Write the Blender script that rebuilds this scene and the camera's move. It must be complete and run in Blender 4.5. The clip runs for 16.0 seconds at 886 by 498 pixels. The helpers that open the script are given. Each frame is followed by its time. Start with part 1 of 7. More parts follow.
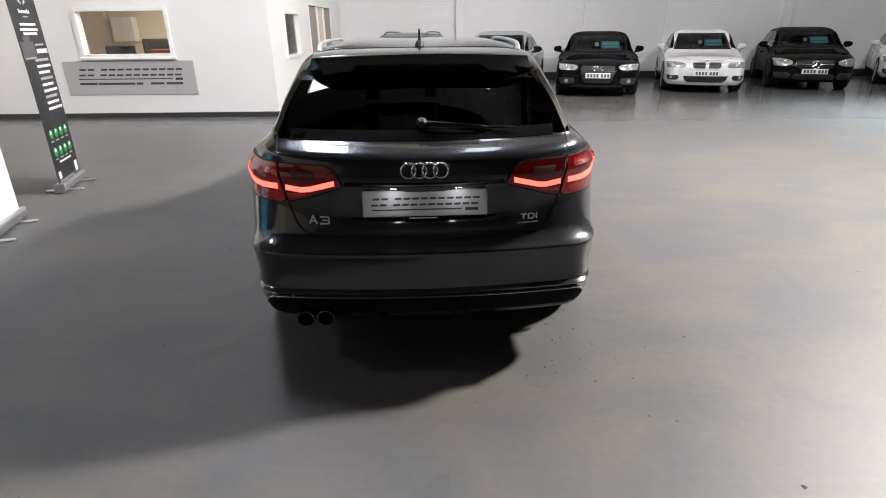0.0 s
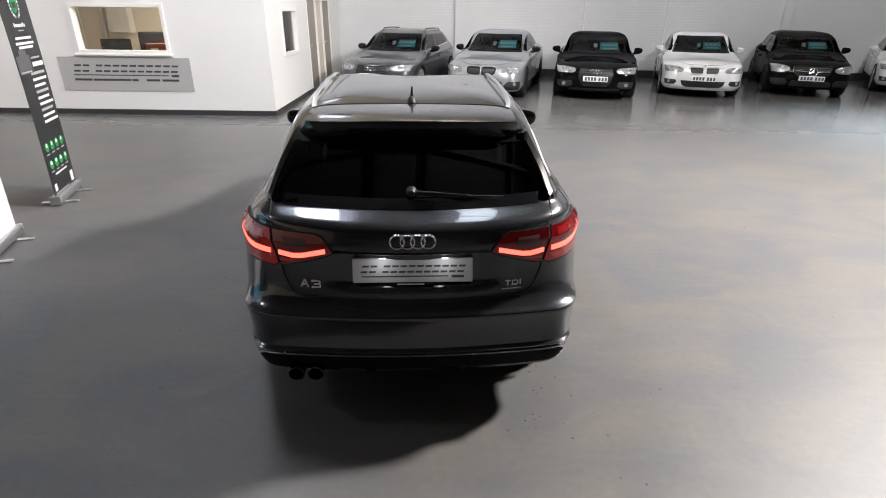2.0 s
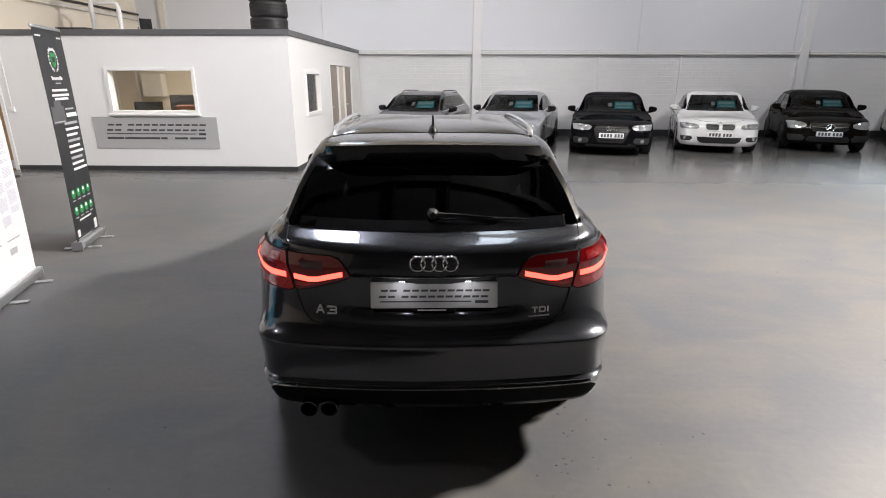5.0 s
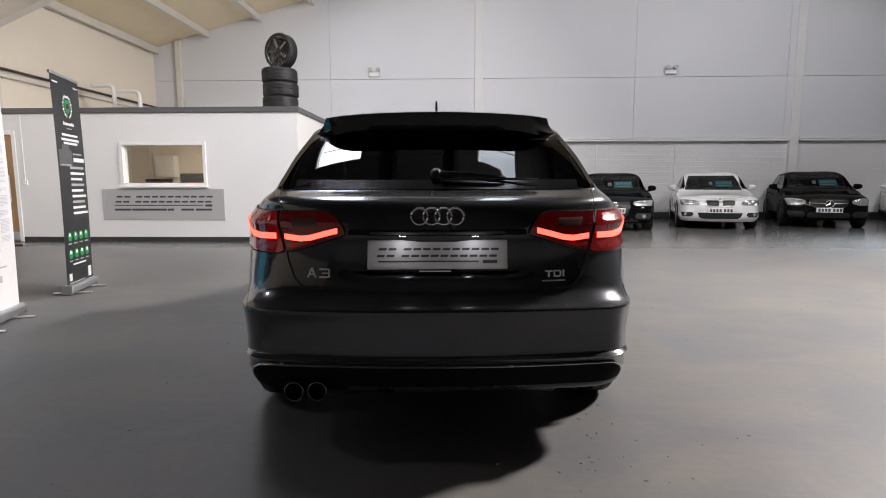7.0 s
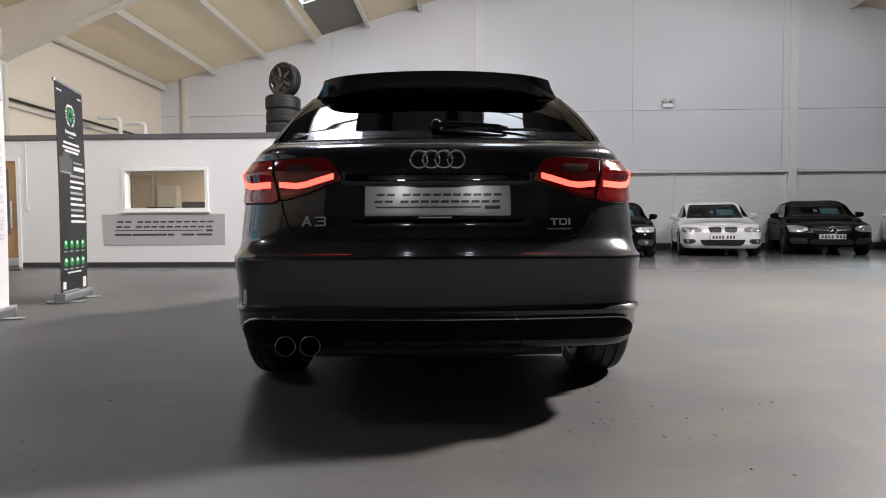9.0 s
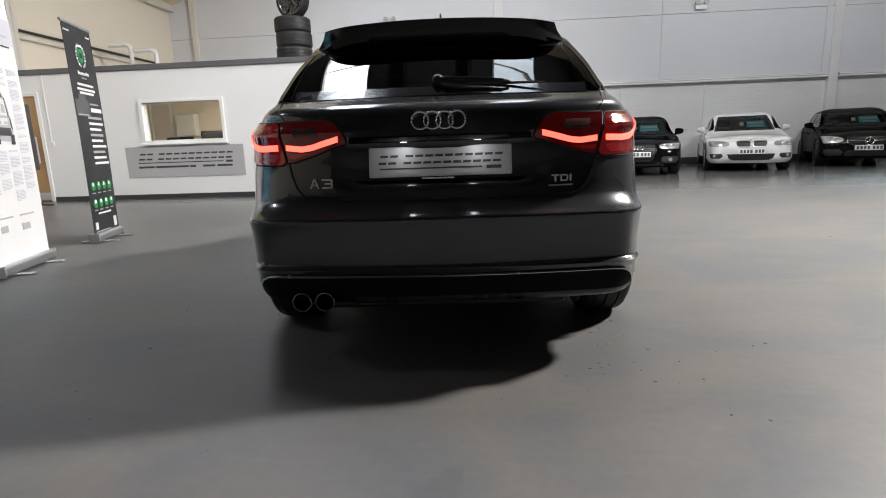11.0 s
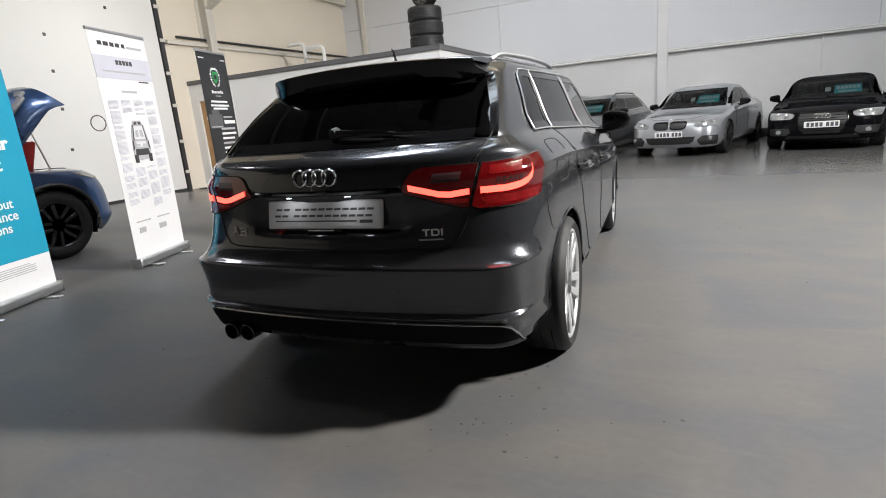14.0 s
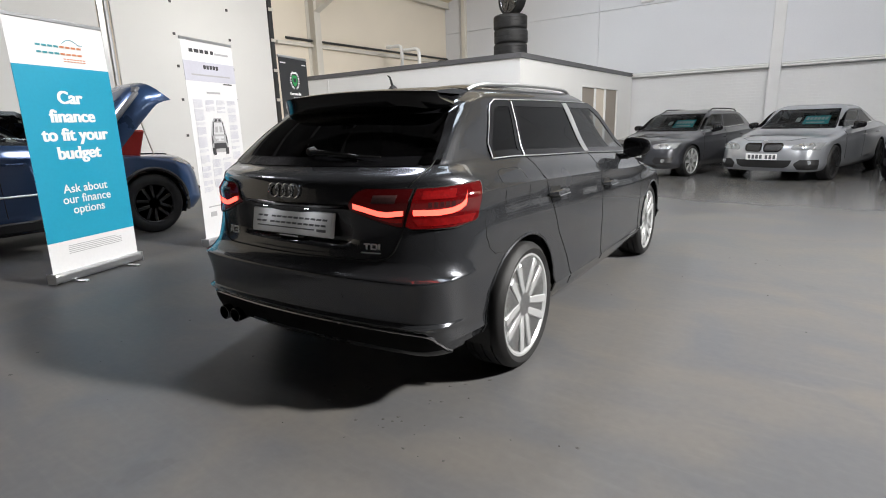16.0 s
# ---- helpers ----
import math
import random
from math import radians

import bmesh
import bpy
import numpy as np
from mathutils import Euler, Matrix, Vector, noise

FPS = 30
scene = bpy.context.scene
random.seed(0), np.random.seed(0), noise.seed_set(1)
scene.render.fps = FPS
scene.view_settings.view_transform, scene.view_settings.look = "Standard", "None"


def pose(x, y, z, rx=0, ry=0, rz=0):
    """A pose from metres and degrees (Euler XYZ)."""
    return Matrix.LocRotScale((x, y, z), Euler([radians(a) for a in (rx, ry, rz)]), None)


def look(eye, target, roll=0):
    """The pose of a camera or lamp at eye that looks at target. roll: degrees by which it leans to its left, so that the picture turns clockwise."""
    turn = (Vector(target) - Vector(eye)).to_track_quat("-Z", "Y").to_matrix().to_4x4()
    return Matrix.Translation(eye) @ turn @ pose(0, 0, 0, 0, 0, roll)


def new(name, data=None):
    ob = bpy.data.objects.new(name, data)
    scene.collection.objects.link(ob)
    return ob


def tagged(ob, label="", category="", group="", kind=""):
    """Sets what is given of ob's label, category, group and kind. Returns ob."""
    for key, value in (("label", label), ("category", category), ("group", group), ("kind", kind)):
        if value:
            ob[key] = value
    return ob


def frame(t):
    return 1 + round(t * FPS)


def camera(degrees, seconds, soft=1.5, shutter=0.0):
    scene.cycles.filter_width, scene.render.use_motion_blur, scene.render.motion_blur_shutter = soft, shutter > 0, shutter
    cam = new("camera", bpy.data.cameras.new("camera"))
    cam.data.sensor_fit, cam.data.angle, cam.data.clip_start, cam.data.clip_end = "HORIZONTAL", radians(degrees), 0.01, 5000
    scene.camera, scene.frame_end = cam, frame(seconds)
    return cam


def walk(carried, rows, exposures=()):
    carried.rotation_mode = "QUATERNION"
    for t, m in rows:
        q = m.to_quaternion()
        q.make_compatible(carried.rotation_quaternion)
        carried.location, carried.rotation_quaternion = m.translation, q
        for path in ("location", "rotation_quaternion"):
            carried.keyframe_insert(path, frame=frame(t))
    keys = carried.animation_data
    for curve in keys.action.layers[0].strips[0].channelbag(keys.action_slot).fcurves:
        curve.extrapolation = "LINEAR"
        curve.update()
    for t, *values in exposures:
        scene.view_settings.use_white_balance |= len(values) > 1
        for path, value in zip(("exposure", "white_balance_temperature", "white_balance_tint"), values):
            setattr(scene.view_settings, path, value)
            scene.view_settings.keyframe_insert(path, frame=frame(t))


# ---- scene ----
cam = camera(79.7, 16.0, 1.0)
PATH = [
    (0, (-0.002, 0.067, 1.484), (-0.004, 1.912, 0.713), -0.6),
    (0.5, (0.042, 0.1, 1.549), (0.014, 1.923, 0.728), -0.2),
    (1, (0.023, 0.115, 1.667), (0.048, 1.92, 0.806), 0.9),
    (1.5, (0.039, 0.13, 1.76), (0.037, 1.92, 0.866), 0.4),
    (2, (0.037, 0.13, 1.851), (0.051, 1.951, 1.023), 0.8),
    (2.5, (0.04, 0.118, 1.903), (0.058, 1.997, 1.22), 0.8),
    (3, (0.044, 0.118, 1.899), (0.058, 2.002, 1.226), 0.9),
    (3.5, (0.046, 0.121, 1.893), (0.059, 2.006, 1.225), 1.2),
    (5.8, (0.002, 0.188, 1.52), (-0.072, 2.126, 1.031), -0.3),
    (6, (0.012, 0.186, 1.493), (-0.058, 2.134, 1.047), -0.2),
    (6.5, (0.015, 0.208, 1.287), (-0.065, 2.174, 0.928), -0.3),
    (7, (0.01, 0.23, 1.06), (-0.057, 2.215, 0.819), -0.1),
    (7.5, (-0.008, 0.262, 0.873), (-0.064, 2.257, 0.73), -0.3),
    (8, (-0.003, 0.285, 0.752), (-0.064, 2.282, 0.676), -0.1),
    (10.3, (0.017, 0.288, 0.685), (-0.076, 2.283, 0.578), -0.9),
    (10.5, (0.009, 0.271, 0.705), (-0.087, 2.262, 0.537), -1.1),
    (11, (0.086, 0.234, 0.86), (-0.076, 2.189, 0.47), -2.0),
    (11.5, (0.221, 0.203, 0.949), (-0.023, 2.136, 0.501), -2.6),
    (12, (0.387, 0.256, 0.977), (0.032, 2.169, 0.515), -3.1),
    (12.5, (0.56, 0.311, 1.032), (0.083, 2.189, 0.536), -4.1),
    (13, (0.829, 0.341, 1.079), (0.199, 2.17, 0.568), -5.4),
    (13.5, (1.055, 0.397, 1.104), (0.316, 2.187, 0.605), -5.3),
    (14, (1.225, 0.535, 1.122), (0.396, 2.293, 0.649), -4.9),
    (14.5, (1.363, 0.65, 1.141), (0.44, 2.355, 0.651), -4.3),
    (15, (1.548, 0.688, 1.188), (0.516, 2.33, 0.7), -3.8),
    (15.5, (1.763, 0.718, 1.186), (0.623, 2.293, 0.717), -2.9),
    (16, (1.888, 0.684, 1.208), (0.744, 2.26, 0.752), -1.8),
]
walk(cam, [(t, look(eye, target, roll)) for t, eye, target, roll in PATH], [(0, 0.13, 6560, 14), (4, 0.13, 6560, 14), (6.5, -0.08, 6600, 16), (8.2, -0.1, 6600, 16), (11.5, -0.04, 6510, 11), (16, -0.14, 6470, 11)])

# ---- world and lights ----
world = bpy.data.worlds.new("world")
scene.world = world
world.use_nodes = True
_nt = world.node_tree
_sky = _nt.nodes.new("ShaderNodeTexSky")
_sky.sky_type, _sky.sun_disc = "NISHITA", False
_sky.sun_elevation, _sky.sun_rotation = radians(35), radians(60)
_nt.links.new(_sky.outputs[0], _nt.nodes["Background"].inputs[0])
_nt.nodes["Background"].inputs[1].default_value = 0.1


def area_lamp(name, eye, target, size, watts, colour, spread=180):
    d = bpy.data.lights.new(name, "AREA")
    d.shape, d.size, d.energy, d.color, d.spread = "DISK", size, watts, colour, radians(spread)
    ob = new(name, d)
    ob.matrix_world = look(eye, target)
    return ob


KEY_EYE = (6.6, 5.2, 5.4)
area_lamp("flood_lamp", KEY_EYE, (0, 3.2, 0), 0.65, 1700, (1.0, 0.975, 0.925))
area_lamp("flood_lamp", (9.6, 9.2, 7.0), (8.7, 8.7, 0), 0.5, 330, (0.76, 0.92, 1.0), 60)
# unseen lamps added to brighten the office, left floor, big door and end wall
area_lamp("fill_lamp", (-5.0, 5.0, 5.2), (-6.0, 10.0, 1.6), 0.8, 32, (1.0, 0.97, 0.93), 100)
area_lamp("fill_lamp", (-6.4, 2.4, 5.2), (-5.0, 4.2, 0), 0.8, 34, (0.98, 0.96, 1.0), 115)
area_lamp("fill_lamp", (-6.2, 7.4, 4.6), (-9.5, 7.5, 2.2), 0.6, 30, (1.0, 0.97, 0.92), 120)
area_lamp("fill_lamp", (1.0, 8.5, 7.3), (1.0, 17.0, 3.8), 1.0, 255, (0.94, 0.965, 1.0), 180)
area_lamp("fill_lamp", (9.5, 8.5, 7.3), (9.5, 17.0, 4.0), 1.0, 260, (0.92, 0.96, 1.0), 180)

# ---- materials ----
def material(name, colour, rough=0.5, metal=0.0, grain=None, spread=0.0, stain=None, bump=0.0, coat=0.0, colour2=None, per_object=0.0, spec=0.5):
    """A procedural surface: base colour varied by fine grain and by broad stains, with a little relief."""
    m = bpy.data.materials.new(name)
    m.use_nodes = True
    nt = m.node_tree
    b = nt.nodes["Principled BSDF"]
    b.inputs["Base Color"].default_value = (*colour, 1)
    b.inputs["Roughness"].default_value = rough
    b.inputs["Metallic"].default_value = metal
    b.inputs["Coat Weight"].default_value = coat
    b.inputs["Coat Roughness"].default_value = 0.035
    b.inputs["Specular IOR Level"].default_value = spec
    if grain:
        co = nt.nodes.new("ShaderNodeTexCoord")
        geo = nt.nodes.new("ShaderNodeNewGeometry")
        n1 = nt.nodes.new("ShaderNodeTexNoise")
        n1.inputs["Scale"].default_value, n1.inputs["Detail"].default_value = grain, 6
        n2 = nt.nodes.new("ShaderNodeTexNoise")
        n2.inputs["Scale"].default_value, n2.inputs["Detail"].default_value = stain or grain * 0.1, 5
        for n in (n1, n2):
            nt.links.new(geo.outputs["Position"], n.inputs["Vector"])
        add = nt.nodes.new("ShaderNodeMath")
        add.operation = "ADD"
        nt.links.new(n1.outputs["Fac"], add.inputs[0])
        nt.links.new(n2.outputs["Fac"], add.inputs[1])
        ramp = nt.nodes.new("ShaderNodeMapRange")
        ramp.inputs["From Min"].default_value, ramp.inputs["From Max"].default_value = 0.6, 1.4
        nt.links.new(add.outputs[0], ramp.inputs["Value"])
        mix = nt.nodes.new("ShaderNodeMix")
        mix.data_type = "RGBA"
        nt.links.new(ramp.outputs["Result"], mix.inputs["Factor"])
        c2 = colour2 or tuple(c * (1 + spread) for c in colour)
        c1 = tuple(c * (1 - spread) for c in colour)
        mix.inputs["A"].default_value, mix.inputs["B"].default_value = (*c1, 1), (*c2, 1)
        nt.links.new(mix.outputs["Result"], b.inputs["Base Color"])
        rr = nt.nodes.new("ShaderNodeMapRange")
        rr.inputs["From Min"].default_value, rr.inputs["From Max"].default_value = 0.25, 0.75
        rr.inputs["To Min"].default_value, rr.inputs["To Max"].default_value = rough * 0.8, min(1, rough * 1.2)
        nt.links.new(n2.outputs["Fac"], rr.inputs["Value"])
        nt.links.new(rr.outputs["Result"], b.inputs["Roughness"])
        if bump:
            bp = nt.nodes.new("ShaderNodeBump")
            bp.inputs["Strength"].default_value, bp.inputs["Distance"].default_value = bump, 0.004
            nt.links.new(n1.outputs["Fac"], bp.inputs["Height"])
            nt.links.new(bp.outputs["Normal"], b.inputs["Normal"])
    return m


def glow(name, colour, strength):
    m = bpy.data.materials.new(name)
    m.use_nodes = True
    b = m.node_tree.nodes["Principled BSDF"]
    b.inputs["Base Color"].default_value = (*colour, 1)
    b.inputs["Emission Color"].default_value = (*colour, 1)
    b.inputs["Emission Strength"].default_value = strength
    return m


def glass(name, tint, rough=0.0, ior=1.5):
    """Thin tinted glazing: a clear coat over a see-through tinted sheet."""
    m = bpy.data.materials.new(name)
    m.use_nodes = True
    nt = m.node_tree
    nt.nodes.remove(nt.nodes["Principled BSDF"])
    tr = nt.nodes.new("ShaderNodeBsdfTransparent")
    tr.inputs[0].default_value = (*tint, 1)
    gl = nt.nodes.new("ShaderNodeBsdfGlossy")
    gl.inputs["Roughness"].default_value = rough
    fr = nt.nodes.new("ShaderNodeFresnel")
    fr.inputs["IOR"].default_value = ior
    mx = nt.nodes.new("ShaderNodeMixShader")
    nt.links.new(fr.outputs[0], mx.inputs[0])
    nt.links.new(tr.outputs[0], mx.inputs[1])
    nt.links.new(gl.outputs[0], mx.inputs[2])
    nt.links.new(mx.outputs[0], nt.nodes["Material Output"].inputs[0])
    return m


def car_paint(name, colour, metal=0.6, rough=0.35, spec=0.5, coat=1.0):
    m = material(name, colour, rough, metal, 900.0, 0.18, 3.0, 0.0, coat, spec=spec)
    return m


WALL = material("white_wall_paint", (0.78, 0.78, 0.77), 0.6, 0, 60, 0.03, 1.2, 0.05)
# shade put into the colour of the unseen front half of the hall
SHADE_GREY = material("unseen_hall_shade_grey", (0.06, 0.06, 0.064), 0.6, 0, 30, 0.1, 0.8)
BRICK = material("white_painted_brick", (0.70, 0.70, 0.70), 0.55, 0, 80, 0.05, 1.5, 0.2)
BLOCK = material("painted_blockwork", (0.70, 0.70, 0.70), 0.55, 0, 80, 0.05, 1.5, 0.25)
CLAD = material("wall_cladding_paint", (0.66, 0.67, 0.70), 0.5, 0, 30, 0.03, 0.6, 0.03)
CREAM = material("cream_wall_lining", (0.80, 0.73, 0.62), 0.6, 0, 40, 0.05, 0.8, 0.05)
ROOF = material("roof_lining_board", (0.76, 0.65, 0.47), 0.7, 0, 30, 0.1, 1.0, 0.1)
STEEL = material("painted_steel", (0.66, 0.63, 0.57), 0.45, 0, 50, 0.06, 2.0)
TRIM_DARK = material("dark_trim", (0.035, 0.036, 0.038), 0.45, 0, 60, 0.2, 4.0)
TRIM_GREY = material("grey_fascia", (0.10, 0.10, 0.105), 0.5, 0, 60, 0.15, 4.0)
FRAME = material("white_window_frame", (0.80, 0.80, 0.79), 0.35, 0, 90, 0.02, 4.0)
OAK = material("oak_veneer_door", (0.42, 0.25, 0.11), 0.4, 0, 45, 0.2, 3.0)
DOORGREY = material("brown_grey_door_paint", (0.30, 0.26, 0.22), 0.5, 0, 45, 0.1, 3.0)
DOORCREAM = material("cream_door_paint", (0.68, 0.60, 0.50), 0.5, 0, 45, 0.05, 3.0)
SIGN = material("grey_sign_board", (0.42, 0.42, 0.42), 0.4, 0, 70, 0.04, 3.0)
INK = material("dark_ink", (0.05, 0.05, 0.055), 0.5, 0, 90, 0.1, 6.0)
RUBBER = material("tyre_rubber", (0.011, 0.011, 0.0115), 0.6, 0, 160, 0.25, 9.0, 0.2)
ALLOY = material("silver_alloy", (0.56, 0.57, 0.58), 0.34, 0.5, 200, 0.05, 6.0)
BLACK_ALLOY = material("black_alloy", (0.02, 0.02, 0.021), 0.3, 0.3, 200, 0.1, 6.0)
DISC = material("brake_disc", (0.22, 0.21, 0.20), 0.4, 0.9, 200, 0.15, 9.0)
CHROME = material("chrome", (0.80, 0.81, 0.82), 0.12, 1.0)
DARK_CHROME = material("dark_chrome", (0.16, 0.16, 0.165), 0.25, 1.0, 300, 0.08, 9.0)
SATIN = material("satin_aluminium", (0.62, 0.63, 0.64), 0.38, 1.0, 300, 0.04, 9.0)
GLOSS_BLACK = material("gloss_black_plastic", (0.006, 0.006, 0.007), 0.15, 0, 300, 0.2, 6.0)
PLASTIC = material("black_plastic", (0.014, 0.014, 0.015), 0.5, 0, 250, 0.2, 8.0, 0.1)
CABIN = material("cabin_cloth", (0.016, 0.016, 0.018), 0.85, 0, 300, 0.25, 9.0, 0.1)
LINING = material("headlining", (0.20, 0.20, 0.20), 0.9, 0, 300, 0.1, 9.0)
PLATE = material("plate_face", (0.82, 0.82, 0.82), 0.4, 0, 200, 0.03, 12.0)
PLATE_EDGE = material("plate_edge", (0.82, 0.82, 0.82), 0.35, 0, 200, 0.02, 12.0)
PLATE_INK = material("plate_ink", (0.10, 0.10, 0.11), 0.5, 0, 200, 0.1, 12.0)
DIFFUSER_LIP = material("grey_lip_plastic", (0.030, 0.030, 0.033), 0.30, 0, 250, 0.2, 8.0)
MARK = material("bright_model_mark", (0.80, 0.80, 0.81), 0.42, 0.35, 300, 0.04, 9.0)
TRIM_BRIGHT = material("bright_trim", (0.45, 0.45, 0.46), 0.25, 1.0, 300, 0.06, 9.0)
MATT_BLACK = material("matt_black_plastic", (0.005, 0.005, 0.0055), 0.7, 0, 250, 0.2, 8.0, spec=0.12)
GAP = material("shut_line", (0.004, 0.004, 0.004), 0.7, 0, 200, 0.1, 9.0)
GLASS_DARK = glass("privacy_glass", (0.018, 0.018, 0.020), 0.0, 1.42)
GLASS_SIDE = glass("tinted_side_glass", (0.45, 0.47, 0.47), 0.0, 1.5)
GLASS_CLEAR = glass("screen_glass", (0.34, 0.39, 0.39), 0.0, 1.3)
GLASS_OFFICE = glass("office_glass", (0.92, 0.94, 0.93))
TEAL = material("teal_price_card", (0.05, 0.48, 0.55), 0.4, 0, 90, 0.05, 6.0)
CARD = material("white_card", (0.80, 0.80, 0.80), 0.5, 0, 90, 0.03, 6.0)
LAMP_RED = material("red_lamp_lens", (0.060, 0.002, 0.003), 0.07, 0, 90, 0.15, 9.0, 0, 0.5)
LAMP_DARK = material("smoked_lamp_lens", (0.028, 0.003, 0.004), 0.07, 0, 90, 0.15, 9.0, 0, 0.5)
LAMP_ON = glow("lit_lamp_band", (1.0, 0.075, 0.05), 4.2)
for _m, _k in ((LAMP_RED, 0.07), (LAMP_DARK, 0.022)):
    _b = _m.node_tree.nodes["Principled BSDF"]
    _b.inputs["Emission Color"].default_value, _b.inputs["Emission Strength"].default_value = (1.0, 0.02, 0.02, 1), _k
LAMP_FACET = material("red_reflector_facets", (0.17, 0.004, 0.005), 0.15, 0, 140, 0.5, 40.0, 0.3, 1.0)
LAMP_FACET.node_tree.nodes["Principled BSDF"].inputs["Emission Color"].default_value = (1.0, 0.03, 0.02, 1)
LAMP_FACET.node_tree.nodes["Principled BSDF"].inputs["Emission Strength"].default_value = 0.05
LED = glow("led_light", (0.9, 0.95, 1.0), 7.0)
HEADLAMP = material("headlamp_lens", (0.42, 0.44, 0.46), 0.08, 0.5, 60, 0.35, 14.0, 0, 1.0)
PAINT = {
    "grey": car_paint("dark_grey_metallic_paint", (0.060, 0.063, 0.070), 0.70, 0.235, 0.15, 0.85),
    "grey2": car_paint("mid_grey_metallic_paint", (0.066, 0.068, 0.077), 0.6, 0.34),
    "silver": car_paint("silver_metallic_paint", (0.37, 0.385, 0.415), 0.6, 0.34),
    "black": car_paint("black_paint", (0.004, 0.004, 0.005), 0.0, 0.3, 0.0, 0.22),
    "white": car_paint("white_paint", (0.74, 0.74, 0.74), 0.0, 0.35),
    "brownblack": car_paint("brown_black_metallic_paint", (0.006, 0.005, 0.004), 0.0, 0.3, 0.0, 0.22),
    "blue": car_paint("dark_blue_metallic_paint", (0.026, 0.062, 0.150), 0.5, 0.3),
}


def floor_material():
    """Painted concrete: warm and cool blotches, rubbed streaks, and gloss that rises towards the parked row."""
    m = bpy.data.materials.new("grey_painted_concrete")
    m.use_nodes = True
    nt = m.node_tree
    b = nt.nodes["Principled BSDF"]
    b.inputs["Specular IOR Level"].default_value = 0.26
    geo = nt.nodes.new("ShaderNodeNewGeometry")

    def noise(scale, detail, turn=0.0, stretch=1.0, distort=0.0):
        mp = nt.nodes.new("ShaderNodeMapping")
        mp.inputs["Rotation"].default_value, mp.inputs["Scale"].default_value = (0, 0, turn), (1.0, stretch, 1.0)
        n = nt.nodes.new("ShaderNodeTexNoise")
        n.inputs["Scale"].default_value, n.inputs["Detail"].default_value, n.inputs["Distortion"].default_value = scale, detail, distort
        nt.links.new(geo.outputs["Position"], mp.inputs["Vector"])
        nt.links.new(mp.outputs[0], n.inputs["Vector"])
        return n.outputs["Fac"]

    def remap(v, a, c, lo, hi):
        r = nt.nodes.new("ShaderNodeMapRange")
        for k, x in zip(("From Min", "From Max", "To Min", "To Max"), (a, c, lo, hi)):
            r.inputs[k].default_value = x
        nt.links.new(v, r.inputs["Value"])
        return r.outputs["Result"]

    def calc(op, a, c):
        n = nt.nodes.new("ShaderNodeMath")
        n.operation = op
        for k, v in enumerate((a, c)):
            if isinstance(v, (int, float)):
                n.inputs[k].default_value = v
            else:
                nt.links.new(v, n.inputs[k])
        return n.outputs[0]

    blotch = noise(1.3, 9, 0.5, 1.4, 0.9)
    mix = nt.nodes.new("ShaderNodeMix")
    mix.data_type = "RGBA"
    mix.inputs["A"].default_value, mix.inputs["B"].default_value = (0.106, 0.108, 0.113, 1), (0.135, 0.128, 0.119, 1)
    nt.links.new(remap(blotch, 0.36, 0.64, 0, 1), mix.inputs["Factor"])
    rub = remap(noise(3.0, 6, 0.9, 9.0, 0.3), 0.56, 0.72, 1.0, 1.06)
    rub2 = remap(noise(2.2, 6, -0.7, 11.0, 0.2), 0.58, 0.74, 1.0, 1.06)
    grain = remap(noise(24.0, 8), 0.3, 0.7, 0.955, 1.045)
    scuff = remap(noise(1.7, 9, 0.2, 1.3, 1.2), 0.66, 0.72, 1.0, 0.90)
    tone = calc("MULTIPLY", calc("MULTIPLY", rub, rub2), calc("MULTIPLY", grain, scuff))
    sc = nt.nodes.new("ShaderNodeVectorMath")
    sc.operation = "SCALE"
    nt.links.new(mix.outputs["Result"], sc.inputs[0])
    nt.links.new(tone, sc.inputs["Scale"])
    nt.links.new(sc.outputs[0], b.inputs["Base Color"])
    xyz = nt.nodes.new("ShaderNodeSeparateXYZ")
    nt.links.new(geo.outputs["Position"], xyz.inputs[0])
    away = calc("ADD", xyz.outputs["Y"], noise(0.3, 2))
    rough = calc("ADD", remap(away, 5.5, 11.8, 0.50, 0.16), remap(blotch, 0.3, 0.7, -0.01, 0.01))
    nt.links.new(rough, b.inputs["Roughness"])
    bp = nt.nodes.new("ShaderNodeBump")
    bp.inputs["Strength"].default_value, bp.inputs["Distance"].default_value = 0.03, 0.003
    nt.links.new(noise(26.0, 8), bp.inputs["Height"])
    nt.links.new(bp.outputs[0], b.inputs["Normal"])
    return m


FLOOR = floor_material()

# ---- mesh helpers ----
def thing(name, m, label, category, group="", kind=""):
    ob = new(name)
    ob.empty_display_size = 0.1
    ob.matrix_world = m
    return tagged(ob, label, category, group, kind)


def part(name, bm, mat, parent=None, label="", smooth=False):
    me = bpy.data.meshes.new(name)
    bmesh.ops.recalc_face_normals(bm, faces=bm.faces)
    bm.to_mesh(me)
    bm.free()
    me.materials.append(mat)
    if smooth:
        for p in me.polygons:
            p.use_smooth = True
        me.set_sharp_from_angle(angle=radians(38))
    ob = new(name, me)
    ob.parent = parent
    return tagged(ob, label)


def structure(name, bm, mat, label, category, smooth=False):
    return tagged(part(name, bm, mat, None, "", smooth), label, category, "", "structure")


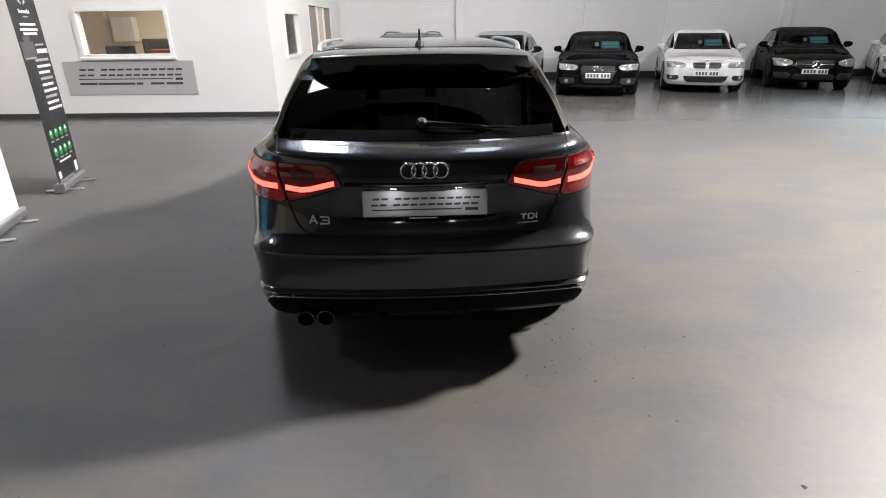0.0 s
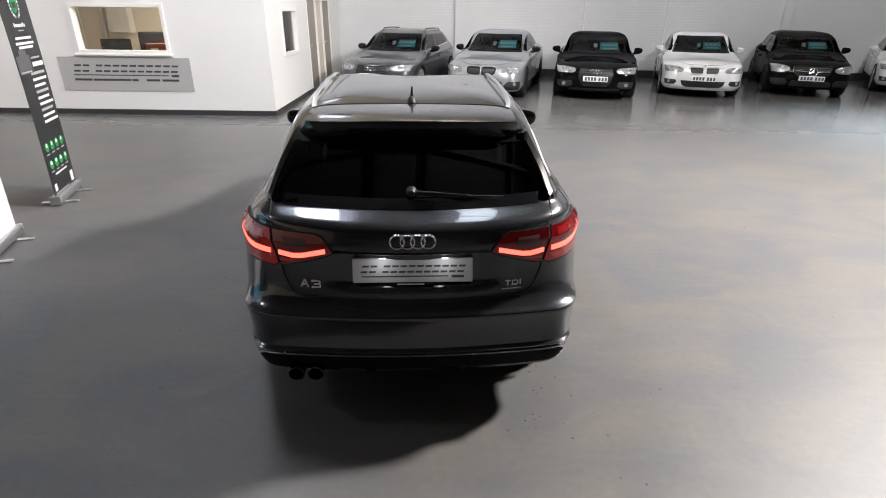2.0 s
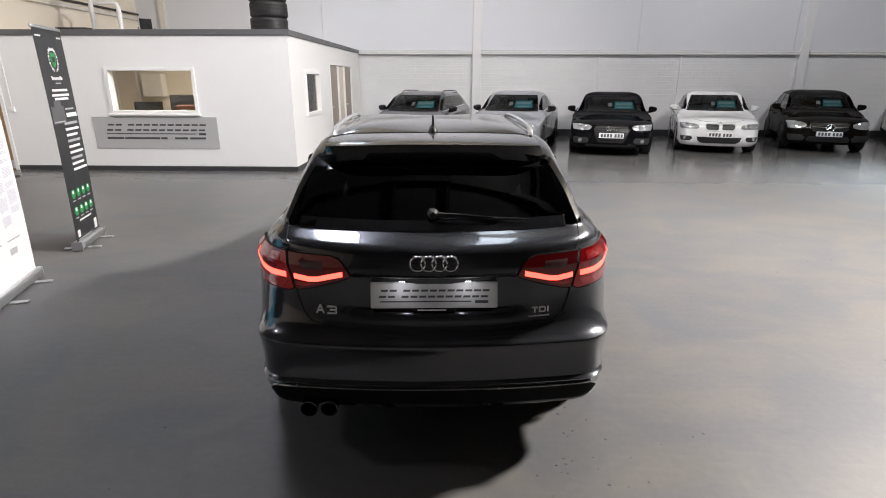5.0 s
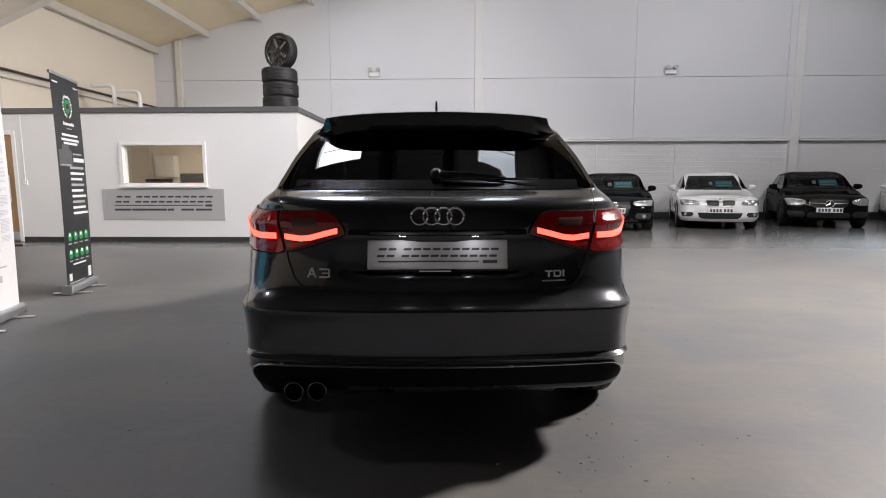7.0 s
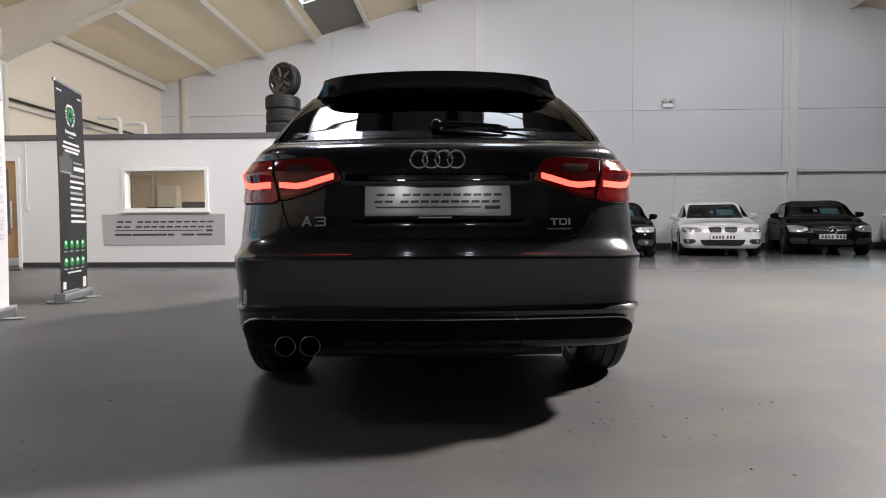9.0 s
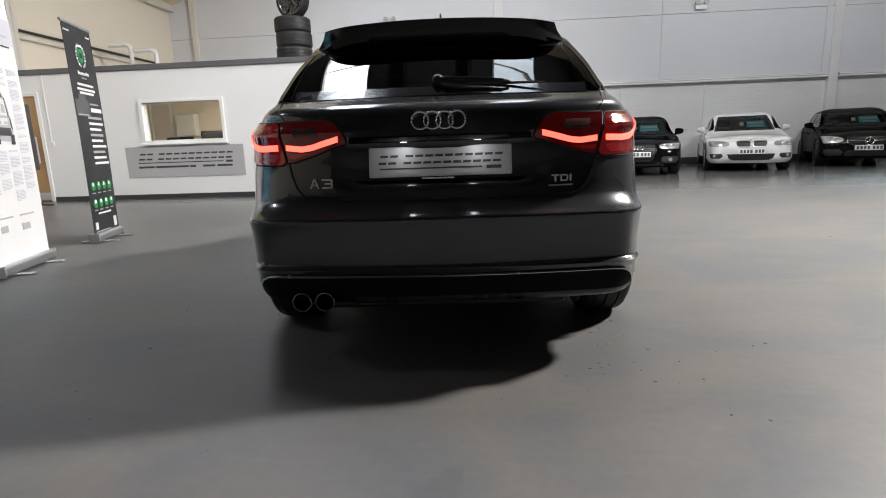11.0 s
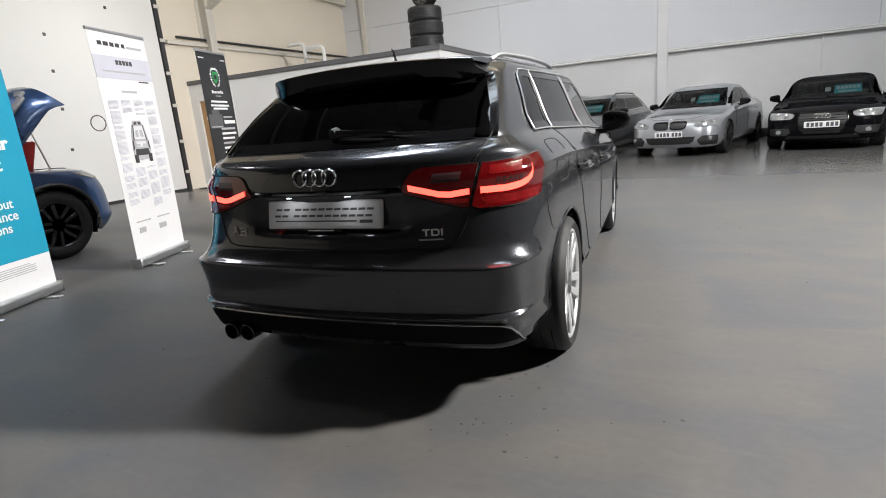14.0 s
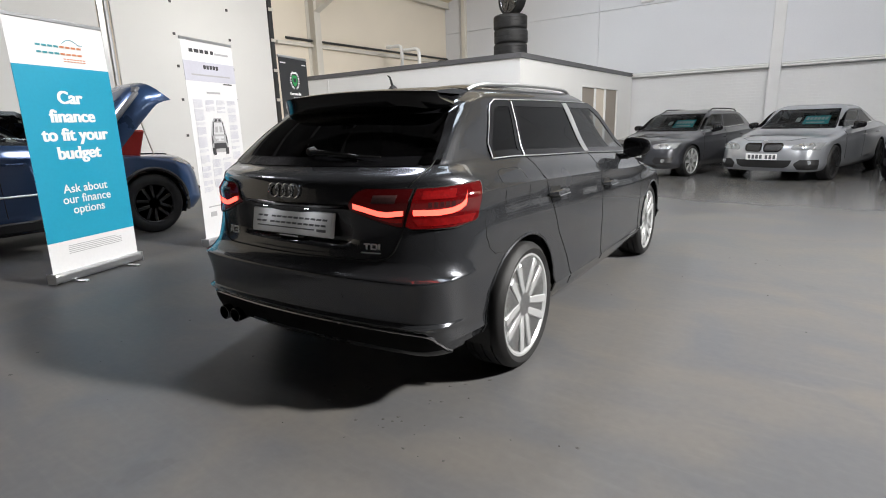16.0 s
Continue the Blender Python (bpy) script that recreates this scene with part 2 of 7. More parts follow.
def box(x0, x1, y0, y1, z0, z1, bevel=0.0, bm=None, seg=1):
    own = bm is None or bevel > 0
    b = bmesh.new() if own else bm
    r = bmesh.ops.create_cube(b, size=1)
    for v in r["verts"]:
        v.co = Vector(((x0 + x1) / 2 + v.co.x * (x1 - x0), (y0 + y1) / 2 + v.co.y * (y1 - y0), (z0 + z1) / 2 + v.co.z * (z1 - z0)))
    if bevel:
        bmesh.ops.bevel(b, geom=b.edges[:], offset=bevel, segments=seg, affect="EDGES", profile=0.5)
    if own and bm is not None:
        merge(bm, b)
        return bm
    return b


def merge(bm, other, m=None):
    if m is not None:
        other.transform(m)
    me = bpy.data.meshes.new("tmp")
    other.to_mesh(me)
    other.free()
    bm.from_mesh(me)
    bpy.data.meshes.remove(me)
    return bm


def lathe(profile, n=32, axis="x", bm=None):
    """Turn a list of (along, radius) about an axis."""
    bm = bm or bmesh.new()
    rows = []
    for a, r in profile:
        row = []
        for k in range(n):
            t = 2 * math.pi * k / n
            c, s = r * math.cos(t), r * math.sin(t)
            row.append(bm.verts.new({"x": (a, c, s), "y": (c, a, s), "z": (c, s, a)}[axis]))
        rows.append(row)
    for r0, r1 in zip(rows, rows[1:]):
        for k in range(n):
            bm.faces.new((r0[k], r0[(k + 1) % n], r1[(k + 1) % n], r1[k]))
    for row, (a, r) in ((rows[0], profile[0]), (rows[-1], profile[-1])):
        if r > 1e-6 and profile[0] != profile[-1]:
            bm.faces.new(row)
    bmesh.ops.remove_doubles(bm, verts=bm.verts, dist=1e-6)
    return bm


def tube(pts, r, n=6, closed=False, bm=None, flat=1.0):
    """A rod along points."""
    bm = bm or bmesh.new()
    pts = [Vector(p) for p in pts]
    rows, up = [], Vector((0, 0, 1))
    for i, p in enumerate(pts):
        a = pts[i - 1] if (i or closed) else p
        c = pts[(i + 1) % len(pts)] if (i + 1 < len(pts) or closed) else p
        d = (c - a).normalized()
        s = d.cross(up)
        if s.length < 0.05:
            s = d.cross(Vector((1, 0, 0)))
        s.normalize()
        u = s.cross(d)
        rr = r[i] if isinstance(r, (list, tuple)) else r
        rows.append([bm.verts.new(p + (s * math.cos(2 * math.pi * k / n) + u * flat * math.sin(2 * math.pi * k / n)) * rr) for k in range(n)])
    pairs = list(zip(rows, rows[1:])) + ([(rows[-1], rows[0])] if closed else [])
    for r0, r1 in pairs:
        for k in range(n):
            bm.faces.new((r0[k], r0[(k + 1) % n], r1[(k + 1) % n], r1[k]))
    if not closed:
        bm.faces.new(rows[0])
        bm.faces.new(rows[-1])
    return bm


def prism(poly, t0, t1, m=None, bm=None):
    """A plate: a flat outline (x, z) given thickness along y, then placed by m."""
    b = bmesh.new()
    lo = [b.verts.new((x, t0, z)) for x, z in poly]
    hi = [b.verts.new((x, t1, z)) for x, z in poly]
    b.faces.new(lo)
    b.faces.new(hi[::-1])
    for i in range(len(poly)):
        j = (i + 1) % len(poly)
        b.faces.new((lo[i], lo[j], hi[j], hi[i]))
    if m is not None:
        b.transform(m)
    if bm is None:
        return b
    return merge(bm, b)


def lettering(words, height, width, slant=0.15, bar=0.27, depth=0.002):
    """Plain bars that stand for a name: a pair of slanted bars for each sign. Widths in signs."""
    out = []
    total = sum(words) + 0.55 * (len(words) - 1)
    step, x = width / total, -width / 2
    for w in words:
        for k in range(w):
            x0, x1 = x + k * step + step * 0.11, x + (k + 1) * step - step * 0.11
            for a, b in ((0, bar * height), ((1 - bar) * height, height)):
                out.append(prism([(x0 + slant * a, a), (x1 + slant * a, a), (x1 + slant * b, b), (x0 + slant * b, b)], -depth, 0))
        x += (w + 0.55) * step
    return out


def text_mesh(body, size, align="CENTER", depth=0.001, bold=0.0):
    cu = bpy.data.curves.new("words", "FONT")
    cu.body, cu.size, cu.align_x, cu.extrude, cu.offset = body, size, align, depth, bold
    ob = new("words", cu)
    bpy.context.view_layer.update()
    me = bpy.data.meshes.new_from_object(ob.evaluated_get(bpy.context.evaluated_depsgraph_get()))
    bpy.data.objects.remove(ob)
    bpy.data.curves.remove(cu)
    bm = bmesh.new()
    bm.from_mesh(me)
    bpy.data.meshes.remove(me)
    bm.transform(Matrix.Rotation(radians(90), 4, "X"))
    return bm


# ---- the hall ----
XL, XR, YB, YF = -9.5, 19.4, 16.95, -14.0
RIDGE_X, EAVE_Z, PITCH = 4.95, 5.25, 0.283


def roof_z(x):
    return EAVE_Z + PITCH * (RIDGE_X - XL - abs(x - RIDGE_X))


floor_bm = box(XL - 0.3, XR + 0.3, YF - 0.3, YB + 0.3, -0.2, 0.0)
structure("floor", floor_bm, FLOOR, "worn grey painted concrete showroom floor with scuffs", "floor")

# back wall: blockwork below, large boards above
wall_back = structure("wall_back", box(XL - 0.3, XR + 0.3, YB + 0.06, YB + 0.36, 0, 9.6), BLOCK, "white painted hall end wall with blockwork below and panels above", "wall")
RAIL_Z = 2.36
edges_x = [XL, -4.0, 0.55, 5.25, 9.75, 14.25, XR]
for x0, x1 in zip(edges_x, edges_x[1:]):
    part("wall_panel", box(x0 + 0.004, x1 - 0.004, YB - 0.02, YB + 0.06, RAIL_Z + 0.11, 4.26), CLAD, wall_back)
    top = [(x1 - 0.004, 4.272), (x1 - 0.004, roof_z(x1))]
    if x0 < RIDGE_X < x1:
        top.append((RIDGE_X, roof_z(RIDGE_X)))
    top += [(x0 + 0.004, roof_z(x0)), (x0 + 0.004, 4.272)]
    part("wall_panel", prism(top, YB - 0.02, YB + 0.06), CLAD, wall_back)
for x0, x1 in ((XL, 0.41), (0.69, 9.93), (10.22, XR)):
    b = box(x0, x1, YB - 0.10, YB + 0.05, RAIL_Z, RAIL_Z + 0.045, 0.006)
    box(x0, x1, YB - 0.085, YB - 0.021, RAIL_Z + 0.06, RAIL_Z + 0.10, 0.006, b)
    part("rail", b, FRAME, wall_back, "white painted steel sheeting rail")
for x in (0.55, 10.075):
    part("pilaster", box(x - 0.13, x + 0.13, YB - 0.06, YB + 0.06, 0, roof_z(x), 0.01), BLOCK, wall_back)
for x in (4.18, 6.57):
    part("conduit", tube([(x, YB + 0.03, 0.2), (x, YB + 0.03, RAIL_Z)], 0.018, 8), FRAME, wall_back, "white painted conduit")
structure("baseboard_back", box(-2.86, XR, YB - 0.03, YB + 0.058, 0, 0.20, 0.008), TRIM_DARK, "black painted skirting along the blockwork", "skirting")

# side and front walls
wall_left = structure("wall_left", box(XL - 0.3, XL, YF, YB + 0.06, 0, EAVE_Z + 0.05), CREAM, "cream lined hall side wall above the partition", "wall")
structure("wall_right", box(XR, XR + 0.3, YF, YB + 0.06, 0, EAVE_Z + 0.05), CLAD, "pale panelled hall side wall", "wall")
# end wall out of view, coloured dark to cut bounced light
structure("wall_front", prism([(XL, 0), (XR, 0), (XR, EAVE_Z), (RIDGE_X, roof_z(RIDGE_X)), (XL, EAVE_Z)], YF - 0.3, YF), SHADE_GREY, "unseen hall end wall coloured dark as shade", "wall")

# roof: lining boards between purlins, with strips of rooflight left open
PURLINS = [XL + 0.13 + 1.62 * k for k in range(18)]
OPEN = ((-3.30, -2.20, 4.6, 7.5), (-4.30, -2.95, 13.0, 14.8), (1.0, 2.25, 4.6, 7.5))
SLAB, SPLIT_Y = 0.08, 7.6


def roof_sheet(ya, yb):
    """The roof boards from ya to yb, less the rooflights."""
    out = bmesh.new()
    xs = sorted({XL - 0.3, RIDGE_X, XR + 0.3, *[v for o in OPEN for v in o[:2]]})
    for x0, x1 in zip(xs, xs[1:]):
        hole = sorted((o[2], o[3]) for o in OPEN if o[0] < (x0 + x1) / 2 < o[1] and ya < o[2] < yb)
        cuts = [ya] + [v for h in hole for v in h] + [yb]
        for y0, y1 in zip(cuts[::2], cuts[1::2]):
            prism([(x0, roof_z(x0)), (x1, roof_z(x1)), (x1, roof_z(x1) + SLAB), (x0, roof_z(x0) + SLAB)], y0, y1, None, out)
    return out


structure("ceiling", roof_sheet(SPLIT_Y, YB + 0.36), ROOF, "beige roof lining boards stained with age", "ceiling")
# boards out of view: a dark colour keeps their reflection in the glass dark
structure("ceiling_front", roof_sheet(YF - 0.3, SPLIT_Y), SHADE_GREY, "unseen roof lining boards coloured dark as shade", "ceiling")
DARK_SHEET = material("grey_translucent_sheet", (0.16, 0.15, 0.13), 0.6, 0, 30, 0.2, 1.0)
structure("roof_patch", prism([(-4.30, roof_z(-4.30) - 0.01), (-2.95, roof_z(-2.95) - 0.01), (-2.95, roof_z(-2.95) - 0.004), (-4.30, roof_z(-4.30) - 0.004)], 14.65, 16.88), DARK_SHEET, "dark covered rooflight panel", "roof panel")
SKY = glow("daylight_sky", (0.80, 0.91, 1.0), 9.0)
# sky glow boosted over the left rooflight as added fill for the floor
SKY_FILL = glow("daylight_sky_fill", (0.84, 0.90, 1.0), 30.0)
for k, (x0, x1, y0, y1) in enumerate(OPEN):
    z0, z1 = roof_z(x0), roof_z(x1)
    structure("backdrop", prism([(x0 - 0.1, z0 + 0.3), (x1 + 0.1, z1 + 0.3), (x1 + 0.1, z1 + 0.32), (x0 - 0.1, z0 + 0.32)], y0 - 0.1, y1 + 0.1), SKY_FILL if k == 0 else SKY, "bright overcast sky above the rooflights", "sky")
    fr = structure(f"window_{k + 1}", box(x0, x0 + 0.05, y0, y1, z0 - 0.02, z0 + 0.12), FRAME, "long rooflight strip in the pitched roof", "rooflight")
    for j in range(4):
        y = y0 + (y1 - y0) * j / 3
        part("glazing_bar", prism([(x0, z0 + 0.02), (x1, z1 + 0.02), (x1, z1 + 0.08), (x0, z0 + 0.08)], y - 0.03, y + 0.03), STEEL, fr)
for x in PURLINS:
    z = roof_z(x)
    # the unseen front purlins take the same shade-dark colour
    for y0, y1, mat, lab in ((SPLIT_Y, YB - 0.02, STEEL, "cream painted steel roof purlin"), (YF, SPLIT_Y, SHADE_GREY, "unseen steel roof purlin coloured dark as shade")):
        if mat is SHADE_GREY and any(o[0] - 0.1 < x < o[1] + 0.1 and o[2] < SPLIT_Y for o in OPEN):
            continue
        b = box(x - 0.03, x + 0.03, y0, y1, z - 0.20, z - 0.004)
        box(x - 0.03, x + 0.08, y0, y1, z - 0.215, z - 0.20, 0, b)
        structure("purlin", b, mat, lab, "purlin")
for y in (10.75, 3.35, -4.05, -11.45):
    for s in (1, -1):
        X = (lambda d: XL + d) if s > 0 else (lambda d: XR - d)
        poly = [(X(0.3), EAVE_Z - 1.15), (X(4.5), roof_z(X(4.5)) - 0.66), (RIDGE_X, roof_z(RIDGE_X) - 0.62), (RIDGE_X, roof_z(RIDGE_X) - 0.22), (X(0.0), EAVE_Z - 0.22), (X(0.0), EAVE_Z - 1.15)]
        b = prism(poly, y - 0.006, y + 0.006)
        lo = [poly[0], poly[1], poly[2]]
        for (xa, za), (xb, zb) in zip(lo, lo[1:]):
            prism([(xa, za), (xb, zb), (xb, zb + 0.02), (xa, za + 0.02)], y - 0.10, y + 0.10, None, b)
        # rafters short of SPLIT_Y are unseen and coloured dark as shade
        structure("rafter", b, STEEL if y > SPLIT_Y else SHADE_GREY, "white painted steel portal rafter with a haunch" if y > SPLIT_Y else "unseen steel portal rafter with a haunch, coloured dark as shade", "rafter")
        cx = X(0.16)
        b = box(cx - 0.16, cx + 0.16, y - 0.005, y + 0.005, 0, EAVE_Z - 0.5)
        for dx in (-0.16, 0.145):
            box(cx + dx, cx + dx + 0.015, y - 0.10, y + 0.10, 0, EAVE_Z - 0.5, 0, b)
        structure("column", b, STEEL, "white painted steel stanchion against the side wall", "column")

# the large white sectional door in the side wall
door_big = structure("door_1", box(XL, XL + 0.05, 5.85, 9.42, 0.05, 4.6, 0.006), WALL, "tall white sectional door with bolts across it", "door")
BOLT = material("bolt_steel", (0.12, 0.12, 0.12), 0.4, 0.8, 90, 0.2, 6.0)
for yy in (7.03, 8.32):
    for zz in (0.45, 1.15, 1.9, 2.58, 3.22, 3.85, 4.4):
        part("bolt", box(XL + 0.05, XL + 0.062, yy - 0.028, yy + 0.028, zz - 0.028, zz + 0.028, 0.004), BOLT, door_big)
part("ring_mark", tube([(XL + 0.052, 7.654 + 0.15 * math.cos(q), 1.617 + 0.15 * math.sin(q)) for q in [2 * math.pi * k / 32 for k in range(32)]], 0.012, 6, True), BOLT, door_big, "thin round metal ring", True)
part("seal", box(XL, XL + 0.07, 9.45, 9.55, 0, 4.6, 0.006), TRIM_DARK, door_big, "black rubber door seal")
part("track", tube([(XL + 0.07, 5.76, 0), (XL + 0.07, 5.76, 4.9)], 0.035, 8), SATIN, door_big, "galvanised door track")
part("track", box(XL + 0.005, XL + 0.05, 5.62, 5.72, 0, 4.9, 0.004), SATIN, door_big)
for zz in (0.4, 1.1, 1.9, 2.6, 3.3, 4.0):
    part("seal_clip", box(XL + 0.068, XL + 0.09, 9.44, 9.57, zz, zz + 0.07, 0.004), STEEL, door_big)
part("threshold", box(XL, XL + 0.06, 5.85, 9.42, 0.0, 0.06, 0.004), TRIM_DARK, door_big)
structure("wall_lining", box(XL + 0.001, XL + 0.03, 0.0, 5.6, 0, 4.9), WALL, "white lined wall beside the sectional door", "wall")
structure("trim_rail", tube([(XL + 0.06, 9.9, 3.45), (XL + 0.06, 16.9, 3.45)], 0.03, 8), TRIM_DARK, "dark pipe along the side wall", "pipe")
structure("wall_ledge", box(XL, XL + 0.12, 9.6, 16.9, 3.28, 3.36, 0.006), STEEL, "cream ledge along the side wall", "ledge")

# ---- the office built into the corner ----
OY, OX, OZ = 10.03, -2.98, 2.40
T = 0.12


def pierced(x0, x1, z0, z1, holes, y0, y1):
    """A wall along x with openings cut through it: (x0, x1, z0, z1) each, side by side."""
    b = bmesh.new()
    xs = sorted({x0, x1, *[v for h in holes for v in h[:2]]})
    zs = sorted({z0, z1, *[max(v, z0) for h in holes for v in h[2:]]})
    solid = {(i, j) for i in range(len(xs) - 1) for j in range(len(zs) - 1)
             if not any(h[0] < (xs[i] + xs[i + 1]) / 2 < h[1] and h[2] < (zs[j] + zs[j + 1]) / 2 < h[3] for h in holes)}
    seen = {}

    def at(i, j, y):
        if (i, j, y) not in seen:
            seen[i, j, y] = b.verts.new((xs[i], y, zs[j]))
        return seen[i, j, y]

    for i, j in sorted(solid):
        ring = ((i, j), (i + 1, j), (i + 1, j + 1), (i, j + 1))
        b.faces.new([at(*p, y0) for p in ring])
        b.faces.new([at(*p, y1) for p in ring[::-1]])
        for (p, q), d in zip(zip(ring, ring[1:] + ring[:1]), ((0, -1), (1, 0), (0, 1), (-1, 0))):
            if (i + d[0], j + d[1]) not in solid:
                b.faces.new((at(*p, y0), at(*q, y0), at(*q, y1), at(*p, y1)))
    return b


def frame_round(x0, x1, z0, z1, w, y0, y1, bottom=True):
    b = bmesh.new()
    box(x0, x0 + w, y0, y1, z0, z1, 0.004, b)
    box(x1 - w, x1, y0, y1, z0, z1, 0.004, b)
    box(x0 + w, x1 - w, y0, y1, z1 - w, z1, 0.004, b)
    if bottom:
        box(x0 + w, x1 - w, y0, y1, z0, z0 + w, 0.004, b)
    return b


WIN = (-6.33, -4.70, 1.04, 1.85)
DOOR = (-9.30, -8.30, 0.0, 2.07)
wall_office = structure("wall_office_front", pierced(XL, OX, 0, OZ, [WIN, DOOR], OY, OY + T), WALL, "white plastered office partition wall", "wall")
w1 = structure("window_office", frame_round(*WIN, 0.06, OY - 0.03, OY + T + 0.01), FRAME, "white framed internal office window", "window")
part("pane", box(WIN[0] + 0.06, WIN[1] - 0.06, OY + 0.05, OY + 0.056, WIN[2] + 0.06, WIN[3] - 0.06), GLASS_OFFICE, w1).visible_shadow = False
part("window_sill", box(WIN[0] - 0.03, WIN[1] + 0.03, OY - 0.06, OY + 0.0, WIN[2] - 0.03, WIN[2] + 0.012, 0.006), FRAME, w1)
d2 = structure("door_2", box(DOOR[0] + 0.07, DOOR[1] - 0.07, OY + 0.02, OY + 0.064, 0.008, DOOR[3] - 0.07, 0.003), OAK, "oak veneered office door with a narrow glazed slot", "door")
part("door_frame", frame_round(*DOOR, 0.07, OY - 0.02, OY + T, False), FRAME, d2, "white painted door frame")
part("vision_panel", box(-8.64, -8.54, OY + 0.012, OY + 0.03, 0.62, 1.86, 0.003), TRIM_GREY, d2, "dark glazed slot")
part("kick_plate", box(DOOR[0] + 0.08, DOOR[1] - 0.08, OY + 0.015, OY + 0.022, 0.03, 0.18), SATIN, d2, "steel kick plate")
part("notice", box(-9.06, -8.84, OY + 0.012, OY + 0.022, 0.86, 1.42), CARD, d2, "white paper notice")
part("notice", box(-9.10, -8.82, OY + 0.012, OY + 0.022, 1.56, 1.63), CARD, d2, "white paper notice")
part("door_handle", tube([(-8.47, OY - 0.035, 0.75), (-8.47, OY - 0.035, 1.25)], 0.014, 8), SATIN, d2, "steel pull handle")
for z in (1.16, 1.02, 0.95):
    part("notice_line", box(-9.02, -8.89, OY + 0.008, OY + 0.012, z, z + 0.03), INK, d2)

SWIN = (10.95, 12.07, 0.95, 1.81)
SDOORS = [(13.10, 14.02, 0.0, 2.0), (14.02, 14.74, 0.0, 2.0), (14.74, 15.70, 0.0, 2.0)]
TURN_SIDE = Matrix.Translation((OX, 0, 0)) @ Matrix.Rotation(radians(90), 4, "Z")
b = pierced(OY + T, YB, 0, OZ, [SWIN, (13.10, 15.70, 0.0, 2.0)], 0.0, T)
b.transform(TURN_SIDE)
structure("wall_office_side", b, WALL, "white plastered office side wall with three doors", "wall")
b = frame_round(*SWIN, 0.06, -0.03, T + 0.01)
b.transform(TURN_SIDE)
w2 = structure("window_office_side", b, FRAME, "white framed office side window", "window")
b = box(SWIN[0] + 0.06, SWIN[1] - 0.06, 0.05, 0.056, SWIN[2] + 0.06, SWIN[3] - 0.06)
b.transform(TURN_SIDE)
part("pane", b, GLASS_OFFICE, w2)
for k, (y0, y1, z0, z1) in enumerate(SDOORS):
    b = box(y0 + 0.02, y1 - 0.02, 0.03, 0.074, 0.008, z1 - 0.03, 0.003)
    b.transform(TURN_SIDE)
    d = structure(f"door_{k + 3}", b, DOORCREAM if k == 1 else DOORGREY, "cream painted flush door" if k == 1 else "brown grey flush door", "door")
    b = tube([(y0 + 0.12, -0.02, 1.0), (y0 + 0.12, 0.0, 1.02), (y0 + 0.24, -0.02, 1.02)], 0.012, 6)
    b.transform(TURN_SIDE)
    part("door_handle", b, SATIN, d, "steel lever handle")
    b = frame_round(y0, y1, z0, z1, 0.03, -0.012, T, False)
    b.transform(TURN_SIDE)
    part("door_frame", b, FRAME, d)
structure("office_roof", box(XL, OX, OY, YB, OZ, OZ + 0.035), WALL, "flat white office roof deck", "roof")
structure("fascia_front", box(XL, OX + 0.03, OY - 0.03, OY + 0.02, OZ - 0.02, OZ + 0.076, 0.004), TRIM_GREY, "dark grey fascia strip along the office roof", "trim")
structure("fascia_side", box(OX - 0.02, OX + 0.03, OY + 0.021, YB - 0.02, OZ - 0.02, OZ + 0.076, 0.004), TRIM_GREY, "dark grey fascia strip along the office roof", "trim")
structure("baseboard_office", box(-8.29, OX + 0.015, OY - 0.018, OY, 0, 0.09, 0.003), TRIM_DARK, "black skirting along the office wall", "skirting")
structure("baseboard_side", box(OX, OX + 0.018, OY, 13.08, 0, 0.09, 0.003), TRIM_DARK, "black skirting along the office side wall", "skirting")
# inside the office
structure("wall_office_inner", box(XL, OX - T, 13.2, 13.3, 0, OZ), CREAM, "cream inner office wall", "wall")
structure("wall_office_divider", box(-8.25, -8.15, OY + T, 13.2, 0, OZ), CREAM, "cream inner office partition", "wall")
area_lamp("office_lamp", (-5.2, 11.7, 2.35), (-5.2, 11.7, 0), 0.6, 60, (1.0, 0.85, 0.66))

# sign board under the window
SGN = (-6.72, -4.40, 0.41, 0.985)
sg = thing("wall_sign", pose((SGN[0] + SGN[1]) / 2, OY, 0), "grey wall sign board with dark slanted lettering", "sign")
part("board", box(-1.16, 1.16, -0.012, -0.001, SGN[2], SGN[3], 0.002), SIGN, sg)
for b in lettering([2, 10], 0.125, 1.86, 0.3, 0.25):
    b.transform(pose(0.0, -0.013, 0.735))
    part("name_bar", b, INK, sg)
part("underline", box(-0.93, 0.75, -0.015, -0.013, 0.675, 0.692), INK, sg)
part("small_bar", prism([(0.80, 0.66), (0.93, 0.66), (0.93, 0.70), (0.80, 0.70)], -0.015, -0.013), INK, sg)
for x0, x1 in ((-0.93, -0.62), (-0.60, 0.06), (0.08, 0.20), (0.34, 0.58), (0.62, 0.92)):
    part("small_bar", box(x0, x1, -0.015, -0.013, 0.585, 0.622), INK, sg)

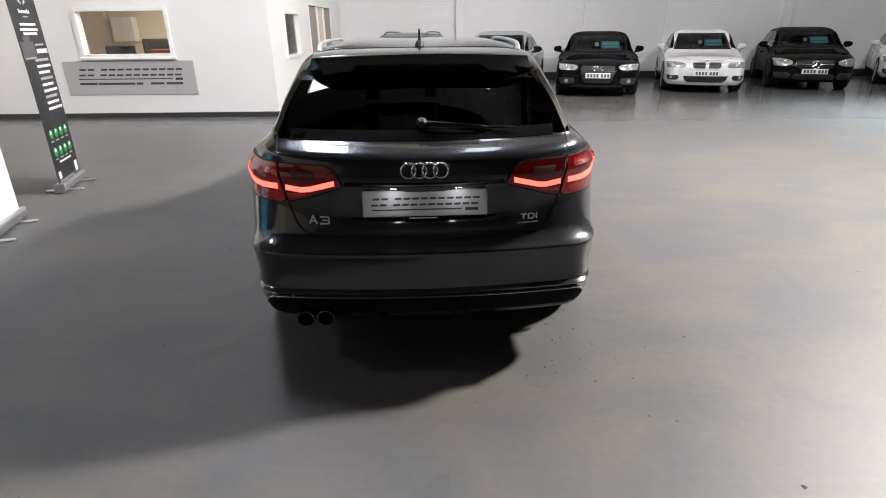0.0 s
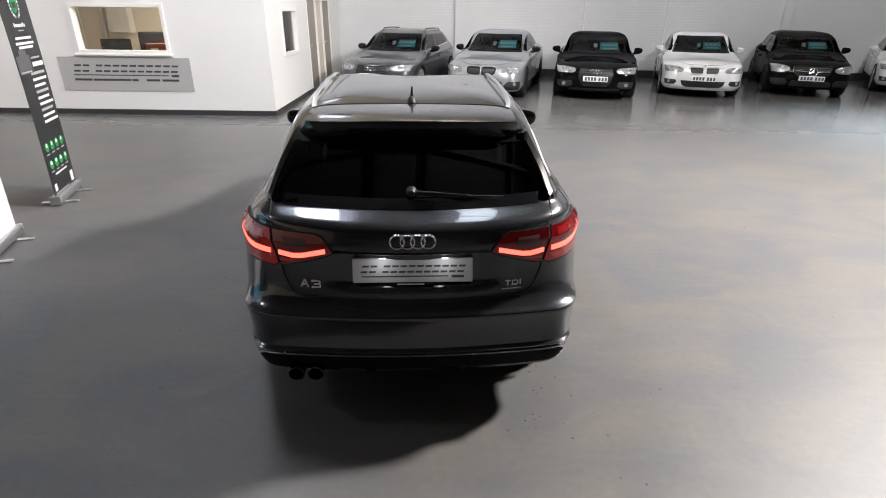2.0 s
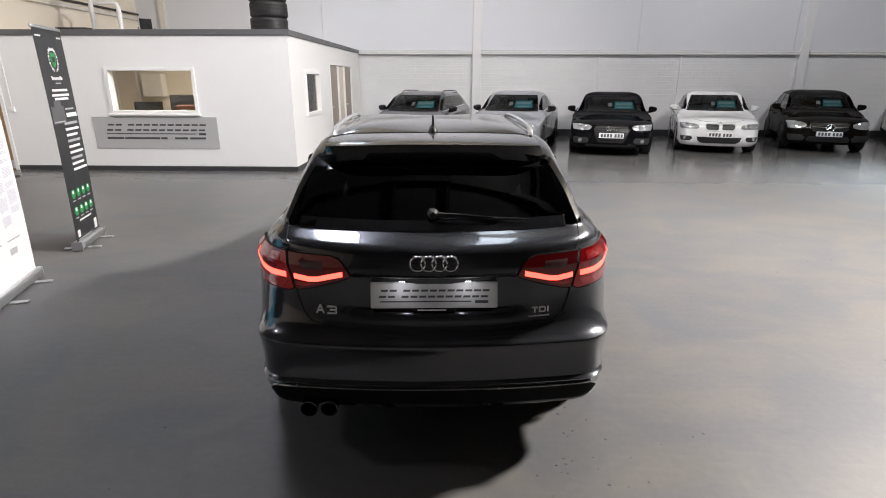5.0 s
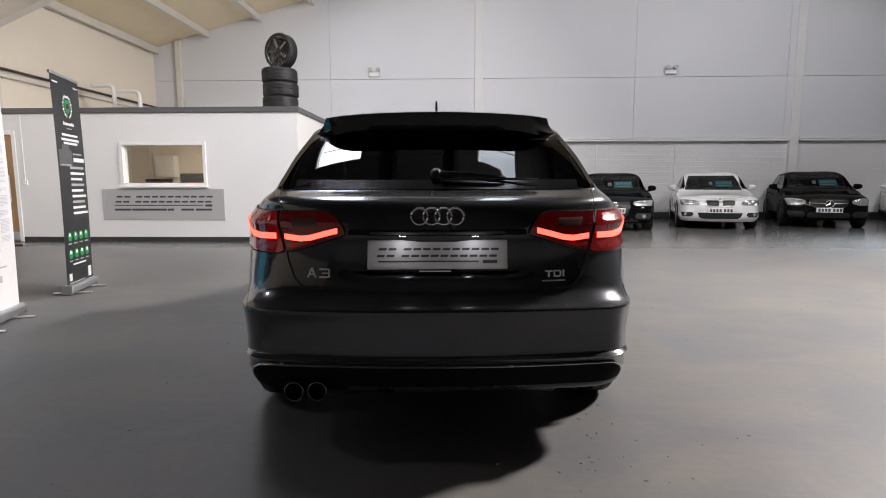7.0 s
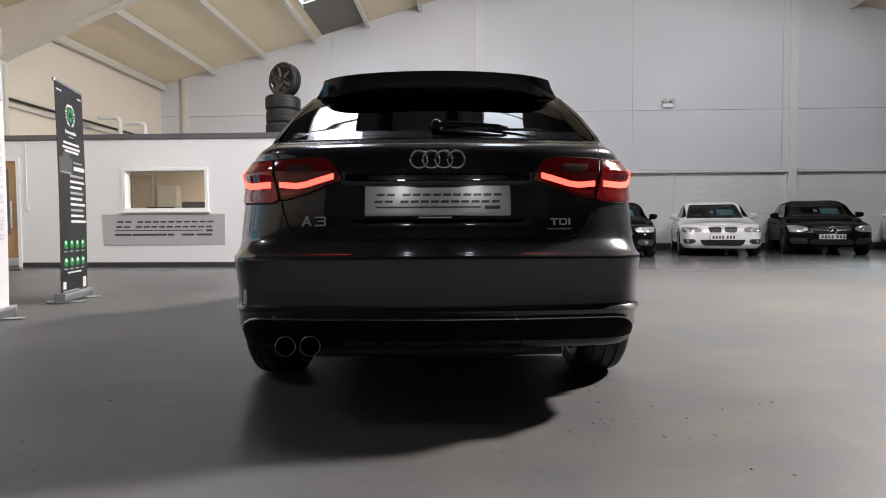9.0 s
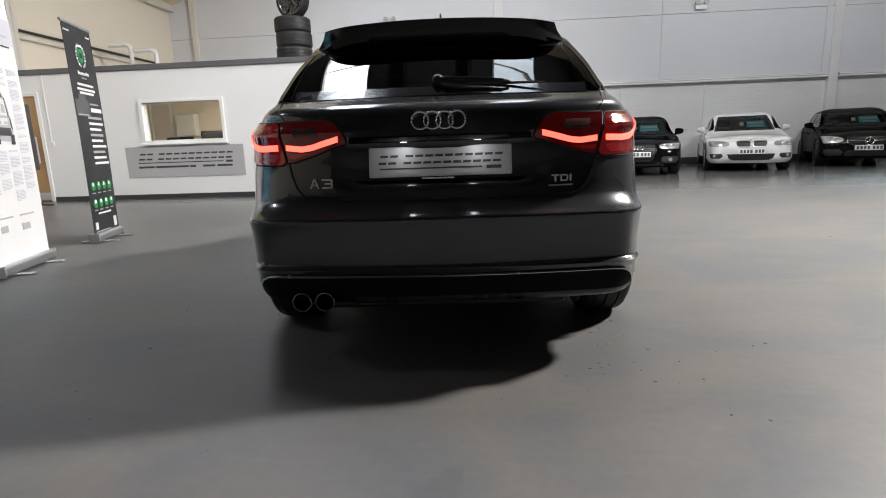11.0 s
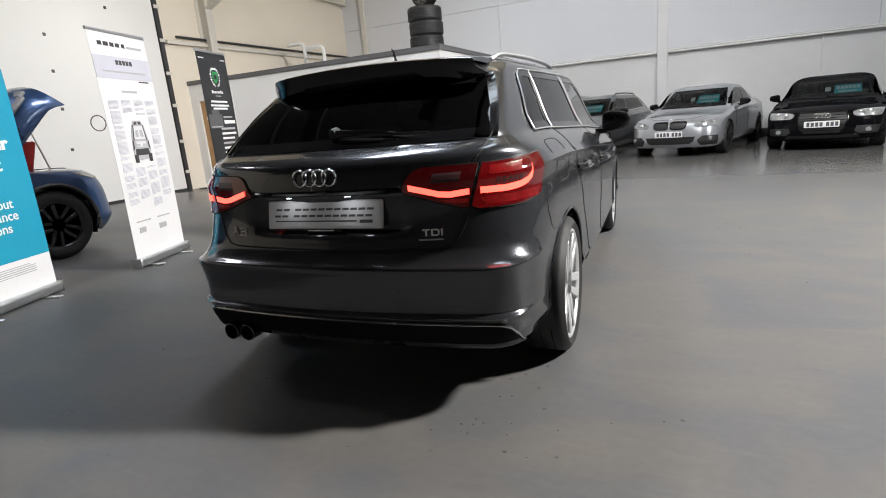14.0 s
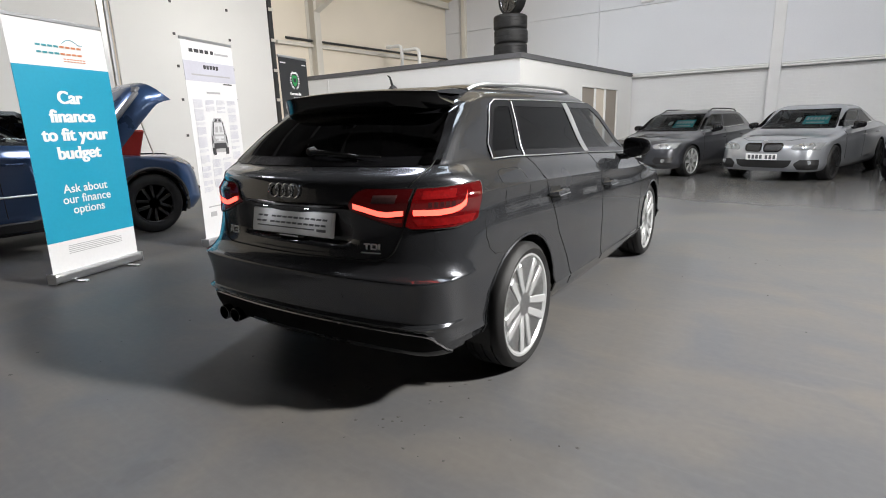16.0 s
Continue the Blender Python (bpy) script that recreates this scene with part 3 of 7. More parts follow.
# ---- cars ----
def smooth_table(pts):
    """A monotone cubic through (z, value) pairs."""
    x = np.array([p[0] for p in pts], float)
    y = np.array([p[1] for p in pts], float)
    h, d = np.diff(x), np.diff(y) / np.diff(x)
    m = np.zeros(len(x))
    m[0], m[-1] = d[0], d[-1]
    for i in range(1, len(x) - 1):
        if d[i - 1] * d[i] > 0:
            w1, w2 = 2 * h[i] + h[i - 1], h[i] + 2 * h[i - 1]
            m[i] = (w1 + w2) / (w1 / d[i - 1] + w2 / d[i])

    def f(z):
        z = min(max(z, x[0]), x[-1])
        i = min(max(int(np.searchsorted(x, z)) - 1, 0), len(h) - 1)
        t = (z - x[i]) / h[i]
        return float((1 + 2 * t) * (1 - t) ** 2 * y[i] + t * (1 - t) ** 2 * h[i] * m[i] + t * t * (3 - 2 * t) * y[i + 1] + t * t * (t - 1) * h[i] * m[i + 1])

    return f


class Shell:
    """A car body as level outlines, one over the other. The car stands on z = 0 and faces +y, its tail at y = 0."""

    def __init__(self, tables, y_mid, y_front, levels, dent=None, rim=1.345, crown=1.424):
        self.rim, self.crown = rim, crown
        levels = [z for z in levels if z < rim - 1e-6] + [rim]
        self.t = {k: smooth_table(v) for k, v in tables.items()}
        self.y_mid, self.y_front, self.levels, self.dent = y_mid, y_front, levels, dent
        self.length = max(v for _, v in tables["front"])
        self.cache = {}
        self.high, self.long = rim / 1.345, self.length / 4.31
        self.fall = smooth_table([(0.0, 0.0), (0.22, 0.0), (0.55, 0.014), (0.80, 0.014), (1.2, 0.0), (2.0, -0.030), (2.93, -0.070), (3.3, -0.062), (4.0, 0.0), (4.4, 0.0)])

    def wedge(self, y, z):
        """How far the lines of the flank rise or fall towards the nose."""
        k = min(max((z / self.high - 0.62) / 0.24, 0), 1) * min(max((1.33 - z / self.high) / 0.22, 0), 1)
        return self.fall(y / self.long) * k * k * (3 - 2 * k)

    def side(self, y, z):
        g = self.t
        w = g["width"](z)
        if y < self.y_mid:
            w *= 1 - g["narrow_rear"](z) * ((self.y_mid - y) / self.y_mid) ** 1.6
        if y > self.y_front:
            w *= 1 - g["narrow_front"](z) * ((y - self.y_front) / (self.length - self.y_front)) ** 2.0
        return w

    def outline(self, z):
        """Half of the level outline at z, from the middle of the tail round to the middle of the nose."""
        key = round(z, 5)
        if key in self.cache:
            return self.cache[key]
        g = {k: f(z) for k, f in self.t.items()}
        pts, zones = [], []
        yb = g["rear"] + g["rear_bow"]
        ys = yb + g["rear_ry"]
        we = self.side(ys, z)
        xs = we - g["rear_rx"]
        for i in range(14):
            s = i / 14
            y = g["rear"] + g["rear_bow"] * s * s
            if self.dent:
                y += self.dent(xs * s, z)
            pts.append((xs * s, y))
            zones.append("rear")
        m = 2 * g["rear_bow"] / xs
        lean = (self.side(ys + 0.1, z) - we) / 0.1
        c1 = (xs + 0.66 * g["rear_rx"], yb + 0.66 * g["rear_rx"] * m)
        left = max(ys - yb - g["rear_rx"] * m, 0.04)
        c2 = (we - 0.70 * left * lean, ys - 0.70 * left)
        for i in range(14):
            a = i / 14
            w0, w1, w2, w3 = (1 - a) ** 3, 3 * a * (1 - a) ** 2, 3 * a * a * (1 - a), a ** 3
            pts.append((w0 * xs + w1 * c1[0] + w2 * c2[0] + w3 * we, w0 * yb + w1 * c1[1] + w2 * c2[1] + w3 * ys))
            zones.append("corner")
        fb = g["front"] - g["front_bow"]
        fs = fb - g["front_ry"]
        wf = self.side(fs, z)
        xf = wf - g["front_rx"]
        n = 110
        for i in range(n):
            y = ys + (fs - ys) * i / n
            pts.append((self.side(y, z), y))
            zones.append("side")
        for i in range(12):
            a = math.pi / 2 * (1 - i / 12)
            pts.append((xf + g["front_rx"] * math.sin(a), fb - g["front_ry"] * (1 - math.cos(a))))
            zones.append("nose_corner")
        for i in range(15):
            s = 1 - i / 14
            pts.append((xf * s, g["front"] - g["front_bow"] * s * s))
            zones.append("nose")
        arr = np.array(pts)
        cum = np.concatenate([[0], np.cumsum(np.hypot(*np.diff(arr, axis=0).T))])
        self.cache[key] = (arr, zones, cum)
        return self.cache[key]

    def tail(self, u, z):
        """The place u metres round the outline from the middle of the tail (negative: to the other side)."""
        arr, _, cum = self.outline(z)
        s = abs(u)
        x, y = float(np.interp(s, cum, arr[:, 0])), float(np.interp(s, cum, arr[:, 1]))
        return Vector((math.copysign(x, u), y, z + self.wedge(y, z)))

    def nose(self, u, z):
        arr, _, cum = self.outline(z)
        s = cum[-1] - abs(u)
        x, y = float(np.interp(s, cum, arr[:, 0])), float(np.interp(s, cum, arr[:, 1]))
        return Vector((math.copysign(x, u), y, z + self.wedge(y, z)))

    def roof_edge(self):
        arr = self.outline(self.rim)[0]
        return arr, (arr[0, 1] + arr[-1, 1]) / 2, float(arr[:, 0].max())

    def dome(self, x, s, w):
        """The height of the roof at the share s of the way out to the edge point with that x."""
        return self.rim + (self.crown - self.rim) * (1 - s ** (3 + 3 * (x / w) ** 2))

    def roof_height(self, x, y):
        arr, cy, w = self.roof_edge()
        ang = np.arctan2(arr[:, 0], arr[:, 1] - cy)[::-1]
        a = math.atan2(abs(x), y - cy)
        s = math.hypot(x, y - cy) / float(np.interp(a, ang, np.hypot(arr[:, 0], arr[:, 1] - cy)[::-1]))
        return self.dome(float(np.interp(a, ang, arr[::-1, 0])), s, w) if s <= 1 else None

    def flank(self, sign):
        return lambda y, z: Vector((sign * self.side(y, z), y, z + self.wedge(y, z)))

    def body(self, holes, arches):
        """The skin, less the faces that lie in an opening. holes: tests (zone, x, y, z); arches: (y, z, r)."""
        bm = bmesh.new()
        rows = []
        for z in self.levels:
            arr, zones, cum = self.outline(z)
            right = [bm.verts.new((x, y, z)) for x, y in arr]
            left = [right[0]] + [bm.verts.new((-x, y, z)) for x, y in arr[1:-1]] + [right[-1]]
            rows.append((right, left, cum))
        zones = self.outline(self.levels[0])[1]
        for (r0, l0, cum), (r1, l1, _) in zip(rows, rows[1:]):
            for a0, a1 in ((r0, r1), (l0, l1)):
                for i in range(len(a0) - 1):
                    quad = (a0[i], a0[i + 1], a1[i + 1], a1[i])
                    c = sum((v.co for v in quad), Vector()) / 4
                    u = (cum[i] + cum[i + 1]) / 2
                    u = u if zones[i] in ("rear", "corner") else cum[-1] - u
                    if any(h(zones[i], u, c.y, c.z) for h in holes):
                        continue
                    if any(math.hypot(c.y - ay, c.z - az) < ar for ay, az, ar in arches) and abs(c.x) > 0.5:
                        continue
                    bm.faces.new(quad)
        top_r, top_l, _ = rows[-1]
        arr, cy, w = self.roof_edge()
        for s in (0.985, 0.965, 0.94, 0.91, 0.87, 0.82, 0.75, 0.66, 0.55, 0.42, 0.28, 0.14):
            zs = [self.dome(x, s, w) for x, _ in arr]
            nr = [bm.verts.new((x * s, cy + (y - cy) * s, z)) for (x, y), z in zip(arr, zs)]
            nl = [nr[0]] + [bm.verts.new((-v.co.x, v.co.y, v.co.z)) for v in nr[1:-1]] + [nr[-1]]
            for a0, a1 in ((top_r, nr), (top_l, nl)):
                for i in range(len(a0) - 1):
                    bm.faces.new((a0[i], a0[i + 1], a1[i + 1], a1[i]))
            top_r, top_l = nr, nl
        c = bm.verts.new((0, cy, self.crown))
        for a0 in (top_r, top_l):
            for i in range(len(a0) - 1):
                bm.faces.new((a0[i], a0[i + 1], c))
        for v in [v for v in bm.verts if not v.link_faces]:
            bm.verts.remove(v)
        for v in bm.verts:
            for ay, az, ar in arches:
                d = math.hypot(v.co.y - ay, v.co.z - az)
                if v.is_boundary and abs(v.co.x) > 0.5 and ar - 0.03 < d < ar + 0.045 and v.co.z > self.levels[0] + 0.005:
                    v.co.y, v.co.z = ay + (v.co.y - ay) * ar / d, az + (v.co.z - az) * ar / d
        bmesh.ops.remove_doubles(bm, verts=bm.verts, dist=1e-5)
        for v in bm.verts:
            v.co.z += self.wedge(v.co.y, v.co.z)
        return bm


def patch(place, rows, nu=16, nv=10, lift=0.003, thick=0.006, bm=None):
    """A shaped piece that lies on the skin. rows: (z, from, to), bottom to top."""
    bm = bm or bmesh.new()
    zs = [r[0] for r in rows]
    grid, back = [], []
    for j in range(nv + 1):
        z = zs[0] + (zs[-1] - zs[0]) * j / nv
        u0, u1 = np.interp(z, zs, [r[1] for r in rows]), np.interp(z, zs, [r[2] for r in rows])
        g, k = [], []
        for i in range(nu + 1):
            u = u0 + (u1 - u0) * i / nu
            p = place(u, z)
            e = 0.004
            du, dz = place(u + e, z) - place(u - e, z), place(u, z + e) - place(u, z - e)
            n = du.cross(dz).normalized()
            out = Vector((p.x, p.y - 2.0, 0))
            if n.dot(out) < 0:
                n = -n
            g.append(bm.verts.new(p + n * lift))
            k.append(bm.verts.new(p + n * (lift - thick)))
        grid.append(g)
        back.append(k)
    for j in range(nv):
        for i in range(nu):
            bm.faces.new((grid[j][i], grid[j][i + 1], grid[j + 1][i + 1], grid[j + 1][i]))
    rim = [(0, i) for i in range(nu)] + [(j, nu) for j in range(nv)] + [(nv, i) for i in range(nu, 0, -1)] + [(j, 0) for j in range(nv, 0, -1)]
    for a, b in zip(rim, rim[1:] + rim[:1]):
        bm.faces.new((grid[a[0]][a[1]], grid[b[0]][b[1]], back[b[0]][b[1]], back[a[0]][a[1]]))
    return bm


def line_on(place, pts, r, n=6, step=0.03, closed=False, bm=None):
    """A bead or shut line along the skin through (u, z) points."""
    out = []
    pts = list(pts) + ([pts[0]] if closed else [])
    for (u0, z0), (u1, z1) in zip(pts, pts[1:]):
        k = max(1, int(math.hypot(u1 - u0, z1 - z0) / step))
        out += [place(u0 + (u1 - u0) * i / k, z0 + (z1 - z0) * i / k) for i in range(k)]
    if not closed:
        out.append(place(*pts[-1]))
    return tube(out, r, n, closed, bm)


def inside(poly, a, b):
    hit = False
    for (x0, y0), (x1, y1) in zip(poly, poly[1:] + poly[:1]):
        if (y0 > b) != (y1 > b) and a < (x1 - x0) * (b - y0) / (y1 - y0) + x0:
            hit = not hit
    return hit


def rows_to_poly(rows, inset=0.0):
    return [(a + inset, z) for z, a, _ in rows] + [(b - inset, z) for z, _, b in rows[::-1]]


RING_CACHE = {}


def wheel_meshes(radius, width, style):
    """A wheel that faces +x, hub at the origin."""
    key = (radius, width, style)
    if key in RING_CACHE:
        return RING_CACHE[key]
    h, rim_r = width / 2, radius * (0.795 if style != "suv" else 0.66)
    tyre = lathe([(-h * 0.80, rim_r - 0.01), (-h * 0.98, rim_r + 0.02), (-h, radius * 0.90), (-h * 0.86, radius * 0.975), (-h * 0.72, radius),
                  (-h * 0.50, radius), (-h * 0.49, radius - 0.007), (-h * 0.43, radius - 0.007), (-h * 0.42, radius), (-h * 0.05, radius), (-h * 0.04, radius - 0.007),
                  (h * 0.04, radius - 0.007), (h * 0.05, radius), (h * 0.42, radius), (h * 0.43, radius - 0.007), (h * 0.49, radius - 0.007), (h * 0.50, radius),
                  (h * 0.72, radius), (h * 0.86, radius * 0.975), (h, radius * 0.90), (h * 0.98, rim_r + 0.02), (h * 0.80, rim_r - 0.01)], 48)
    rim = lathe([(-h * 0.85, rim_r - 0.004), (-h * 0.8, rim_r - 0.02), (0.0, rim_r - 0.045), (h * 0.55, rim_r - 0.035), (h * 0.80, rim_r - 0.016), (h * 0.90, rim_r - 0.004), (h * 0.90, rim_r + 0.008), (h * 0.80, rim_r + 0.004)], 48)
    hub = (lathe([(h * 0.25, 0.0), (h * 0.25, 0.085), (h * 0.62, 0.078), (h * 0.72, 0.06), (h * 0.70, 0.034), (h * 0.76, 0.03), (h * 0.76, 0.0)], 20))
    spokes = []
    arms = {"twin": 5, "star": 5, "suv": 5, "multi": 8}[style]
    for k in range(arms):
        a = 2 * math.pi * k / arms + 0.3
        for s in ((-1, 1) if style in ("twin", "suv") else (0,)):
            t0, t1 = {"twin": (0.026, 0.042), "suv": (0.026, 0.050)}.get(style, (0.035, 0.045))
            wd = {"twin": 0.020, "suv": 0.019}.get(style, 0.03)
            poly = [(s * t0 - wd, 0.05), (s * t0 + wd, 0.05), (s * t1 + wd * (1.35 if s > 0 else 0.9), rim_r - 0.022), (s * t1 - wd * (1.35 if s < 0 else 0.9), rim_r - 0.022)]
            b = prism(poly, -0.020, 0.016)
            for v in b.verts:
                v.co.y -= h * 0.62 + (0.014 if v.co.z > 0.1 else 0.0)
            bmesh.ops.bevel(b, geom=b.edges[:], offset=0.005, segments=1, affect="EDGES")
            b.transform(Matrix.Rotation(radians(90), 4, "Z"))
            if k == 0:
                spokes.append(b)
            else:
                b.free()
    bolts = lathe([(h * 0.6, 0.010), (h * 0.73, 0.010), (h * 0.73, 0.0)], 8)
    disc = lathe([(-h * 0.1, 0.0), (-h * 0.1, rim_r * 0.68), (h * 0.05, rim_r * 0.68), (h * 0.05, 0.07), (h * 0.1, 0.06), (h * 0.1, 0.0)], 32)
    barrel = lathe([(-h * 0.9, rim_r - 0.03), (-h * 0.9, 0.03), (-h * 0.85, 0.03)], 24)
    out = []
    for name, b, mat, sm in (("tyre", tyre, RUBBER, 1), ("rim", rim, None, 1), ("bolt", bolts, SATIN, 0), ("brake_disc", disc, DISC, 1), ("backplate", barrel, GAP, 0), ("hub", hub, None, 1)) + tuple((f"spoke{i}", b, None, 1) for i, b in enumerate(spokes)):
        ob = part(name, b, mat or ALLOY, None, "", bool(sm))
        out.append((name, ob.data, mat))
        bpy.data.objects.remove(ob)
    RING_CACHE[key] = out
    return out


def add_wheel(car, x, y, radius, width, style, rim_mat):
    """wheel > tyre, bolts, brake disc."""
    meshes = {n: me for n, me, _ in wheel_meshes(radius, width, style)}
    sgn = 1 if x > 0 else -1

    def cast(n):
        key = (n, radius, width, style, rim_mat.name)
        if key not in RING_CACHE:
            RING_CACHE[key] = meshes[n].copy()
            RING_CACHE[key].materials[0] = rim_mat
        return RING_CACHE[key]

    wheel = new("wheel", cast("rim"))
    wheel.parent = car
    wheel.matrix_local = Matrix.Translation((x, y, radius)) @ Matrix.Rotation(0 if sgn > 0 else math.pi, 4, "Z") @ Matrix.Rotation(0.37 * y, 4, "X")
    tagged(wheel, "multi-spoke alloy wheel")
    for n in ("tyre", "brake_disc", "backplate"):
        new(n, meshes[n]).parent = wheel
    new("hub", cast("hub")).parent = wheel
    arms = {"twin": 5, "star": 5, "suv": 5, "multi": 8}[style]
    for n in [n for n in meshes if n.startswith("spoke")]:
        for k in range(arms):
            o = new("spoke", cast(n))
            o.parent = wheel
            o.matrix_local = Matrix.Rotation(2 * math.pi * k / arms + 0.3, 4, "X")
    for k in range(5):
        o = new("bolt", meshes["bolt"])
        o.parent = wheel
        o.matrix_local = Matrix.Translation((0, 0.052 * math.cos(1.2566 * k), 0.052 * math.sin(1.2566 * k)))


def mirror_bm(shell, sign, y, z):
    x0 = shell.side(y, z) * sign
    b = bmesh.new()
    bmesh.ops.create_uvsphere(b, u_segments=24, v_segments=14, radius=1.0)
    for v in b.verts:
        q = v.co.copy()
        e = lambda k, n: math.copysign(abs(k) ** n, k)
        x = e(q.x, 0.6)
        h = 0.070 - 0.008 * x
        yy = e(q.y, 0.7)
        v.co = Vector((0.125 + 0.098 * x, 0.012 + (0.085 if yy > 0 else 0.030) * yy - 0.012 * x, 0.030 + h * e(q.z, 0.6) + 0.014 * x * (1 if q.z < 0 else -0.2)))
    box(-0.04, 0.08, -0.02, 0.03, -0.055, -0.015, 0.01, b)
    if sign < 0:
        b.transform(Matrix.Diagonal((-1, 1, 1, 1)))
    b.transform(Matrix.Translation((x0, y, z + 0.035 + shell.wedge(y, z))))
    return b


def seats(car, y_rows, w, z0=0.42):
    for y in y_rows:
        for x in (-0.36, 0.36):
            b = box(x - 0.24, x + 0.24, y - 0.02, y + 0.50, z0 - 0.12, z0 + 0.05, 0.05, None, 2)
            b2 = box(x - 0.23, x + 0.23, -0.07, 0.07, 0, 0.60, 0.05, None, 2)
            merge(b, b2, Matrix.Translation((0, y, z0)) @ Matrix.Rotation(radians(16), 4, "X"))
            b3 = box(x - 0.13, x + 0.13, -0.05, 0.05, 0, 0.19, 0.045, None, 2)
            merge(b, b3, Matrix.Translation((0, y - 0.20, z0 + 0.62)) @ Matrix.Rotation(radians(8), 4, "X"))
            part("seat", b, CABIN, car, "dark cloth seat", True)


def plate_bars(car, m, rear=False):
    """A number plate with plain bars where its characters stand."""
    b = box(-0.262, 0.262, -0.012, 0.0, -0.056, 0.056, 0.004)
    b.transform(m)
    pl = part("number_plate", b, PLATE_EDGE, car, "pale number plate with plain bars")
    for x in [-0.20, -0.135, -0.07, -0.005, 0.09, 0.155, 0.22]:
        b = box(x - 0.022, x + 0.022, -0.0145, -0.0125, -0.036, 0.036)
        b.transform(m)
        part("plate_bar", b, PLATE_INK, pl)


# tables for the subject: a five-door hatchback 4.31 m long
HERO = {
    "rear": [(0.20, 0.40), (0.235, 0.20), (0.262, 0.10), (0.275, 0.082), (0.36, 0.062), (0.385, 0.050), (0.398, 0.042), (0.411, 0.056), (0.46, 0.054), (0.52, 0.042), (0.56, 0.030), (0.588, 0.020), (0.596, 0.0215), (0.606, 0.034), (0.625, 0.050), (0.66, 0.070), (0.75, 0.075), (0.86, 0.066), (0.95, 0.072), (0.985, 0.084), (1.005, 0.106), (1.018, 0.138), (1.030, 0.172), (1.0365, 0.1915), (1.042, 0.2010), (1.05, 0.2116), (1.06, 0.2248), (1.07, 0.238), (1.12, 0.304), (1.17, 0.370), (1.22, 0.436), (1.27, 0.503), (1.30, 0.55), (1.345, 0.68), (1.375, 0.80), (1.40, 0.98), (1.415, 1.25), (1.424, 1.70)],
    "rear_bow": [(0.20, 0.05), (0.36, 0.045), (0.58, 0.055), (0.66, 0.060), (0.72, 0.066), (0.80, 0.076), (0.88, 0.082), (0.95, 0.084), (1.0, 0.088), (1.06, 0.094), (1.28, 0.095), (1.34, 0.06), (1.424, 0.06)],
    "rear_rx": [(0.20, 0.14), (0.36, 0.178), (0.385, 0.166), (0.398, 0.152), (0.412, 0.176), (0.575, 0.185), (0.592, 0.188), (0.60, 0.215), (0.64, 0.26), (0.70, 0.29), (0.82, 0.30), (0.95, 0.29), (0.99, 0.22), (1.03, 0.12), (1.06, 0.065), (1.3, 0.07), (1.36, 0.14), (1.424, 0.2)],
    "rear_ry": [(0.20, 0.26), (0.36, 0.31), (0.575, 0.31), (0.592, 0.31), (0.60, 0.34), (0.66, 0.40), (0.82, 0.43), (0.95, 0.39), (1.0, 0.26), (1.05, 0.14), (1.3, 0.12), (1.38, 0.3), (1.424, 0.3)],
    "width": [(0.20, 0.80), (0.26, 0.855), (0.31, 0.876), (0.335, 0.888), (0.355, 0.8805), (0.45, 0.882), (0.60, 0.889), (0.75, 0.890), (0.86, 0.880), (0.905, 0.884), (0.915, 0.8845), (0.925, 0.872), (0.97, 0.842), (1.005, 0.812), (1.035, 0.780), (1.10, 0.744), (1.20, 0.703), (1.29, 0.664), (1.34, 0.636), (1.365, 0.615), (1.385, 0.57), (1.40, 0.50), (1.412, 0.40), (1.424, 0.22)],
    "narrow_rear": [(0.20, 0.150), (0.30, 0.130), (0.40, 0.120), (0.60, 0.116), (0.70, 0.100), (0.86, 0.104), (0.92, 0.100), (0.96, 0.115), (1.05, 0.165), (1.20, 0.175), (1.30, 0.195), (1.424, 0.18)],
    "front": [(0.20, 4.22), (0.30, 4.29), (0.48, 4.31), (0.62, 4.29), (0.70, 4.24), (0.76, 4.12), (0.82, 3.92), (0.88, 3.62), (0.94, 3.32), (0.985, 3.12), (1.03, 3.00), (1.15, 2.78), (1.28, 2.50), (1.35, 2.30), (1.38, 2.16), (1.40, 2.02), (1.415, 1.9), (1.424, 1.76)],
    "front_bow": [(0.20, 0.10), (0.5, 0.15), (0.7, 0.18), (0.85, 0.22), (0.98, 0.16), (1.3, 0.12), (1.424, 0.02)],
    "front_rx": [(0.20, 0.22), (0.5, 0.28), (0.75, 0.30), (0.9, 0.2), (1.0, 0.10), (1.3, 0.08), (1.424, 0.12)],
    "front_ry": [(0.20, 0.30), (0.5, 0.40), (0.75, 0.40), (0.9, 0.25), (1.0, 0.10), (1.3, 0.08), (1.424, 0.03)],
    "narrow_front": [(0.20, 0.04), (0.75, 0.06), (0.95, 0.10), (1.05, 0.12), (1.3, 0.03), (1.424, 0.0)],
}
LEVELS = sorted([0.20, 0.22, 0.245, 0.27, 0.29] + [0.31 + 0.02 * k for k in range(14)] + [0.378, 0.386, 0.392, 0.398, 0.404, 0.411, 0.42, 0.58, 0.588, 0.594, 0.60, 0.606, 0.613, 0.62, 0.635, 0.65, 0.66, 0.68] + [0.70 + 0.015 * k for k in range(13)] + [0.893, 0.905, 0.915, 0.925, 0.94, 0.955, 0.97, 0.98, 0.99, 1.0, 1.01, 1.018, 1.024, 1.03, 1.0365, 1.042, 1.05, 1.06, 1.075] + [1.09 + 0.015 * k for k in range(14)] + [1.30, 1.312, 1.325, 1.335, 1.345, 1.355, 1.365, 1.375, 1.383, 1.39, 1.396, 1.402, 1.407, 1.412, 1.416, 1.42, 1.424])


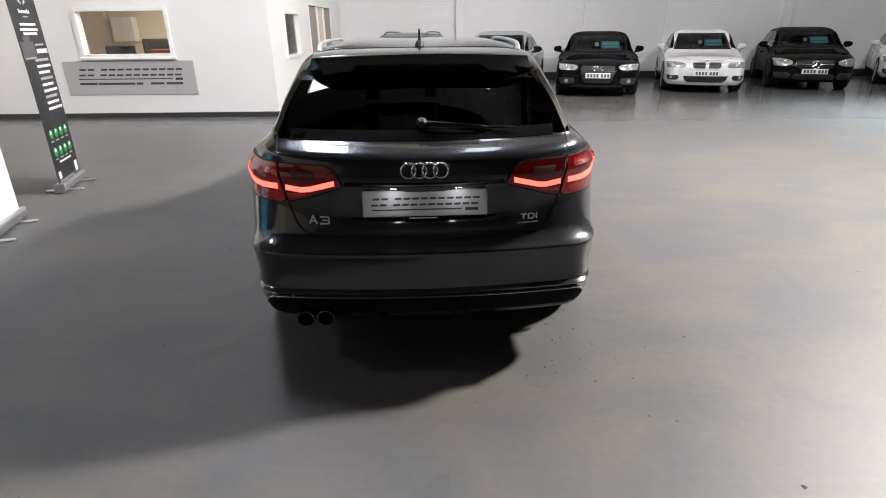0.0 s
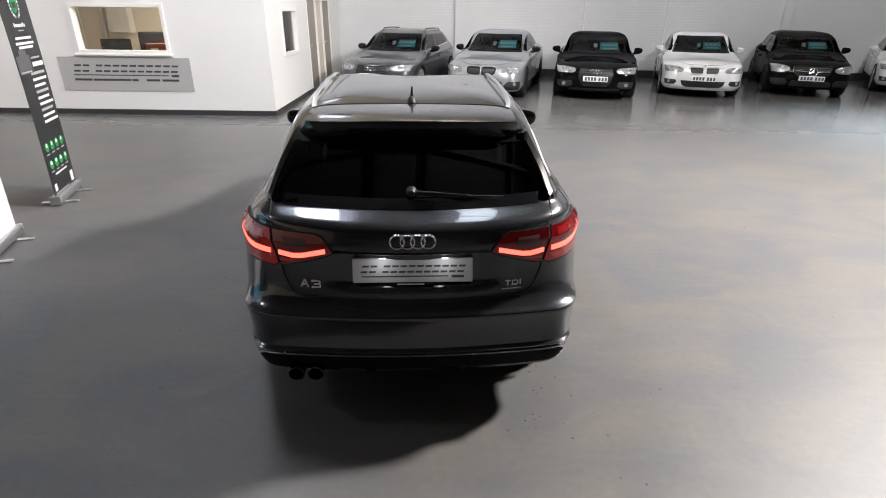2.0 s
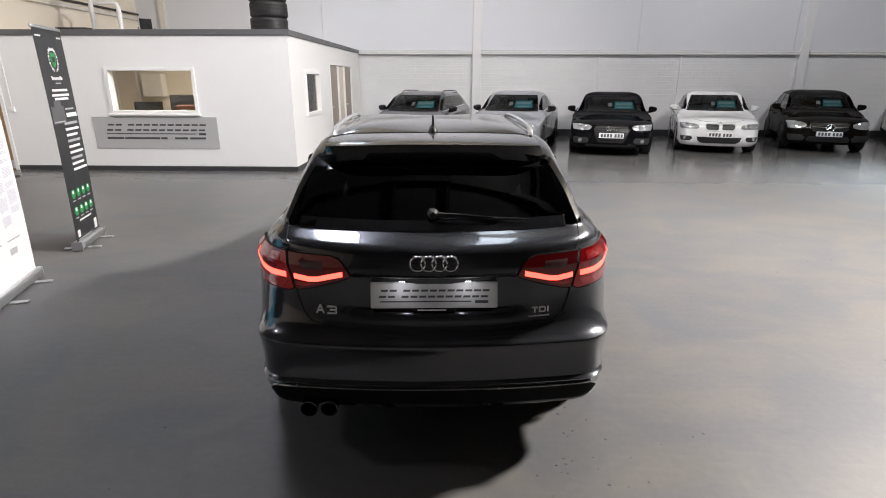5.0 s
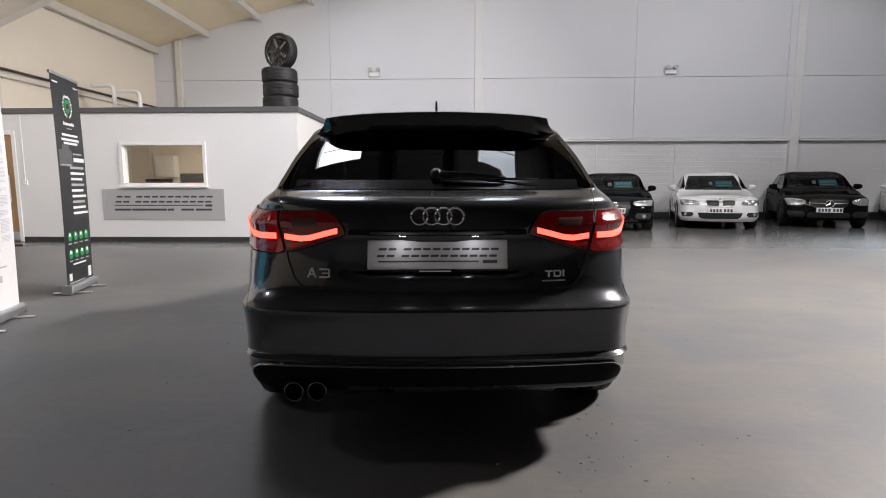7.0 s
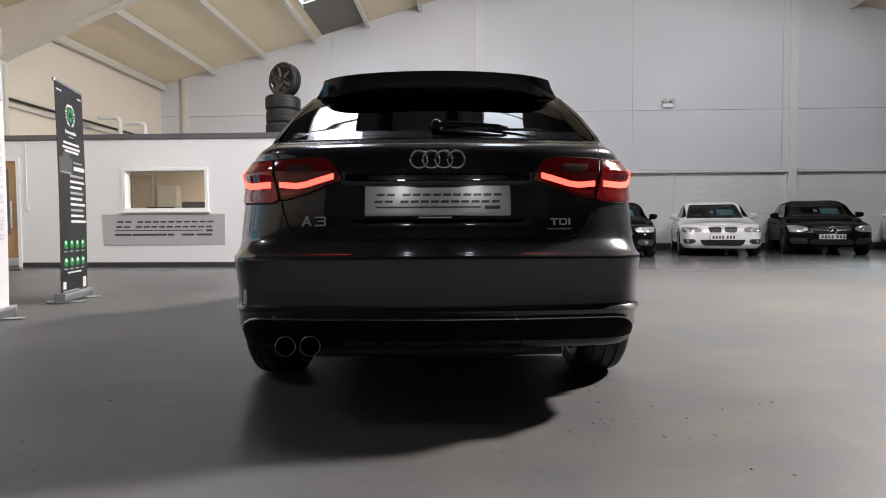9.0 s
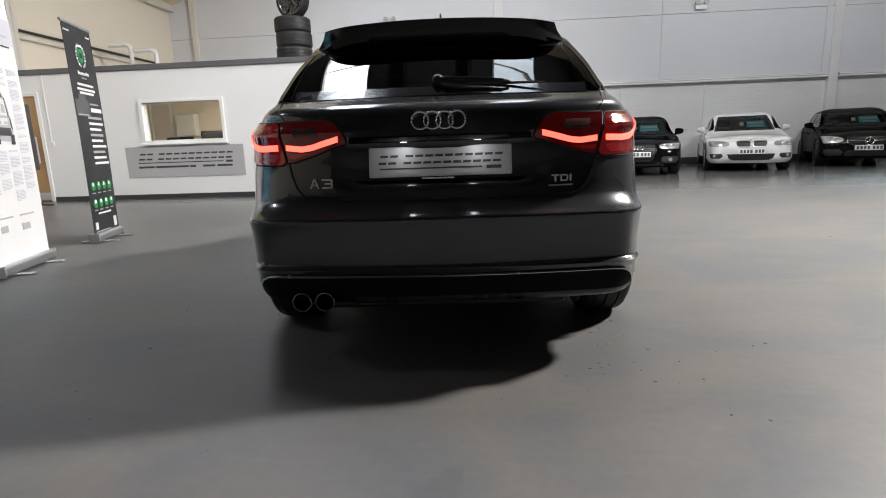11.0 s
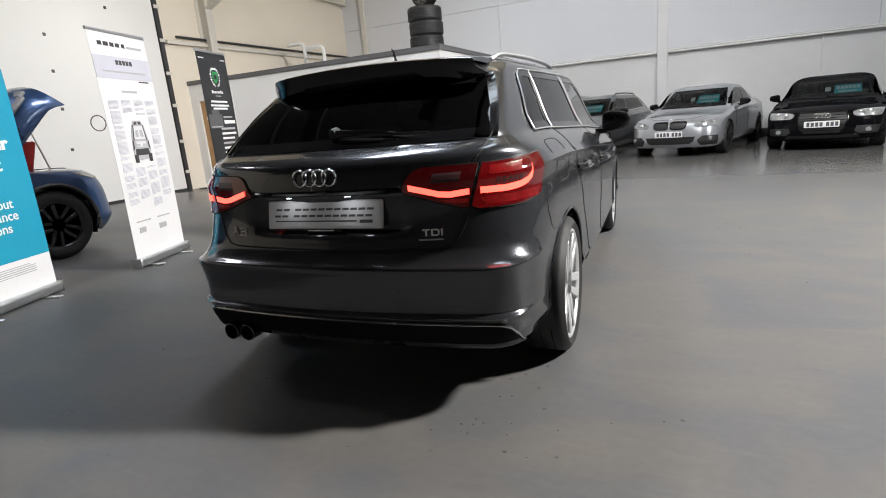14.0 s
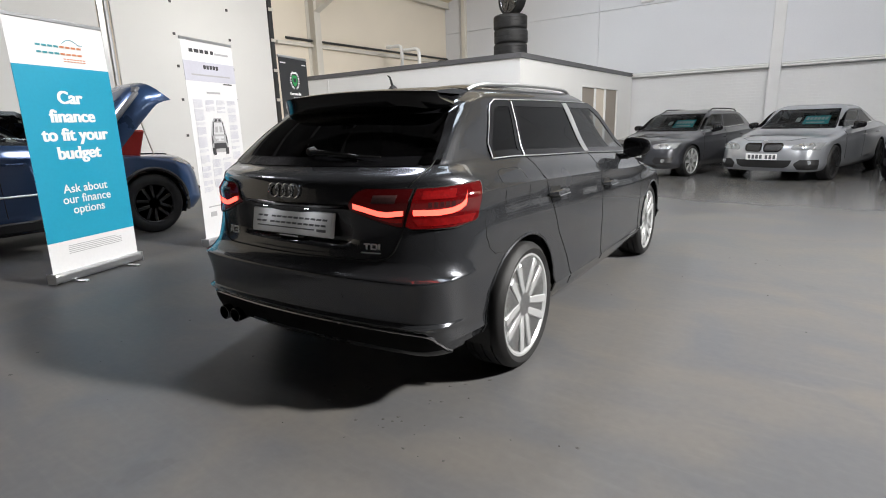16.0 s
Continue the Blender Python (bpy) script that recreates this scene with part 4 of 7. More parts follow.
def bump01(a, lo, hi, soft):
    t0 = min(max((a - lo + soft) / soft, 0), 1)
    t1 = min(max((hi + soft - a) / soft, 0), 1)
    return (t0 * t0 * (3 - 2 * t0)) * (t1 * t1 * (3 - 2 * t1))


def plate_recess(x, z):
    return 0.032 * bump01(abs(x), -1, 0.30, 0.09) * bump01(z, 0.73, 0.872, 0.022)


def scaled(tables, kz, kw, ky, dy=0.0):
    """The same tables with heights, widths and lengths scaled."""
    out = {}
    for k, rows in tables.items():
        f = {"width": kw, "rear_rx": kw, "front_rx": kw, "rear": ky, "front": ky, "rear_ry": ky, "front_ry": ky}.get(k, 1.0)
        out[k] = [(z * kz, v * f) for z, v in rows]
    return out


def outline2d(rows, n=14):
    """The edge of a patch as (u, z) points, evenly dense."""
    zs = [r[0] for r in rows]
    lo, hi = [], []
    for j in range(n + 1):
        z = zs[0] + (zs[-1] - zs[0]) * j / n
        lo.append((float(np.interp(z, zs, [r[1] for r in rows])), z))
        hi.append((float(np.interp(z, zs, [r[2] for r in rows])), z))
    bot = [(lo[0][0] + (hi[0][0] - lo[0][0]) * i / n, zs[0]) for i in range(n)]
    top = [(hi[-1][0] + (lo[-1][0] - hi[-1][0]) * i / n, zs[-1]) for i in range(n)]
    return bot + hi[:-1] + top + lo[:0:-1]


def grown(loop, d):
    """The loop moved outwards by d."""
    out = []
    for i, (u, z) in enumerate(loop):
        (u0, z0), (u1, z1) = loop[i - 1], loop[(i + 1) % len(loop)]
        n = (z1 - z0, -(u1 - u0))
        k = math.hypot(*n) or 1
        out.append((u + n[0] / k * d, z + n[1] / k * d))
    return out


def border(place, rows, out, inn, lift=0.004, thick=0.01, bm=None):
    """A flat band on the skin round a patch."""
    bm = bm or bmesh.new()
    loop = outline2d(rows)

    def ring(points, up):
        vs = []
        for u, z in points:
            p = place(u, z)
            e = 0.004
            n = (place(u + e, z) - place(u - e, z)).cross(place(u, z + e) - place(u, z - e)).normalized()
            if n.dot(Vector((p.x, p.y - 2.0, 0))) < 0:
                n = -n
            vs.append(bm.verts.new(p + n * up))
        return vs

    a, b, c, d = ring(grown(loop, out), lift - thick), ring(grown(loop, out), lift), ring(grown(loop, -inn), lift), ring(grown(loop, -inn), lift - thick)
    for p, q in ((a, b), (b, c), (c, d)):
        for i in range(len(p)):
            j = (i + 1) % len(p)
            bm.faces.new((p[i], p[j], q[j], q[i]))
    return bm


def wheel_well(y, r, x_in, x_out, s):
    b = bmesh.new()
    if s:
        for k in range(16):
            a0, a1 = math.pi * (k / 16 * 1.2 - 0.1), math.pi * ((k + 1) / 16 * 1.2 - 0.1)
            p = [(s * x, y + r * math.cos(a), 0.33 + r * math.sin(a)) for x, a in ((x_in, a0), (x_out, a0), (x_out, a1), (x_in, a1))]
            b.faces.new([b.verts.new(v) for v in p])
        box(min(s * x_in, s * (x_in - 0.02)), max(s * x_in, s * (x_in - 0.02)), y - r, y + r, 0.24, 0.33 + r, 0, b)
    return b


def dress_car(car, sh, paint, spec):
    """Skin, glazing, wheels, cabin and mirrors, from a spec of rows on the skin."""
    holes = []
    for rows in spec["side_glass"]:
        poly = rows_to_poly(rows)
        holes.append(lambda zone, x, y, z, p=poly: zone in ("side", "nose_corner", "corner") and inside(p, y, z))
    if spec.get("rear_glass"):
        rp = rows_to_poly(spec["rear_glass"])
        holes.append(lambda zone, x, y, z: zone in ("rear", "corner") and inside(rp, x, z))
    if spec.get("screen"):
        sp = rows_to_poly(spec["screen"])
        holes.append(lambda zone, x, y, z: zone in ("nose", "nose_corner") and inside(sp, x, z))
    lift_y = spec["rear_axle"]
    holes.append(lambda zone, x, y, z: zone in ("corner", "side") and y < lift_y and z < 0.262 + 0.045 * min(max((y - 0.22) / 0.25, 0), 1))
    for h in spec.get("extra_holes", ()):
        holes.append(h)
    ya, yf, r, wd = spec["rear_axle"], spec["front_axle"], spec["wheel_r"], spec["wheel_w"]
    arch = r + spec.get("arch", 0.035)
    body = part("body", sh.body(holes, [(ya, r + 0.005, arch), (yf, r + 0.005, arch)]), paint, car, spec.get("body_label", ""), True)
    hx = spec["track"]
    for y in (ya, yf):
        for x in (-hx, hx):
            add_wheel(car, x, y, r, wd, spec["wheel"], spec["rim"])
        for s in (-1, 1):
            part("wheel_arch_liner", wheel_well(y, arch + 0.004, hx - 0.20, hx + 0.075, s), PLASTIC, car)
    L = sh.length
    b = box(-0.50, 0.50, 0.25, L - 0.25, 0.19, 0.25, 0.01)
    box(-0.74, 0.74, ya + arch + 0.02, yf - arch - 0.02, 0.19, 0.25, 0.01, b)
    part("underbody", b, PLASTIC, car)
    for s in (-1, 1):
        fl = sh.flank(s)
        for k, rows in enumerate(spec["side_glass"]):
            part("side_window", patch(fl, rows, 10, 8, 0.001, 0.004), GLASS_SIDE if k == len(spec["side_glass"]) - 1 or spec.get("clear") else GLASS_DARK, car, "tinted side glass", True)
            part("window_surround", border(fl, rows, spec.get("band", 0.020), 0.016, 0.0035), GLOSS_BLACK, car)
    if spec.get("rear_glass"):
        g = part("rear_window", patch(sh.tail, spec["rear_glass"], 26, 10, 0.002, 0.004), GLASS_DARK, car, "dark tinted rear window", True)
        part("window_surround", border(sh.tail, spec["rear_glass"], 0.006, 0.030, 0.0028, 0.006), GLOSS_BLACK, car)
    if spec.get("screen"):
        part("windscreen", patch(sh.nose, spec["screen"], 22, 10, 0.002, 0.004), GLASS_CLEAR, car, "laminated windscreen", True)
        part("window_surround", border(sh.nose, spec["screen"], 0.006, 0.014, 0.003), MATT_BLACK, car)
    z_belt = spec["belt"]
    b = box(-0.66, 0.66, spec["cabin"][0], spec["cabin"][1], 0.26, 0.40, 0.02)
    box(-0.68, 0.68, spec["cabin"][1] - 0.55, spec["cabin"][1] + 0.05, 0.40, z_belt - 0.07, 0.06, b)
    box(-0.60, 0.60, spec["cabin"][0] - 0.28, spec["cabin"][0] + 0.10, 0.30, z_belt - 0.10, 0.04, b)
    part("cabin_trim", b, CABIN, car)
    seats(car, spec["seats"], 0.5)
    part("steering_wheel", tube([(-spec["drive"] + 0.18 * math.cos(t), spec["cabin"][1] - 0.62 - 0.06 * math.sin(t), z_belt - 0.06 + 0.17 * math.sin(t)) for t in [2 * math.pi * k / 20 for k in range(20)]], 0.014, 6, True), PLASTIC, car)
    for s in (-1, 1):
        part("door_mirror", mirror_bm(sh, s, spec["mirror"][0], spec["mirror"][1]), spec["mirror_mat"], car, "door mirror", True)
    return body


# ---- the subject car ----
HERO_POSE = pose(-0.073, 2.125, 0, 0, 0, 2.8)
hero = thing("hatchback_car", HERO_POSE, "dark grey metallic five-door hatchback with lit red tail lamps", "car")
sh = Shell(HERO, 1.9, 2.7, LEVELS, plate_recess)
HERO_SPEC = dict(
    side_glass=[
        [(1.048, 0.715, 0.975), (1.10, 0.735, 0.995), (1.25, 0.850, 1.055), (1.285, 0.89, 1.068), (1.303, 0.94, 1.075)],
        [(1.048, 1.012, 1.858), (1.305, 1.112, 1.768)],
        [(1.048, 1.920, 2.84), (1.15, 1.882, 2.65), (1.25, 1.846, 2.44), (1.305, 1.825, 2.27)],
    ],
    rear_glass=[(1.046, -0.682, 0.682), (1.056, -0.679, 0.679), (1.15, -0.650, 0.650), (1.285, -0.590, 0.590)],
    screen=[(1.03, -0.67, 0.67), (1.15, -0.635, 0.635), (1.32, -0.55, 0.55)],
    rear_axle=0.80, front_axle=3.437, wheel_r=0.318, wheel_w=0.225, track=0.752, wheel="twin", rim=ALLOY,
    side_mat=GLASS_SIDE, belt=1.02, cabin=(0.85, 2.75), seats=(1.25, 2.10), drive=-0.36, mirror=(2.52, 1.0), mirror_mat=GLOSS_BLACK,
)
dress_car(hero, sh, PAINT["grey"], HERO_SPEC)
part("headlining", box(-0.50, 0.50, 1.0, 2.05, 1.345, 1.36, 0.004), LINING, hero)
part("parcel_shelf", box(-0.58, 0.58, 0.34, 0.80, 0.985, 1.0, 0.004), CABIN, hero)


def skin_z(s, x, y):
    """The height of the roof skin over (x, y)."""
    z = s.roof_height(x, y)
    if z is not None:
        return z
    lo, hi = 1.0, s.rim
    for _ in range(30):
        m = (lo + hi) / 2
        arr, _, cum = s.outline(m)
        ok = False
        if y > arr[0, 1] and y < arr[-1, 1]:
            ok = float(np.interp(y, np.maximum.accumulate(arr[:, 1]), arr[:, 0])) >= abs(x)
        lo, hi = (m, hi) if ok else (lo, m)
    return lo


# roof spoiler
def spoiler_mesh(zone):
    b = bmesh.new()
    rows, n = [], 28
    for i in range(n + 1):
        f = -1 + 2 * i / n
        s = abs(f)
        ye, ze = 0.470 + 0.050 * s * s + 0.05 * s ** 8, 1.374 - 0.016 * s * s
        yl, zl = ye + 0.018 + 0.035 * s ** 3 + 0.05 * s ** 8, ze - 0.068 - 0.008 * s ** 4 - 0.010 * math.exp(-((s - 0.80) / 0.10) ** 2)
        yu, zu = 0.525 + 0.10 * s ** 2 + 0.07 * s ** 8, 1.280 - 0.008 * s ** 2
        xe, xl, xu = f * 0.504, f * 0.575, f * 0.592
        yt = 0.86 - 0.03 * s
        xt = f * 0.515
        zt = skin_z(sh, xt, yt) + 0.004
        ym, zm = (ye + yt) / 2, (ze + zt) / 2 + 0.010
        if zone == "top":
            pts = [(xe, ye, ze), (xe, ye + 0.02, ze + 0.006), (f * 0.508, ym, zm), (xt, yt, zt), (xt, yt, zt - 0.02), (xe, ye + 0.02, ze - 0.006)]
        else:
            pts = [(xe, ye + 0.001, ze - 0.003), (f * 0.515, ye + 0.010, ze - 0.03), (xl, yl, zl), (f * 0.578, (yl + yu) / 2, (zl + zu) / 2 - 0.006), (xu, yu, zu), (f * 0.55, yt - 0.04, zt - 0.05), (f * 0.50, ye + 0.04, ze - 0.014)]
        rows.append([b.verts.new(p) for p in pts])
    for r0, r1 in zip(rows, rows[1:]):
        for k in range(len(r0)):
            b.faces.new((r0[k], r0[(k + 1) % len(r0)], r1[(k + 1) % len(r0)], r1[k]))
    b.faces.new(rows[0])
    b.faces.new(rows[-1])
    return b


spoiler = part("roof_spoiler", spoiler_mesh("under"), GLOSS_BLACK, hero, "gloss black roof spoiler with a body colour top", True)
part("spoiler_top", spoiler_mesh("top"), PAINT["grey"], spoiler, "", True)
part("shut_line", tube([(f * 0.515, 0.868 - 0.03 * abs(f), skin_z(sh, f * 0.515, 0.868 - 0.03 * abs(f)) + 0.001) for f in [k / 14 - 1 for k in range(29)]], 0.0045, 6), GAP, hero)

# tail lamps, badges, plate
for s in (1, -1):
    tail = (lambda u, z, s=s: sh.tail(s * u, z))
    inner = [(0.806, 0.575, 0.594), (0.825, 0.50, 0.599), (0.85, 0.425, 0.606), (0.872, 0.354, 0.612), (0.885, 0.351, 0.616), (0.905, 0.362, 0.621), (0.935, 0.385, 0.630), (0.950, 0.405, 0.634), (0.957, 0.43, 0.636)]
    outer = [(0.797, 0.63, 0.82), (0.802, 0.606, 0.90), (0.82, 0.610, 0.925), (0.88, 0.628, 0.942), (0.93, 0.643, 0.950), (0.949, 0.649, 0.948), (0.957, 0.652, 0.938)]
    lamp = part("tail_lamp", patch(tail, outer, 26, 14, 0.008, 0.012), LAMP_RED, hero, "red tail lamp with a lit light band", True)
    inner_lens = part("inner_lens", patch(tail, inner, 22, 14, 0.007, 0.011), LAMP_DARK, lamp, "smoked red lens", True)
    part("lens_rim", border(tail, outer, 0.005, 0.001, 0.006, 0.006), GAP, lamp)
    part("lens_rim", border(tail, inner, 0.005, 0.001, 0.005, 0.006), GAP, lamp)
    part("reflector", patch(tail, [(0.915, 0.675, 0.815), (0.944, 0.680, 0.820)], 12, 4, 0.0093, 0.003), LAMP_FACET, lamp, "bright red reflector")
    for k in range(5):
        u = 0.70 + 0.024 * k
        part("lamp_pod", patch(tail, [(0.884, u, u + 0.016), (0.905, u + 0.003, u + 0.019)], 2, 2, 0.0093, 0.003), LAMP_DARK, lamp, "dark lamp pod")
    part("reflector", patch(tail, [(0.808, 0.66, 0.89), (0.838, 0.635, 0.915)], 12, 3, 0.0092, 0.003), LAMP_FACET, lamp, "bright red reflector")
    part("reflector", patch(tail, [(0.822, 0.545, 0.592), (0.838, 0.49, 0.596)], 8, 2, 0.0083, 0.003), LAMP_FACET, inner_lens, "bright red reflector")
    part("reverse_lens", patch(tail, [(0.900, 0.46, 0.565), (0.932, 0.47, 0.575)], 6, 3, 0.0085, 0.002), material("clear_lens", (0.10, 0.05, 0.05), 0.1, 0, 90, 0.2, 9.0) if s > 0 else bpy.data.materials["clear_lens"], inner_lens)

    def band(pts, half, k=8):
        b = bmesh.new()
        top, bot = [], []
        for (u0, z0), (u1, z1) in zip(pts, pts[1:]):
            for i in range(k):
                f = i / k
                top.append((u0 + (u1 - u0) * f, z0 + (z1 - z0) * f))
        top.append(pts[-1])
        vs = []
        for u, z in top:
            row = []
            for dz in (-half, half):
                p = tail(u, z + dz)
                e = 0.004
                n = (tail(u + e, z) - tail(u - e, z)).cross(tail(u, z + e) - tail(u, z - e)).normalized()
                if n.dot(Vector((p.x, p.y - 2, 0))) < 0:
                    n = -n
                row.append((b.verts.new(p + n * 0.0110), b.verts.new(p + n * 0.006)))
            vs.append(row)
        for r0, r1 in zip(vs, vs[1:]):
            b.faces.new((r0[0][0], r1[0][0], r1[1][0], r0[1][0]))
            b.faces.new((r0[0][0], r1[0][0], r1[0][1], r0[0][1]))
            b.faces.new((r0[1][0], r1[1][0], r1[1][1], r0[1][1]))
        return b

    part("light_band", band([(0.378, 0.889), (0.43, 0.875), (0.49, 0.859), (0.53, 0.855), (0.600, 0.862)], 0.0105), LAMP_ON, lamp, "glowing red light band")
    part("light_band", band([(0.640, 0.863), (0.74, 0.861), (0.80, 0.866), (0.838, 0.877), (0.860, 0.894), (0.867, 0.916)], 0.0115), LAMP_ON, lamp, "glowing red light band")

for k in range(4):
    c = sh.tail(0, 0.944) + Vector((-0.0665 + 0.0443 * k, -0.004, 0))
    ringb = tube([c + Vector((0.0305 * math.cos(t), 0.0, 0.0305 * math.sin(t))) for t in [2 * math.pi * j / 32 for j in range(32)]], 0.0042, 8, True)
    part("badge_ring", ringb, CHROME, hero, "chrome badge ring", True)


def small_marks(name, marks, mat, k, cx, cz):
    """Raised bright strokes, drawn about (cx, cz) at the scale k."""
    for x0, x1, z0, z1, sl in marks:
        x0, x1, z0, z1, sl = cx + k * (x0 - cx), cx + k * (x1 - cx), cz + k * (z0 - cz), cz + k * (z1 - cz), k * sl
        p = sh.tail((x0 + x1) / 2, (z0 + z1) / 2)
        bq = prism([(x0, z0), (x1, z0), (x1 + sl, z1), (x0 + sl, z1)], p.y - 0.005, p.y + 0.01)
        part(name, bq, mat, hero, "chrome model mark")


small_marks("model_mark", [(-0.507, -0.499, 0.705, 0.745, 0.018), (-0.472, -0.464, 0.705, 0.745, -0.016), (-0.499, -0.472, 0.716, 0.722, 0.0), (-0.452, -0.412, 0.737, 0.743, 0.0), (-0.440, -0.412, 0.722, 0.727, 0.0), (-0.452, -0.412, 0.705, 0.711, 0.0), (-0.413, -0.407, 0.708, 0.722, 0.0), (-0.413, -0.407, 0.727, 0.740, 0.0)], MARK, 0.92, -0.457, 0.727)
small_marks("model_mark", [(0.405, 0.438, 0.728, 0.734, 0), (0.418, 0.425, 0.704, 0.728, 0), (0.445, 0.451, 0.704, 0.734, 0), (0.451, 0.474, 0.728, 0.734, 0), (0.451, 0.474, 0.704, 0.710, 0), (0.474, 0.480, 0.708, 0.730, 0), (0.488, 0.495, 0.704, 0.734, 0)], MARK, 0.84, 0.462, 0.722)
small_marks("small_mark", [(0.395 + 0.013 * q, 0.405 + 0.013 * q, 0.690, 0.695, 0.002) for q in range(8)], SATIN, 0.9, 0.455, 0.700)

PM = pose(0, 0.102, 0.796, -12, 0, 0)
pb = box(-0.265, 0.265, -0.012, 0.004, -0.056, 0.056, 0.006, None, 2)
pb.transform(PM)
plate = part("number_plate", pb, PLATE_EDGE, hero, "silver grey show plate with plain dark bars")
pb = box(-0.255, 0.255, -0.0135, -0.0125, -0.047, 0.047)
pb.transform(PM)
part("plate_face", pb, PLATE, plate)
for pb in lettering([2, 10], 0.034, 0.46, 0.3, 0.25, 0.0012):
    pb.transform(PM @ pose(-0.004, -0.0142, -0.010))
    part("name_bar", pb, PLATE_INK, plate)
pb = box(-0.225, 0.155, -0.0152, -0.014, -0.029, -0.024)
box(0.17, 0.225, -0.0152, -0.014, -0.034, -0.022, 0, pb)
pb.transform(PM)
part("underline", pb, PLATE_INK, plate)
# black lip over the plate that also paints the shade of the grip recess
part("grip_shade_strip", patch(sh.tail, [(0.872, -0.345, 0.345), (0.892, -0.335, 0.335)], 20, 4, 0.010, 0.03), GLOSS_BLACK, hero, "gloss black strip for the shaded grip recess over the plate", True)
pb = box(-0.09, 0.09, -0.01, 0.006, -0.069, -0.058, 0.002)
pb.transform(PM)
part("plate_holder", pb, GLOSS_BLACK, hero)
pb = box(-0.07, 0.05, -0.0115, -0.0105, -0.066, -0.061)
pb.transform(PM)
part("small_bar", pb, PLATE, hero)
for x in (-0.13, 0.14):
    for k in range(3):
        part("plate_lamp", box(x - 0.012 + 0.009 * k, x - 0.007 + 0.009 * k, 0.062, 0.067, 0.8685, 0.8700), LED, hero, "small white plate lamp")

for x in (-0.135, 0.135):
    lamp_at = HERO_POSE @ Vector((x, 0.030, 0.864))
    area_lamp("plate_light", lamp_at, HERO_POSE @ Vector((x, 0.10, 0.765)), 0.03, 0.030, (0.95, 0.97, 1.0))

# shut lines
for s in (1, -1):
    tl = (lambda u, z, s=s: sh.tail(s * u, z))
    fl = sh.flank(s)
    part("shut_line", line_on(tl, [(0.603, 0.965), (0.598, 0.81), (0.585, 0.76), (0.555, 0.70), (0.525, 0.672), (0.48, 0.662), (0.0, 0.660)], 0.004, 6, 0.02, False), GAP, hero)
    part("shut_line", line_on(tl, [(0.618, 0.965), (0.645, 1.0), (0.655, 1.06)], 0.0026, 6, 0.02, False), GAP, hero)
    part("shut_line", line_on(fl, [(1.012, 1.03), (1.03, 0.92), (1.07, 0.84), (1.19, 0.62), (1.32, 0.46), (1.385, 0.34), (1.40, 0.27)], 0.0026, 6, 0.02, False), GAP, hero)
    part("shut_line", line_on(fl, [(1.89, 1.03), (1.905, 0.80), (1.94, 0.30)], 0.0026, 6, 0.03, False), GAP, hero)
    part("shut_line", line_on(fl, [(2.97, 0.98), (2.98, 0.70), (2.95, 0.30)], 0.0026, 6, 0.03, False), GAP, hero)
    part("shut_line", line_on(tl, [(0.975, 0.80), (0.985, 0.73), (1.02, 0.675), (1.08, 0.645), (1.18, 0.635)], 0.0018, 6, 0.02, False), GAP, hero)
    for ya in (0.80, 3.437):
        part("arch_lip", line_on(fl, [(ya + 0.354 * math.cos(a), 0.323 + 0.354 * math.sin(a)) for a in [math.pi * (k / 24 * 1.06 - 0.03) for k in range(25)]], 0.007, 6, 0.05), PAINT["grey"], hero, "", True)
    if s > 0:
        part("shut_line", line_on(fl, [(0.73 + 0.118 * math.copysign(abs(math.cos(q)) ** 0.45, math.cos(q)), 0.898 + 0.090 * math.copysign(abs(math.sin(q)) ** 0.45, math.sin(q))) for q in [2 * math.pi * k / 40 for k in range(40)]], 0.0018, 6, 0.02, True), GAP, hero)

